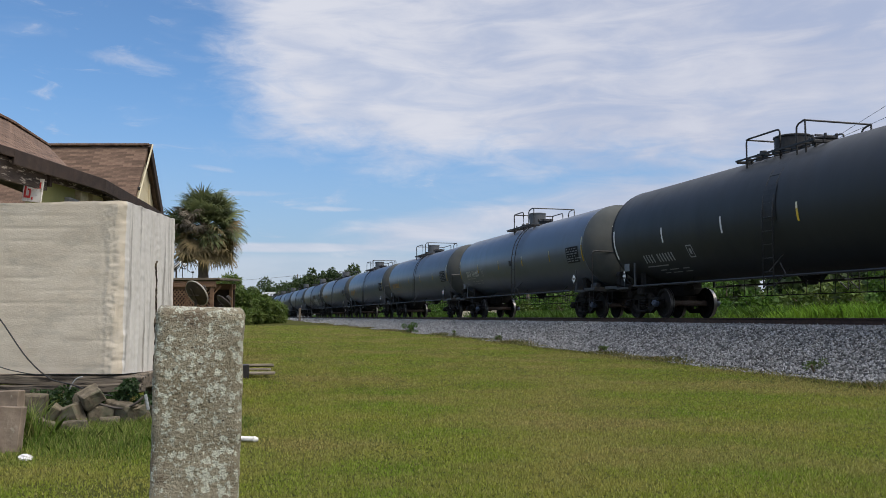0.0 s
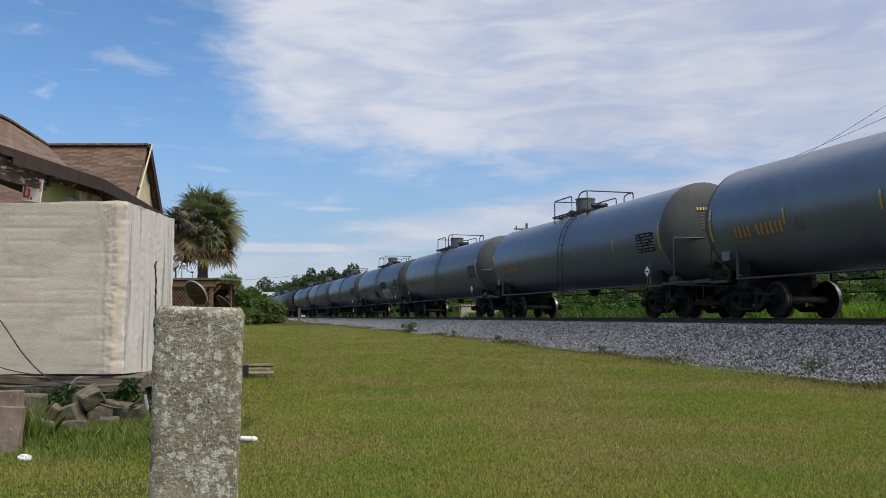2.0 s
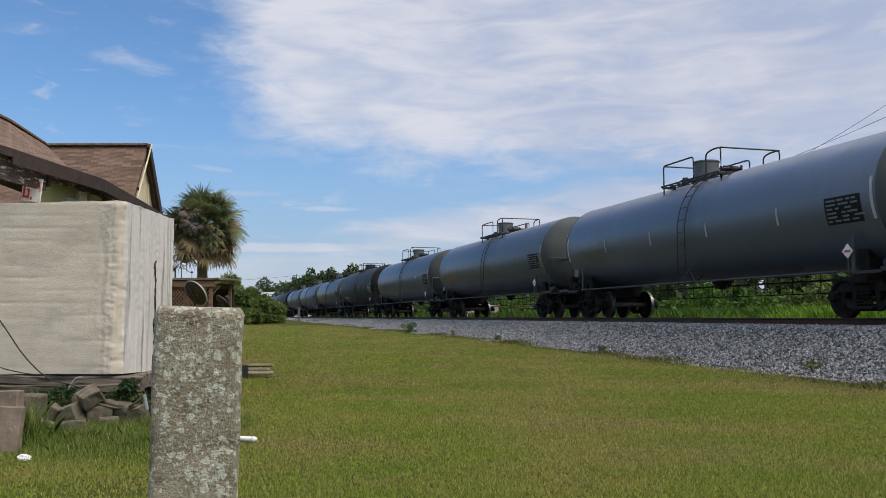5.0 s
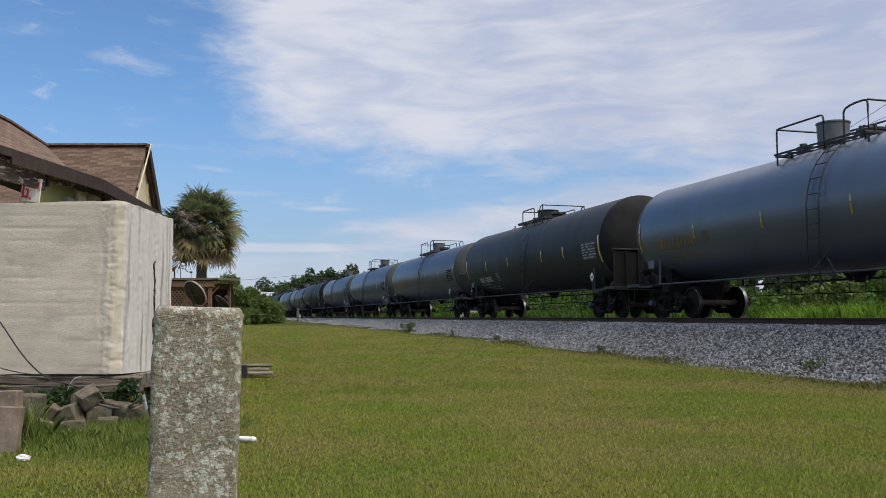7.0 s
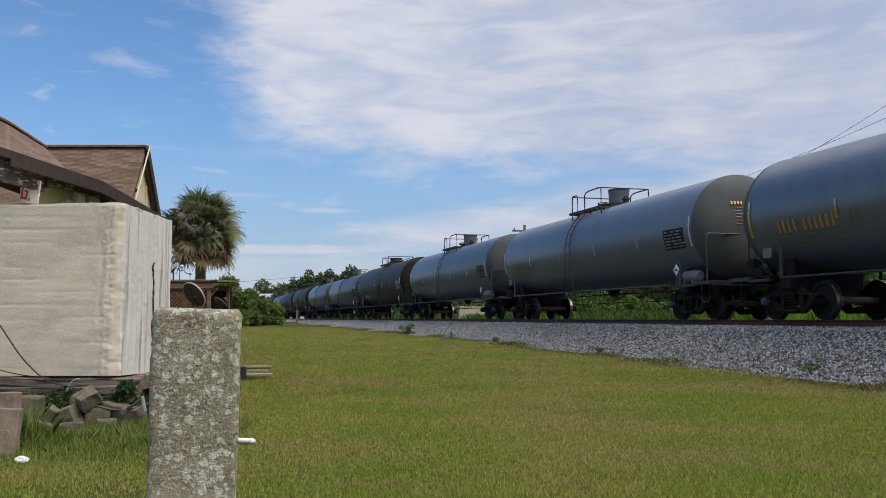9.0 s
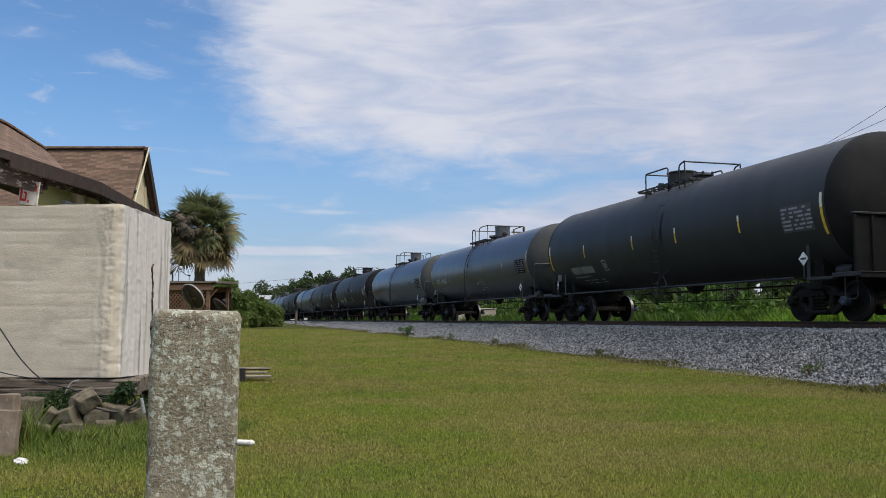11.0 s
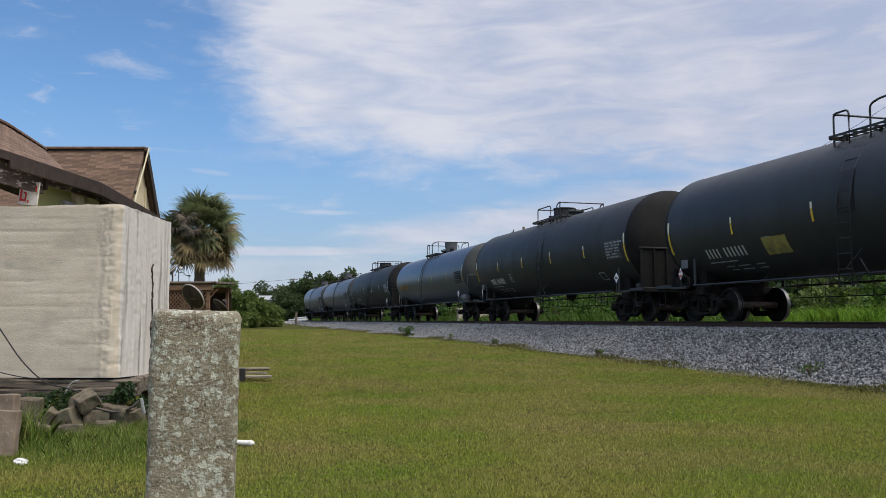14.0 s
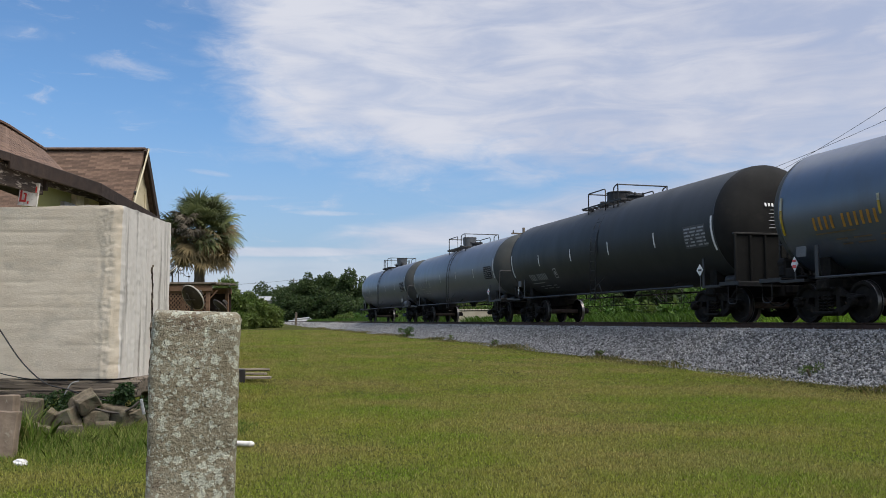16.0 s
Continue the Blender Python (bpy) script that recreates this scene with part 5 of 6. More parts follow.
def coated_box():
    """Walk-in box sprayed with a lumpy off-white coat, on timbers."""
    A, B = -3.70, 10.0
    room = thing("insulated_box", "boxy shed sprayed with lumpy off-white coating, streaked grey", "shed", at=facing(A, B))
    path = [(-3.6, 0.16)] + [(-3.6 + 3.02 * k / 60, 0.16 - 0.137 * k / 60) for k in range(1, 61)] + [(-0.58 + 0.48 * k / 34, 0.023 - 0.023 * k / 34) for k in range(1, 35)]
    path += [(-0.1 + 0.1 * math.sin(t), 0.1 - 0.1 * math.cos(t)) for t in (math.pi / 2 * k / 8 for k in range(1, 9))]
    path += [(-0.16 * k / 46, 0.1 + 2.27 * k / 46) for k in range(1, 47)]
    path += [(-0.3, 2.40), (-3.6, 2.5)]
    bm = bmesh.new()
    zs = [0.52 + 1.97 * k / 120 for k in range(121)] + [2.505, 2.50]
    rows = []
    for j, z in enumerate(zs):
        row = []
        for i, (x, y) in enumerate(path):
            corner = math.exp(-((x + 0.05) ** 2 + y ** 2) / 0.02)
            p = Vector((x, y, z))
            if i < 96:
                d = 0.0012 * noise.noise((x * 0.9, 3, z * 17)) - 0.006 * max(0, noise.noise((x * 1.1, 8, z * 11)) - 0.42) + 0.0018 * noise.noise((x * 9, 1, z * 12)) + 0.018 * noise.noise((x * 0.7, 5, z * 0.8))
                for line in range(13):
                    gap = (z - 0.60 - 0.145 * line - 0.012 * noise.noise((x * 1.5, line * 5.1, 3))) / 0.013
                    if abs(gap) < 2.5:
                        d -= 0.0065 * max(0, noise.noise((x * 1.2, line * 7.3, 2)) + 0.12) * math.exp(-gap * gap)
                d += math.exp(-((x + 0.14) / 0.11) ** 2) * (0.010 + 0.014 * noise.noise((x * 15, 2, z * 3.2)) + 0.006 * noise.noise((x * 26, 6, z * 22)) + 0.004 * noise.noise((x * 40, 6, z * 44)))
                q = Vector((0, -1, 0))
            else:
                d = 0.012 * noise.noise((y * 5 + 0.4 * math.sin(z * 3), 7, z * 1.2)) + 0.007 * noise.noise((y * 14, 4, z * 3.0)) + 0.006 * noise.noise((y * 20, 9, z * 14))
                q = Vector((1, 0, 0))
            d += corner * (0.014 * noise.noise((z * 8, 2.2, x * 8)) + 0.007 * noise.noise((z * 26, 5.2, x * 12)))
            top = 0.0
            if j >= 120:
                q = q * -0.3 if j == 121 else q * 0
                top = 0.02 * noise.noise((x * 4, y * 4, 1)) - (0.012 * max(0, -x))
                if j == 122:
                    x, y = x * 0.6 - 1.2, y * 0.5 + 0.9
            skew = 0.03 + y * (-0.035 + 0.055 * (z - 0.52) / 1.97)
            row.append(bm.verts.new((x + q.x * d, y + q.y * d, z + top + skew)))
        rows.append(row)
    for r, s in zip(rows, rows[1:]):
        for i in range(len(path) - 1):
            bm.faces.new((r[i], r[i + 1], s[i + 1], s[i]))
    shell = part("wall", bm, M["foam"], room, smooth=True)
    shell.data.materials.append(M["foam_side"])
    # faces turned to the right take the whiter tone with stronger streaks
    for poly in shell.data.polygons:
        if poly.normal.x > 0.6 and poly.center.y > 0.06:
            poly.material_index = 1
    # a split in the coat with dirt in it
    bm = bmesh.new()
    lines = []
    for k in range(34):
        z = 0.53 + 1.40 * k / 33
        y = 1.40 + 0.10 * noise.noise((0, 3, z * 3)) + 0.05 * noise.noise((4, 0, z * 11))
        w = max(0.002, 0.024 * (0.25 + noise.noise((7, 1, z * 5)) + 0.5 * noise.noise((2, 8, z * 14)))) * min(1, (33 - k) / 4)
        lines.append((bm.verts.new((-0.10, y - w, z)), bm.verts.new((-0.062 - 0.02 * abs(noise.noise((1, 1, z * 9))), y, z)), bm.verts.new((-0.10, y + w, z))))
    for p, q in zip(lines, lines[1:]):
        bm.faces.new((p[0], p[1], q[1], q[0]))
        bm.faces.new((p[1], p[2], q[2], q[1]))
    bmesh.ops.solidify(bm, geom=bm.faces[:], thickness=0.01)
    part("split_seam", bm, M["timber"], room, "dark ragged split in the coating")
    bm = bmesh.new()
    box(bm, (-1.86, 1.25, 2.46), (3.4, 2.2, 0.05))
    part("top", bm, M["foam"], room)
    bm = bmesh.new()
    box(bm, (-1.86, 1.25, 0.50), (3.5, 2.3, 0.05))
    part("floor", bm, M["timber"], room)
    # bearers
    for n, (c, s, r) in enumerate((((-1.75, 0.09, 0.482), (4.0, 0.16, 0.11), 0.4), ((-1.7, 0.05, 0.375), (3.9, 0.18, 0.10), -0.3), ((-0.05, 1.3, 0.42), (0.16, 2.5, 0.19), 0), ((-1.8, 2.2, 0.42), (3.6, 0.16, 0.19), 0))):
        bm = bmesh.new()
        box(bm, (0, 0, 0), s, 0.015)
        bmesh.ops.subdivide_edges(bm, edges=[e for e in bm.edges if e.calc_length() > 0.8], cuts=14)
        for v in bm.verts:
            v.co.z += 0.02 * noise.noise((v.co.x * 1.5 + n * 9, v.co.y, n)) + 0.008 * noise.noise(v.co * 12)
            v.co.y += 0.015 * noise.noise((v.co.x * 2, n * 5, v.co.z))
        part("bearer", bm, M["timber"], room, "weathered split timber bearer", at=pose(*c, 0, r, 0))
    for x, y in ((-0.25, 0.35), (-2.0, 0.35), (-3.3, 0.35), (-0.25, 2.1), (-3.3, 2.1)):
        bm = bmesh.new()
        box(bm, (0, 0, 0.155), (0.3, 0.3, 0.33), 0.015)
        part("pier", bm, M["rubble"], room, at=pose(x, y, 0))


def shingle_field(roof, corners, rows, cols, w, h, key):
    """Courses of single shingles over a four-sided roof plane: eave left, eave right, top right, top left."""
    if key not in MESH:
        bm = bmesh.new()
        for i in (-1, 0, 1):
            box(bm, (i * w / 3, 0, 0.0), (w * 0.327, h * 1.12, 0.012 + 0.002 * i))
        MESH[key] = mesh_of("shingle", bm, M["shingle"])
    a, b, c, d = (Vector(p) for p in corners)
    r = random.Random(3)
    for j in range(rows):
        for i in range(cols):
            lo, hi = max(0, i + (0.25 if j % 2 else -0.25)), min(cols, i + 1 + (0.25 if j % 2 else -0.25))
            if j % 2 and i == 0:
                lo = 0
            if not j % 2 and i == cols - 1:
                hi = cols
            u, v = (lo + hi) / 2 / cols, (j + 0.5) / rows
            p = a.lerp(b, u).lerp(d.lerp(c, u), v)
            ex = (b - a).lerp(c - d, v).normalized()
            ey = (d - a).lerp(c - b, u).normalized()
            ez = ex.cross(ey).normalized()
            ey = ez.cross(ex)
            m = Matrix((ex, ey, ez)).transposed().to_4x4()
            sc = ((b - a).lerp(c - d, v).length * (hi - lo) / cols) / w
            part("shingle", MESH[key], parent=roof, at=Matrix.Translation(p + ez * (0.018 + 0.003 * r.random())) @ m @ pose(0, 0, 0, 6.5, 0, r.uniform(-0.5, 0.5)) @ Matrix.Diagonal((sc, 1, 1, 1)))


def slab(bm, pts, thick):
    """A plate between corner points, thickened downwards."""
    f = bm.faces.new([bm.verts.new(p) for p in pts])
    if f.normal.length == 0:
        f.normal_update()
    n = Vector((0, 0, -thick))
    out = bmesh.ops.extrude_face_region(bm, geom=[f])
    bmesh.ops.translate(bm, verts=[v for v in out["geom"] if isinstance(v, bmesh.types.BMVert)], vec=n)
    bmesh.ops.recalc_face_normals(bm, faces=bm.faces)


def board(name, p, q, tall, deep, material, parent, label="", bevel=0.006):
    """A plank on edge from p to q, its top along that line."""
    p, q = Vector(p), Vector(q)
    bm = bmesh.new()
    d = q - p
    box(bm, (0, 0, 0), (d.length, deep, tall), bevel)
    ex = d.normalized()
    ey = Vector((0, 0, 1)).cross(ex).normalized()
    ez = ex.cross(ey)
    m = Matrix((ex, ey, ez)).transposed().to_4x4()
    return part(name, bm, material, parent, label, at=Matrix.Translation((p + q) / 2 - ez * tall / 2) @ m)


def house():
    A, B = -7.5, 16.0
    L = lambda a, b, z: (a - A, b - B, z)
    home = thing("house", "cream house with brown shingle roofs, dark peeling eaves", "house", at=facing(A, B))
    # walls
    bm = bmesh.new()
    box(bm, L(-5.98, 15.0, 1.55), (0.2, 5.0, 3.1), 0.01)
    part("wall", bm, M["cream"], home, "cream stucco wall")
    bm = bmesh.new()
    box(bm, L(-8.6, 21.2, 1.6), (3.6, 0.2, 3.2), 0.01)
    part("wall", bm, M["cream"], home)
    bm = bmesh.new()
    box(bm, L(-8.6, 13.1, 1.5), (3.6, 0.2, 3.0), 0.01)
    part("wall", bm, M["cream"], home)
    # the stretch past the last pilaster is one plain dark brown panel
    for b0, b1, mat_key, proud, word in ((12.20, 13.37, "olive", 0.06, "olive wall panel"), (13.39, 13.66, "pale_trim", 0.14, "cream pilaster"), (13.68, 13.88, "olive", 0.05, "olive wall panel"), (13.90, 14.31, "pale_trim", 0.12, "cream pilaster"), (14.33, 17.4, "fascia", 0.05, "dark wall panel")):
        bm = bmesh.new()
        box(bm, L(-5.84 + proud, (b0 + b1) / 2, 2.36), (0.12, b1 - b0, 1.72), 0.008)
        part("wall_panel", bm, M[mat_key], home, word)
    bm = bmesh.new()
    box(bm, L(-5.70, 13.18, 2.93), (0.10, 0.38, 0.13), 0.01)
    part("vent_box", bm, M["dim_white"], home, "small grey vent box")
    # low roof with a sagging eave
    eave = [(-5.62, 8.6, 3.25), (-5.55, 11.0, 3.31), (-5.40, 13.6, 3.33), (-5.44, 15.6, 3.22), (-5.53, 17.35, 3.13)]
    top = [(-6.20, 10.2, 4.00), (-6.55, 12.9, 4.10), (-6.90, 14.9, 4.13)]
    rim = [(-5.62, 8.6, 3.25), (-5.55, 11.0, 3.31), (-5.45, 12.45, 3.32)]
    bm = bmesh.new()
    for k in range(2):
        slab(bm, [L(*rim[k]), L(*rim[k + 1]), L(*top[k + 1]), L(*top[k])], 0.06)
    low = part("roof", bm, M["shingle"], home, "brown shingle low roof with sagging eave")
    for k, cols in ((0, 5), (1, 6)):
        shingle_field(low, [L(*rim[k]), L(*rim[k + 1]), L(*top[k + 1]), L(*top[k])], 24, cols, 0.32, 0.075, "shingle_low")
    bm = bmesh.new()
    slab(bm, [L(-5.45, 12.45, 3.28), L(-5.52, 17.75, 3.08), L(-6.9, 17.75, 3.12), L(-6.9, 12.45, 3.34)], 0.05)
    # added dark plates that cover the low roof's brown underside
    for k in range(2):
        slab(bm, [Vector(L(*q)) - Vector((0.03, 0, 0.075)) for q in (rim[k], rim[k + 1], top[k + 1], top[k])], 0.02)
    part("porch_roof", bm, M["fascia"], home, "dark flat porch roof, with dark plates under the low roof")
    for k in range(4):
        p, q = Vector(L(*eave[k])), Vector(L(*eave[k + 1]))
        board("fascia", p + Vector((0.03, 0, 0.03)), q + Vector((0.03, 0, 0.03)), 0.11 if k < 1 else 0.20, 0.04, M["fascia"], home, "dark brown fascia")
    for k in range(2):
        p, q = Vector(top[k]), Vector(top[k + 1])
        board("hip_cap", Vector(L(*p)) + Vector((0, 0, 0.045)), Vector(L(*q)) + Vector((0, 0, 0.045)), 0.04, 0.14, M["shingle"], home)
    # peeling boards under the eave
    for p, q, t in (((-5.66, 9.0, 3.19), (-5.60, 12.1, 3.25), 0.29), ((-5.62, 12.15, 3.26), (-5.54, 13.9, 3.28), 0.15), ((-5.50, 13.95, 3.27), (-5.50, 15.6, 3.20), 0.13), ((-5.52, 15.6, 3.20), (-5.58, 17.25, 3.08), 0.18), ((-6.1, 9.0, 3.16), (-6.05, 12.4, 3.16), 0.07)):
        board("eave_board", L(*p), L(*q), t, 0.05, M["peeling"], home, "dark peeling eave board")
    for b in (12.12, 14.7, 16.2):
        bm = bmesh.new()
        box(bm, L(-5.70, b, 3.10), (0.34, 0.06, 0.16), 0.006)
        part("rafter_end", bm, M["fascia"], home)
    bm = bmesh.new()
    slab(bm, [L(-5.5, 13.95, 3.20), L(-5.53, 17.6, 3.02), L(-5.85, 17.6, 3.02), L(-5.85, 13.95, 3.20)], 0.03)
    part("soffit", bm, M["fascia"], home)
    # lower lean-to corner and the painted board
    lean = [L(-5.9, 10.2, 2.60), L(-5.9, 12.1, 2.52), L(-6.7, 12.4, 3.02), L(-6.7, 10.2, 3.05)]
    bm = bmesh.new()
    slab(bm, lean, 0.06)
    lo = part("lean_to_roof", bm, M["shingle"], home)
    shingle_field(lo, lean, 8, 6, 0.32, 0.085, "shingle_low")
    bm = bmesh.new()
    box(bm, (0, 0, 0), (0.40, 0.03, 0.42), 0.004)
    sign = part("sign_board", bm, M["plastic"], home, "white board with red painted strokes", at=pose(*L(-5.675, 11.9, 2.94), 0, 6, 0) @ Matrix.Diagonal((0.66, 1, 0.78, 1)))
    for x, z, w, h in ((-0.15, 0.0, 0.04, 0.30), (-0.10, 0.14, 0.11, 0.04), (-0.09, -0.13, 0.11, 0.04), (-0.05, -0.07, 0.035, 0.13), (-0.07, 0.0, 0.06, 0.03), (0.05, 0.09, 0.03, 0.13), (0.10, 0.09, 0.03, 0.13), (0.15, 0.09, 0.03, 0.11), (0.01, -0.15, 0.03, 0.05)):
        bm = bmesh.new()
        box(bm, (x, -0.018, z), (w, 0.006, h))
        part("painted_stroke", bm, M["red"], sign)
    # cross gable
    f0, f1, r0, r1 = (-6.61, 18.15, 3.25), (-9.8, 18.15, 3.25), (-6.61, 19.2, 4.98), (-9.8, 19.2, 4.98)
    k0, k1 = (-6.61, 20.25, 3.30), (-9.8, 20.25, 3.30)
    bm = bmesh.new()
    slab(bm, [L(*f0), L(*r0), L(*r1), L(*f1)], 0.09)
    slab(bm, [L(*r0), L(*k0), L(*k1), L(*r1)], 0.09)
    gable = part("roof", bm, M["shingle"], home, "brown shingle gable roof")
    shingle_field(gable, [L(*f1), L(*f0), L(*r0), L(*r1)], 32, 9, 0.32, 0.075, "shingle_low")
    board("ridge_cap", L(-6.58, 19.2, 5.04), L(-9.8, 19.2, 5.04), 0.05, 0.2, M["shingle"], home)
    board("barge_board", L(-6.53, 18.11, 3.25), L(-6.53, 19.2, 5.04), 0.035, 0.03, M["pale_trim"], home, "pale rake board")
    # drawn wide, so its dark brown also paints the shade under the overhang
    board("barge_board", L(-6.57, 20.32, 3.30), L(-6.57, 19.2, 5.04), 0.16, 0.06, M["fascia"], home, "dark brown barge board, widened for the soffit's shade")
    bm = bmesh.new()
    tri = [L(-6.71, 18.2, 2.6), L(-6.71, 20.2, 2.6), L(-6.71, 20.2, 3.25), L(-6.71, 19.2, 4.84), L(-6.71, 18.2, 3.22)]
    f = bm.faces.new([bm.verts.new(p) for p in tri])
    out = bmesh.ops.extrude_face_region(bm, geom=[f])
    bmesh.ops.translate(bm, verts=[v for v in out["geom"] if isinstance(v, bmesh.types.BMVert)], vec=(-0.12, 0, 0))
    bmesh.ops.recalc_face_normals(bm, faces=bm.faces)
    part("gable_wall", bm, M["pale_trim"], home, "cream boarded gable end")
    for b in (18.5, 18.85, 19.55, 19.9):
        bm = bmesh.new()
        hh = 4.75 - abs(b - 19.2) * 1.6 - 2.7
        box(bm, L(-6.695, b, 2.7 + hh / 2), (0.03, 0.05, hh), 0.004)
        part("batten", bm, M["pale_trim"], home)
    bm = bmesh.new()
    box(bm, (0, 0, 0), (0.10, 0.12, 0.07), 0.015)
    rod(bm, (-0.1, 0, 0.0), (0.02, 0, 0.01), 0.02, 8)
    part("gable_lamp", bm, M["gear_black"], home, at=pose(*L(-6.61, 18.62, 3.95)))


def rubble():
    bits = ((-3.84, 9.55, 0.335, 0.23, 0.20, 0.16, 22, -28, 30), (-3.77, 9.65, 0.13, 0.26, 0.22, 0.24, 3, 4, 20), (-3.58, 9.72, 0.12, 0.32, 0.2, 0.24, 4, 12, -14),
            (-4.06, 9.5, 0.11, 0.30, 0.16, 0.22, 8, -16, -12), (-4.22, 9.45, 0.12, 0.10, 0.12, 0.27, 10, 32, 8), (-3.80, 9.0, 0.07, 0.27, 0.16, 0.15, 4, -6, 5),
            (-4.50, 9.55, 0.17, 0.32, 0.2, 0.36, 2, 3, 10), (-3.42, 9.8, 0.10, 0.22, 0.2, 0.22, 6, -12, 30), (-4.35, 9.3, 0.07, 0.2, 0.16, 0.15, 5, 8, 40),
            (-3.98, 9.75, 0.24, 0.24, 0.2, 0.18, 14, 10, 60), (-3.62, 9.5, 0.05, 0.2, 0.14, 0.12, 4, 0, 15), (-3.2, 9.9, 0.09, 0.24, 0.2, 0.2, 4, 6, -20), (-4.15, 9.2, 0.05, 0.15, 0.12, 0.11, 5, 9, 33))
    for k, (a, b, z, sx, sy, sz, rx, ry, rz) in enumerate(bits):
        bm = bmesh.new()
        box(bm, (0, 0, 0), (sx, sy, sz), 0.012)
        bmesh.ops.subdivide_edges(bm, edges=[e for e in bm.edges if e.calc_length() > 0.08], cuts=3, use_grid_fill=True)
        for v in bm.verts:
            v.co += Vector([noise.noise(v.co * 9 + Vector((k * 3.1, j, 0))) for j in range(3)]) * 0.022
        low = min((pose(0, 0, 0, rx, ry, rz) @ v.co).z for v in bm.verts)
        zz = max(z, -low - 0.015) if k not in (0, 9) else z
        if k not in (0, 9):
            zz = -low - 0.015
        solid("concrete_rubble", bm, M["rubble"], "chunk of broken grey-brown concrete block", "rubble", at=facing(a, b, zz) @ pose(0, 0, 0, rx, ry, rz), group="rubble heap", smooth=False)
    # old brown slabs leaning at the edge
    for a, b, z, s, r in ((-3.93, 7.75, 0.20, (0.42, 0.10, 0.44), (-6, 2, 4)), (-4.22, 8.25, 0.25, (0.52, 0.12, 0.52), (-4, -2, -3)), (-4.0, 8.28, 0.25, (0.03, 0.14, 0.52), (-4, -2, -3))):
        bm = bmesh.new()
        box(bm, (0, 0, 0), s, 0.012)
        bmesh.ops.subdivide_edges(bm, edges=[e for e in bm.edges if e.calc_length() > 0.08], cuts=5, use_grid_fill=True)
        for v in bm.verts:
            v.co += Vector([noise.noise(v.co * 7 + Vector((a * 3.1, j, 0))) for j in range(3)]) * 0.008
        solid("leaning_slab", bm, M["panel_brown"], "brown stained slab standing in the grass", "slab", at=facing(a, b, z) @ pose(0, 0, 0, *r))
    bm = bmesh.new()
    box(bm, (0, 0, 0), (0.05, 0.03, 0.24), 0.006)
    for k in range(3):
        box(bm, (0, -0.018, -0.07 + 0.06 * k), (0.022, 0.012, 0.03), 0.003)
    solid("socket_strip", bm, M["dim_white"], "white plastic socket strip among the rubble", "socket strip", at=facing(-3.26, 9.62, 0.27) @ pose(0, 0, 0, 0, -12, 10) @ Matrix.Diagonal((0.62, 0.8, 0.7, 1)))
    bm = bmesh.new()
    bmesh.ops.create_icosphere(bm, subdivisions=4, radius=0.075)
    for v in bm.verts:
        v.co *= 1 + 0.35 * noise.noise(v.co * 16) + 0.2 * noise.noise(v.co * 40)
        v.co.z = max(v.co.z * 0.6, -0.02)
    solid("rag", bm, M["cloth"], "crumpled white rag lying in the grass", "rag", at=facing(-3.50, 7.38, 0.025) @ Matrix.Diagonal((0.72, 0.72, 0.72, 1)), smooth=True)
    bm = bmesh.new()
    rod(bm, (-0.16, 0, 0), (0.09, 0.01, 0), 0.025, 14)
    rod(bm, (0.09, 0.01, 0), (0.12, 0.012, 0), 0.032, 14, 0.014)
    solid("pipe_piece", bm, M["plastic"], "short piece of white plastic pipe on the lawn", "pipe", at=facing(-1.93, 8.43, 0.04) @ pose(0, 0, 0, 0, 2, -8) @ Matrix.Diagonal((1.2, 1.05, 1.05, 1)), smooth=True)
    # cables and a cord
    def cord(name, label, pts, r, mat_key):
        bm = bmesh.new()
        line = [Vector(p) for p in pts]
        fine = []
        for i in range(len(line) - 1):
            p0, p1, p2, p3 = line[max(i - 1, 0)], line[i], line[i + 1], line[min(i + 2, len(line) - 1)]
            for k in range(6):
                t = k / 6
                fine.append(0.5 * (2 * p1 + (p2 - p0) * t + (2 * p0 - 5 * p1 + 4 * p2 - p3) * t * t + (3 * p1 - p0 - 3 * p2 + p3) * t ** 3))
        fine.append(line[-1])
        tube(bm, fine, r, 6)
        solid(name, bm, M[mat_key], label, "cable", at=facing(0, 0, 0), smooth=True)
    cord("black_cable", "thick black cable hanging across the shed wall", [(-5.35, 9.85, 1.52), (-5.02, 9.84, 1.18), (-4.70, 9.82, 0.76), (-4.42, 9.80, 0.52), (-4.15, 9.76, 0.45), (-3.86, 9.7, 0.37), (-3.7, 9.8, 0.32)], 0.008, "wire")
    cord("black_cable", "thin black cable drooping along the shed wall", [(-5.3, 9.86, 0.78), (-5.0, 9.85, 0.64), (-4.7, 9.84, 0.57), (-4.4, 9.82, 0.54)], 0.006, "wire")
    cord("white_cord", "knotted pale cord hung over the timber", [(-4.05, 9.82, 0.535), (-4.13, 9.80, 0.50), (-4.20, 9.79, 0.36), (-4.24, 9.78, 0.24), (-4.18, 9.78, 0.21), (-4.26, 9.77, 0.20), (-4.36, 9.76, 0.19)], 0.007, "dim_white")
    cord("grey_hose", "grey hose lying over the rubble", [(-3.75, 9.55, 0.26), (-3.62, 9.58, 0.22), (-3.48, 9.6, 0.21), (-3.36, 9.6, 0.27), (-3.3, 9.62, 0.33)], 0.014, "dish")
    # boards and a drum behind the post
    for k, (z, l, rz) in enumerate(((0.13, 1.0, 4), (0.18, 0.8, -5), (0.23, 0.9, 9))):
        bm = bmesh.new()
        box(bm, (0, 0, 0), (l, 0.22, 0.045), 0.006)
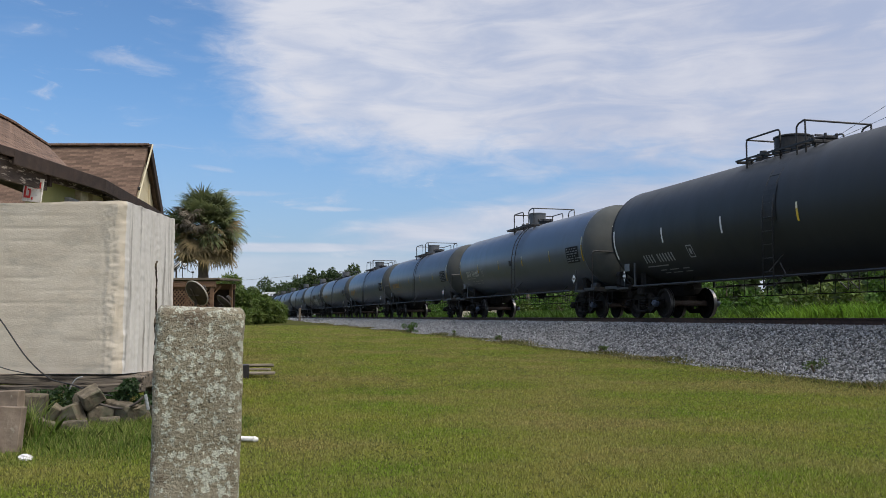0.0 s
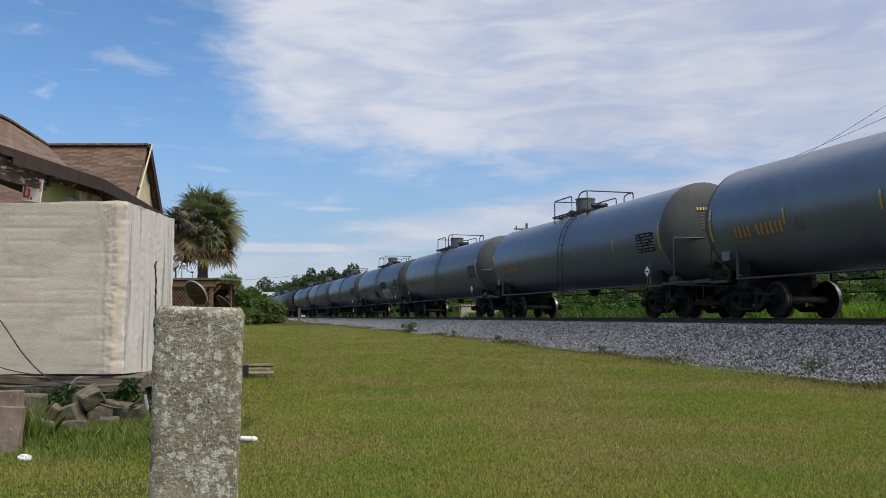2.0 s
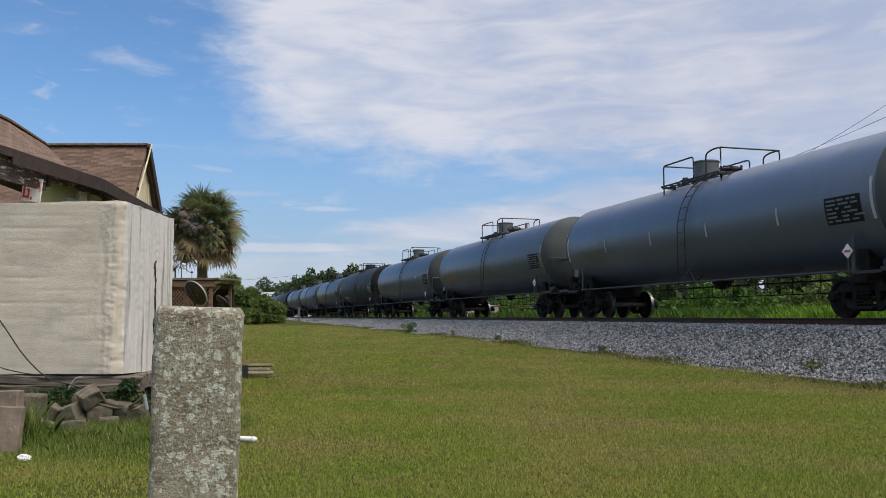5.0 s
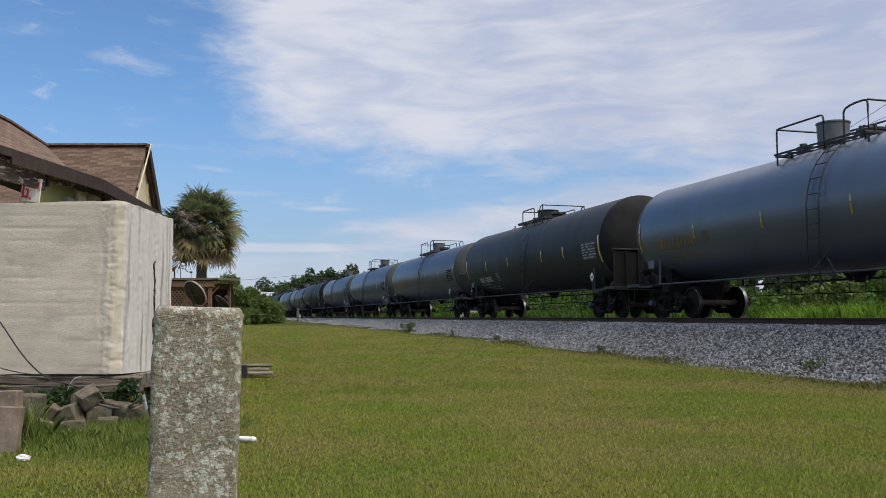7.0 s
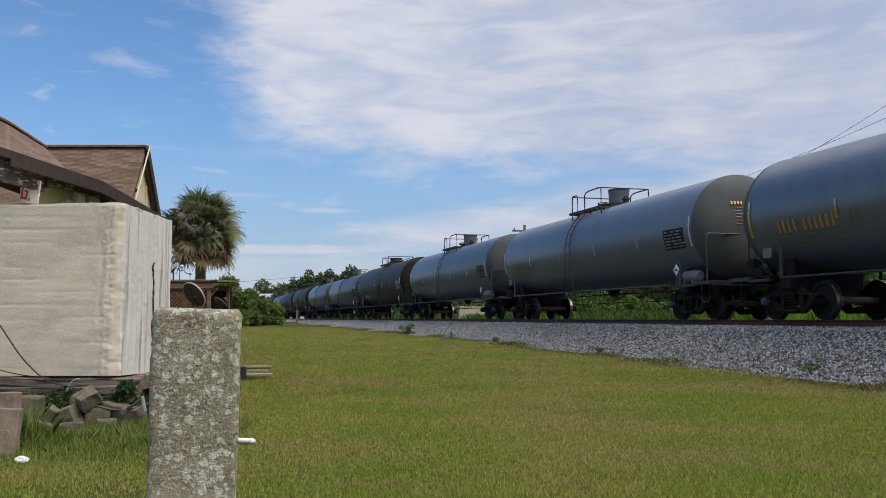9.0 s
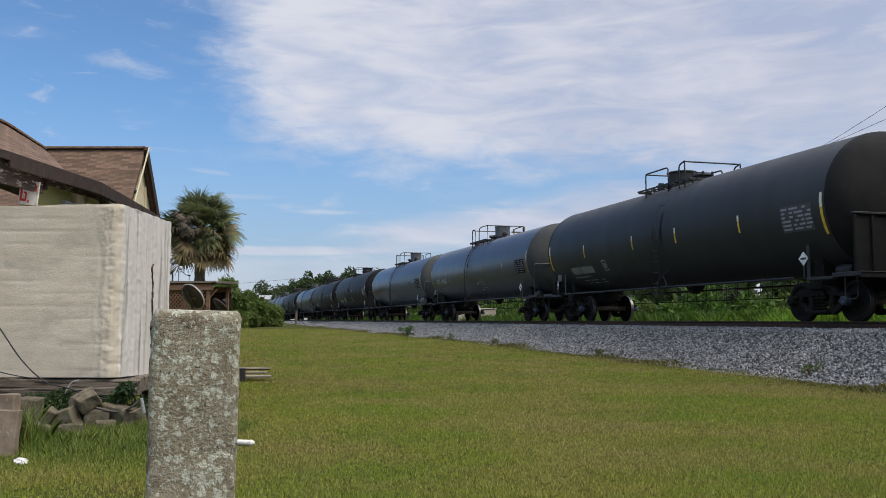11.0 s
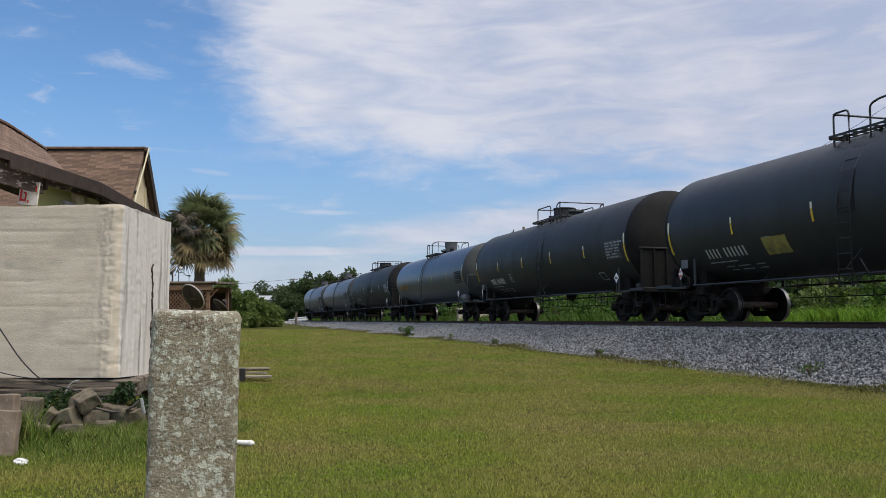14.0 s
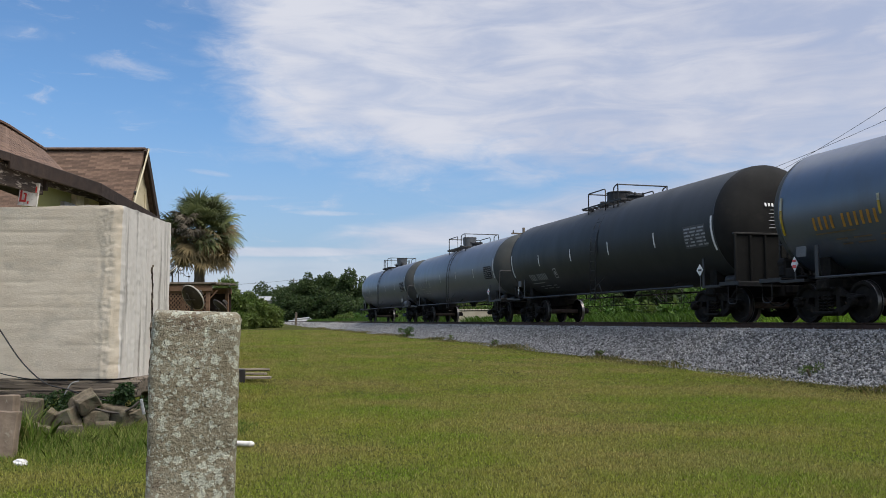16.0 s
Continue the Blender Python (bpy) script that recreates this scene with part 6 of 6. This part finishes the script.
        solid("loose_plank", bm, M["grey_plank"], "grey weathered plank in a low stack", "plank", at=facing(-3.76 - 0.07 * k, 16.75 + 0.42 * k, z) @ pose(0, 0, 0, -4 * k, 0, rz), group="stacked planks")
    bm = bmesh.new()
    lathe(bm, [(0.0, 0.0), (0.0, 0.14), (0.1, 0.15), (0.29, 0.15), (0.30, 0.13), (0.30, 0.0)], 20, "z")
    solid("black_tub", bm, M["gear_black"], "black plastic tub beside the plank stack", "tub", at=facing(-3.86, 16.6, 0), smooth=True)
    # ivy in the shade under the bearers
    n = 8500
    blobs = [(-4.5, 9.75, 0.18, 0.2), (-4.25, 9.8, 0.22, 0.2), (-4.75, 9.7, 0.15, 0.2), (-4.0, 9.95, 0.2, 0.18), (-3.55, 9.82, 0.38, 0.10), (-3.5, 9.8, 0.44, 0.07), (-5.0, 9.7, 0.15, 0.2), (-4.1, 9.62, 0.12, 0.16), (-3.7, 9.85, 0.22, 0.14), (-3.35, 9.9, 0.2, 0.14)]
    v = leaf_cloud(n, blobs, 0.045, 0.4)
    ob = tagged(new("ivy", soup("ivy", v, M["ivy"])), "dark green ivy under the shed timbers", "ivy", kind="stuff")
    ob.matrix_basis = facing(0, 0, 0)
    # strappy tuft beside the slabs
    n = 170
    pts = np.array([spot(a, b) for a, b in zip(-3.98 + 0.09 * rng.standard_normal(n), 8.45 + 0.08 * rng.standard_normal(n))])
    blades(n, pts[:, 0], pts[:, 1], np.zeros(n), 0.22 + 0.24 * rng.random(n), 0.006 + 0.006 * rng.random(n), 0.3 + 0.6 * rng.random(n), "strappy_tuft", M["tall"], "clump of long strappy leaves by the slabs", "weeds")


def palm():
    base = spot(-11.12, 40.0)
    tree = thing("palm_tree", "cabbage palm with green fans over a skirt of dry fronds", "palm tree", at=Matrix.Translation((base.x, base.y, float(ground_z(base.x, base.y)))))
    bm = bmesh.new()
    r = random.Random(2)
    lathe(bm, [(-0.1, 0.0), (-0.1, 0.30), (0.4, 0.26)] + [(0.4 + 0.18 * k, (0.24 if k % 2 else 0.225)) for k in range(1, 24)] + [(4.6, 0.30), (5.1, 0.26), (5.3, 0.0)], 18, "z")
    part("trunk", bm, M["bark"], tree, "rough grey-brown trunk", smooth=True)

    def fan(count, radius, droop, seed):
        """Long stalk and a fan of narrow segments whose tips hang."""
        rr = random.Random(seed)
        bm = bmesh.new()
        tube(bm, [(0, 0, 0), (0.38, 0, 0.06), (0.74, 0, 0.02)], 0.014, 5)
        for k in range(count):
            a = radians(-125 + 250 * k / (count - 1)) + rr.uniform(-0.06, 0.06)
            l = radius * (1 - 0.22 * abs(a) / 2) * rr.uniform(0.72, 1.12)
            w = rr.uniform(0.014, 0.021)
            hang = droop * rr.uniform(0.5, 1.5)
            twist = rr.uniform(-0.09, 0.09)
            p, vs = Vector((0.74, 0, 0.02)), []
            for j in range(6):
                s = j / 5
                pitch = 0.18 - hang * max(0, s - 0.25) * 1.9
                way = Vector((math.cos(a + twist * s) * math.cos(pitch), math.sin(a + twist * s) * math.cos(pitch), math.sin(pitch)))
                side = Vector((-math.sin(a), math.cos(a), 0)) * (0.008, w, w, w * 0.75, w * 0.45, 0.002)[j]
                vs.append((bm.verts.new(p - side), bm.verts.new(p + side + Vector((0, 0, 0.010)))))
                p = p + way * l / 5
            for e, f in zip(vs, vs[1:]):
                bm.faces.new((e[0], e[1], f[1], f[0]))
        return bm
    greens = [mesh_of("frond", fan(38, 0.62, d, s), M["frond"]) for d, s in ((0.6, 1), (1.0, 2), (1.5, 3), (0.8, 6))]
    dry = [mesh_of("frond", fan(32, 0.60, d, s), M["frond_dry"]) for d, s in ((0.9, 4), (1.4, 5), (1.2, 7))]
    grey = [mesh_of("frond", fan(32, 0.60, d, s), M["frond_grey"]) for d, s in ((1.8, 8), (2.2, 9))]
    n = 150
    for k in range(n):
        t = k / (n - 1)
        el = 70 - 116 * t ** 0.85
        az = (k * 137.5 + r.uniform(-14, 14)) % 360
        faded = 205 < az < 262 and 0.30 < t < 0.62
        dead = t > 0.80 or (t > 0.45 and r.random() < 0.3)
        me = r.choice(grey if faded else dry if dead else greens)
        sc = r.uniform(1.20, 1.66) * (0.86 + 0.2 * min(1, t * 2.5))
        part("frond", me, parent=tree, label="dead grey frond" if faded else "dry brown frond" if dead else "", at=Matrix.Translation((0.05 * math.cos(az), 0, 5.35 - 0.85 * t)) @ pose(0, 0, 0, 0, 0, az) @ pose(0, 0, 0, r.uniform(-50, 50), -el, 0) @ Matrix.Diagonal((sc, sc, sc, 1)))


def leafy(name, label, category, at, blobs, n, size, material, group="", trunk=None, droop=0.3, key=None, slim=0.3):
    tree = thing(name, label, category, at=at, group=group)
    if trunk:
        bm = bmesh.new()
        top = trunk
        tube(bm, [(0, 0, -0.2), (0.05, 0, top * 0.3), (0.0, 0.08, top * 0.6)], 0.22 * top / 5, 9)
        for x, y, z, rr in blobs[:6]:
            tube(bm, [(0, 0.04, top * 0.45), (x * 0.4, y * 0.4, (top * 0.5 + z) / 2), (x, y, z)], 0.07 * top / 5, 6)
        part("trunk", bm, M["bark"], tree)
    else:
        bm = bmesh.new()
        for x, y, z, rr in blobs[:5]:
            tube(bm, [(x * 0.2, y * 0.2, -0.05), (x * 0.6, y * 0.6, z * 0.5), (x, y, z)], 0.03, 5)
        part("stem", bm, M["bark"], tree)
    if key and key in MESH:
        me = MESH[key]
    else:
        me = soup("crown", leaf_cloud(n, blobs, size, droop, slim=slim), material)
        if key:
            MESH[key] = me
    part("crown", me, parent=tree)
    return tree


def crown_blobs(seed, w, h, low, count):
    r = random.Random(seed)
    out = []
    for k in range(count):
        a = r.uniform(0, 6.283)
        d = w * r.random() ** 0.6
        z = low + (h - low) * r.random() * (1 - 0.45 * (d / w) ** 2)
        out.append((d * math.cos(a), d * math.sin(a), z, r.uniform(0.16, 0.34) * w))
    return out


def greenery():
    r = random.Random(11)
    # dense bushes closing the end of the lawn
    for k, (px, b, h, w) in enumerate(((-22.2, 84, 3.9, 2.3), (-20.4, 88, 4.1, 2.4), (-18.9, 82, 3.2, 1.9), (-17.7, 86, 3.3, 1.9), (-16.6, 84, 2.5, 1.5), (-15.8, 87, 1.9, 1.2), (-23.8, 86, 3.6, 2.3), (-19.6, 80, 2.4, 1.6), (-17.2, 80, 1.8, 1.3))):
        p = spot(px - 1.3, b)
        leafy("bush", "dense yellow-green shrub at the end of the lawn", "bush", Matrix.Translation((p.x, p.y, float(ground_z(p.x, p.y)) - 0.05)),
              crown_blobs(20 + k, w, h + 0.25, 0.35, 22), 8200, 0.44, M["bush"], "bushes at the lawn's end", droop=1.0, slim=0.13)
    # woods beyond the bend of the track
    for k, (a, b, h, w) in enumerate(((-36.5, 205, 8.2, 4.2), (-33.0, 200, 9.6, 4.4), (-29.8, 196, 11.4, 4.6), (-26.5, 196, 12.0, 4.8), (-23.2, 194, 11.6, 4.6), (-20.0, 192, 10.9, 4.6), (-16.8, 190, 10.2, 4.4),
                                     (-13.5, 190, 9.4, 4.2), (-9.5, 188, 8.6, 4.2), (-5.5, 186, 7.6, 4.0), (-31.5, 188, 6.2, 3.6), (-27.8, 186, 5.6, 3.4), (-24.4, 184, 5.8, 3.4), (-20.6, 182, 5.2, 3.2), (-17.4, 178, 4.6, 3.0), (-34.6, 198, 5.4, 3.4))):
        p = spot(a, b)
        leafy("tree", "dark broad-leaved tree in the woods beyond the track", "tree", Matrix.Translation((p.x, p.y, 0.85)) @ pose(0, 0, 0, 0, 0, k * 67),
              crown_blobs(50 + k, w, h, 1.0, 40), 12500, 0.46, M["leaf"], "woods beyond the track", trunk=h * 0.8)
    for k, (a, b, h, w) in enumerate(((-62, 300, 12.2, 6.0), (-56.5, 296, 11.0, 5.6), (-52, 290, 11.6, 5.0), (-69, 305, 11.2, 6.0), (-47, 285, 10.4, 4.6), (-76, 305, 10.5, 6.0), (-43, 270, 9.0, 4.4))):
        p = spot(a, b)
        leafy("tree", "hazy broad-leaved tree on the skyline", "tree", Matrix.Translation((p.x, p.y, 0.85)) @ pose(0, 0, 0, 0, 0, k * 67),
              crown_blobs(80 + k, w, h, 1.5, 30), 4200, 0.68, M["leaf"], "skyline trees", trunk=h * 0.8)
    # weedy shrubs on the verge behind the train
    for k in range(58):
        y = 6 + 2.5 * k + r.uniform(-1.0, 1.0)
        x = (23.5 if k % 2 else 28.0) + r.uniform(-1.5, 2.0)
        h = (r.uniform(1.2, 1.9) if k % 2 else r.uniform(2.0, 3.0)) + 0.2 * math.sin(k * 1.7)
        leafy("shrub", "leafy green shrub on the far verge", "shrub", Matrix.Translation((x, y, float(ground_z(x, y)) - 0.05)),
              crown_blobs(110 + k, max(h * 0.85, 1.3), h, 0.15, 12), 1900, 0.215, M["weed"] if k % 3 else M["bush"], "shrubs on the far verge", droop=0.4)
    y = rng.uniform(2, 175, 380)
    x = rng.uniform(29.5, 35, 380)
    blobs = np.stack([x, y, 1.0 + rng.random(380) * 3.4, 0.8 + 0.6 * rng.random(380)], 1)
    tagged(new("verge_thicket", soup("verge_thicket", leaf_cloud(80000, blobs, 0.52, 0.4), M["leaf"])), "dark green thicket closing the far verge", "thicket", kind="stuff")
    # one rounded weed and some sprigs growing from the ballast foot
    for k, (x, y, h) in enumerate(((11.15, 47.0, 0.66), (11.5, 33.2, 0.22), (11.6, 24.0, 0.20), (11.75, 14.8, 0.36), (11.3, 39.0, 0.28))):
        leafy("weed_clump", "bushy weed growing at the ballast's foot", "weed", Matrix.Translation((x, y, float(ground_z(x, y)))),
              crown_blobs(160 + k, h * 0.62, h, 0.05, 12), 6000 if k == 0 else 420, 0.036 if k == 0 else 0.05, M["bush" if k else "weed"], "weeds at the ballast", droop=-0.4, slim=0.14)


def pavilion():
    A, B = -8.0, 26.0
    shed = thing("garden_pavilion", "low wooden shelter with lattice sides and flat roof", "shelter", at=facing(A, B))
    for k in range(4):
        bm = bmesh.new()
        box(bm, (0.0, -1.0 + 0.62 * k, 2.27 + 0.02 * k), (3.2, 0.58, 0.06), 0.008)
        part("roof_board", bm, M["timber"], shed)
    for y in (-1.2, 1.1):
        bm = bmesh.new()
        box(bm, (0.0, y, 2.13), (2.95, 0.08, 0.17), 0.008)
        part("beam", bm, M["planks"], shed)
    for x in (-1.3, 0.0, 1.35):
        for y in (-1.15, 1.05):
            bm = bmesh.new()
            box(bm, (x, y, 1.1), (0.10, 0.10, 2.2), 0.008)
            part("post", bm, M["planks"], shed)
    for k in range(26):
        for s in (-1, 1):
            x = -1.25 + k * 0.1
            bm = bmesh.new()
            box(bm, (x, -1.16 + 0.012 * s, 1.66), (0.030, 0.010, 1.1), 0, Matrix.Rotation(radians(40 * s), 3, "Y"))
            part("lattice_slat", bm, M["planks"], shed)
    for z in (1.24, 2.04):
        bm = bmesh.new()
        box(bm, (0, -1.16, z), (2.7, 0.05, 0.07), 0.006)
        part("lattice_rail", bm, M["planks"], shed)
    bm = bmesh.new()
    box(bm, (0, 1.14, 1.2), (2.9, 0.03, 1.9), 0.004)
    part("back_wall", bm, M["fascia"], shed)
    bm = bmesh.new()
    box(bm, (0, -1.18, 0.58), (2.7, 0.03, 1.15), 0.004)
    part("skirt_panel", bm, M["planks"], shed)


def dish(a, b, z, radius, rx, ry, rz, label):
    ob = thing("satellite_dish", label, "satellite dish", at=facing(a, b, float(0)))
    bm = bmesh.new()
    rings = [(radius * 0.24 * (s ** 2), radius * s) for s in (0, 0.25, 0.5, 0.75, 1.0)]
    lathe(bm, rings + [(r0 - 0.012, q) for r0, q in rings[::-1]], 32, "z")
    bowl = part("reflector", bm, M["dish"], ob, at=Matrix.Translation((0, 0, z)) @ Vector((rx, ry, rz)).to_track_quat("Z", "Y").to_matrix().to_4x4(), smooth=True)
    bm = bmesh.new()
    tube(bm, [(radius * math.cos(t), radius * math.sin(t), radius * 0.24) for t in (k * 2 * math.pi / 32 for k in range(33))], 0.016, 6)
    part("rim", bm, M["rim" if radius > 0.25 else "dish"], bowl)
    bm = bmesh.new()
    tube(bm, [(0, -radius * 0.95, radius * 0.2), (0, -radius * 0.6, radius * 0.7), (0, -radius * 0.1, radius * 0.95)], 0.014, 6)
    box(bm, (0, -radius * 0.05, radius * 0.98), (0.07, 0.12, 0.07), 0.01)
    part("feed_arm", bm, M["dish"], bowl)
    bm = bmesh.new()
    w = radius * 0.55
    for p, q in (((-w, -w, 0.03), (w, -w, 0.03)), ((w, -w, 0.03), (w, w, 0.03)), ((w, w, 0.03), (-w, w, 0.03)), ((-w, w, 0.03), (-w, -w, 0.03)), ((-w, 0, -0.03), (w, 0, -0.03)), ((0, -w, -0.03), (0, w, -0.03))):
        rod(bm, p, q, 0.013, 6)
    part("back_frame", bm, M["dish"], bowl)
    bm = bmesh.new()
    tube(bm, [(0, 0.1, -0.05), (0, 0.1, z - 0.12), (0, 0.02, z)], 0.03, 8)
    part("mast", bm, M["dish"], ob)


def lines():
    """Utility poles and their wires."""
    def pole(x, y, z, top):
        p = thing("utility_pole", "wooden utility pole with a short cross arm", "utility pole", at=pose(x, y, z), group="utility poles")
        bm = bmesh.new()
        rod(bm, (0, 0, -0.3), (0, 0, top), 0.15, 12, 0.10)
        part("shaft", bm, M["pole"], p)
        bm = bmesh.new()
        box(bm, (0, 0.12, top - 0.45), (1.9, 0.10, 0.12), 0.01)
        part("cross_arm", bm, M["pole"], p)
        for x2 in (-0.8, 0.0, 0.8):
            bm = bmesh.new()
            lathe(bm, [(0, 0.0), (0, 0.05), (0.06, 0.06), (0.10, 0.04), (0.16, 0.05), (0.2, 0.0)], 10, "z")
            part("insulator", bm, M["dish"], p, at=pose(x2, 0.12, top - 0.39))
    pole(24.0, 62.5, 0.85, 7.5)
    q = spot(-36.5, 215)
    pole(q.x, q.y, 0.8, 10.9)
    q2 = spot(-60, 170)
    pole(q2.x, q2.y, 0.8, 7.2)

    def wire(p, q, sag, r):
        p, q = Vector(p), Vector(q)
        bm = bmesh.new()
        tube(bm, [p.lerp(q, k / 24) - Vector((0, 0, 4 * sag * (k / 24) * (1 - k / 24))) for k in range(25)], r, 5)
        solid("overhead_wire", bm, M["wire"], "thin dark overhead wire", "wire", group="overhead wires")
    wire((24.7, 62.5, 7.9), spot(21, 24, 13.5), 3.45, 0.009)
    wire((23.3, 62.5, 7.9), spot(20, 24, 10.5), 1.65, 0.009)
    wire((q.x, q.y, 11.35), (q2.x, q2.y, 7.6), 0.4, 0.03)


def trackside():
    # stub post, markers, a heap of old pipes and a pale wall along the track
    q = spot(-17.0, 102)
    bm = bmesh.new()
    box(bm, (0, 0, 0.75), (0.26, 0.26, 1.6), 0.03)
    solid("stub_post", bm, M["timber"], "short brown timber post beside the ballast", "post", at=pose(q.x, q.y, float(ground_z(q.x, q.y)) - 0.05))
    for a, b in ((-15.6, 140), (-15.0, 141)):
        q = spot(a, b)
        bm = bmesh.new()
        rod(bm, (0, 0, 0), (0, 0, 1.5), 0.09, 10)
        solid("marker_post", bm, M["dim_white"], "pale marker post beyond the track", "post", at=pose(q.x, q.y, 0.85), group="marker posts")
    for k in range(7):
        q = spot(-26.6 + 0.5 * k, 158 + 1.2 * (k % 3))
        bm = bmesh.new()
        rod(bm, (-2.2, 0, 0), (2.2, 0, 0.1), 0.14, 10)
        solid("stacked_pipe", bm, M["dim_white"], "pale pipe in a heap beside the track", "pipe", at=pose(q.x, q.y, 0.98 + 0.22 * (k % 4), 0, 3 * (k % 3) - 2, 20 + 11 * k), group="heap of pipes")
    q = spot(2.6, 66)
    bm = bmesh.new()
    box(bm, (0, 0, 0.55), (3.6, 0.25, 1.25), 0.03)
    box(bm, (0, 0, 1.22), (3.7, 0.34, 0.1), 0.02)
    solid("low_wall", bm, M["wall_far"], "low pale rendered wall beyond the track", "wall", at=pose(q.x, q.y, 0.82, 0, 0, 20))
    q = spot(-40.5, 205)
    b = thing("far_shed", "small white shed among far trees", "shed", at=pose(q.x, q.y, 0.8, 0, 0, -10))
    bm = bmesh.new()
    box(bm, (0, 0, 2.6), (4.2, 4, 5.2), 0.05)
    part("wall", bm, M["wall_far"], b)
    bm = bmesh.new()
    slab(bm, [(-2.4, -2.3, 5.2), (2.4, -2.3, 5.2), (2.4, 0, 6.2), (-2.4, 0, 6.2)], 0.12)
    slab(bm, [(-2.4, 0, 6.2), (2.4, 0, 6.2), (2.4, 2.3, 5.2), (-2.4, 2.3, 5.2)], 0.12)
    part("roof", bm, M["dim_white"], b)


coated_box()
house()
palm()
greenery()
pavilion()
dish(-5.03, 17.5, 1.64, 0.275, 0.48, 0.70, 0.52, "grey satellite dish with pale rim on a mast")
dish(-5.10, 20.0, 1.50, 0.20, 0.55, 0.45, 0.70, "small dark satellite dish on a mast")
dish(-9.3, 30.0, 2.85, 0.3, -0.6, -0.3, 0.7, "dark satellite dish above the shelter roof")
bm = bmesh.new()
tube(bm, [(0, 0, -0.02), (0, 0, 0.32), (0.04, 0, 0.35)], 0.012, 6)
mast = thing("yard_lamp", "small white globe lamp on a thin mast", "lamp", at=facing(-7.82, 25.9, 2.36))
part("mast", bm, M["gear_black"], mast)
bm = bmesh.new()
bmesh.ops.create_icosphere(bm, subdivisions=2, radius=0.045)
part("globe", bm, M["plastic"], mast, "white globe", at=pose(0.05, 0, 0.39), smooth=True)
bm = bmesh.new()
tube(bm, curved([(0.0, 0, 0.26), (0.12, 0, 0.27), (0.22, 0, 0.16), (0.31, 0, 0.17), (0.31, 0, 0.0)]), 0.010, 6)
box(bm, (0.31, 0, 0.16), (0.07, 0.07, 0.05), 0.01)
part("bracket", bm, M["gear_black"], mast)
lines()
trackside()
rubble()
weathered_post()


# metres that the train has run ahead of an even speed, by the second
RUN = ((0, 0.11), (0.5, 0.11), (1, -0.05), (1.5, -0.10), (2, -0.02), (2.5, -0.12), (3, -0.12), (3.5, -0.16), (3.7, 0.33), (4, 0.34), (4.5, 0.2), (5.5, 0.12), (6.5, 0.08), (7, 0.02), (7.5, 0.10), (8, -0.58),
       (8.5, -0.04), (9, 0.04), (10.2, 0.0), (11.5, -0.11), (12, -0.06), (12.5, -0.10), (13, 0.29), (13.5, 0.17), (14, 0.25), (14.5, 0.28), (15, 0.30), (15.5, -0.44), (16, -0.46))


def motions():
    """The train runs past at a nearly steady speed; its wheels roll on the rail."""
    for car in TRAIN:
        y = car.location.y
        walk(car, [(t, pose(TRACK_X, y - SPEED * t - d, RAIL_TOP)) for t, d in RUN])
    step = math.degrees(SPEED / FPS / 0.457)
    for wheels, k in WHEELSETS:
        walk(wheels, [(f / FPS, pose(0, k, 0.457) @ Matrix.Rotation(radians(step * f), 4, "X")) for f in range(16 * FPS + 1)])


motions()
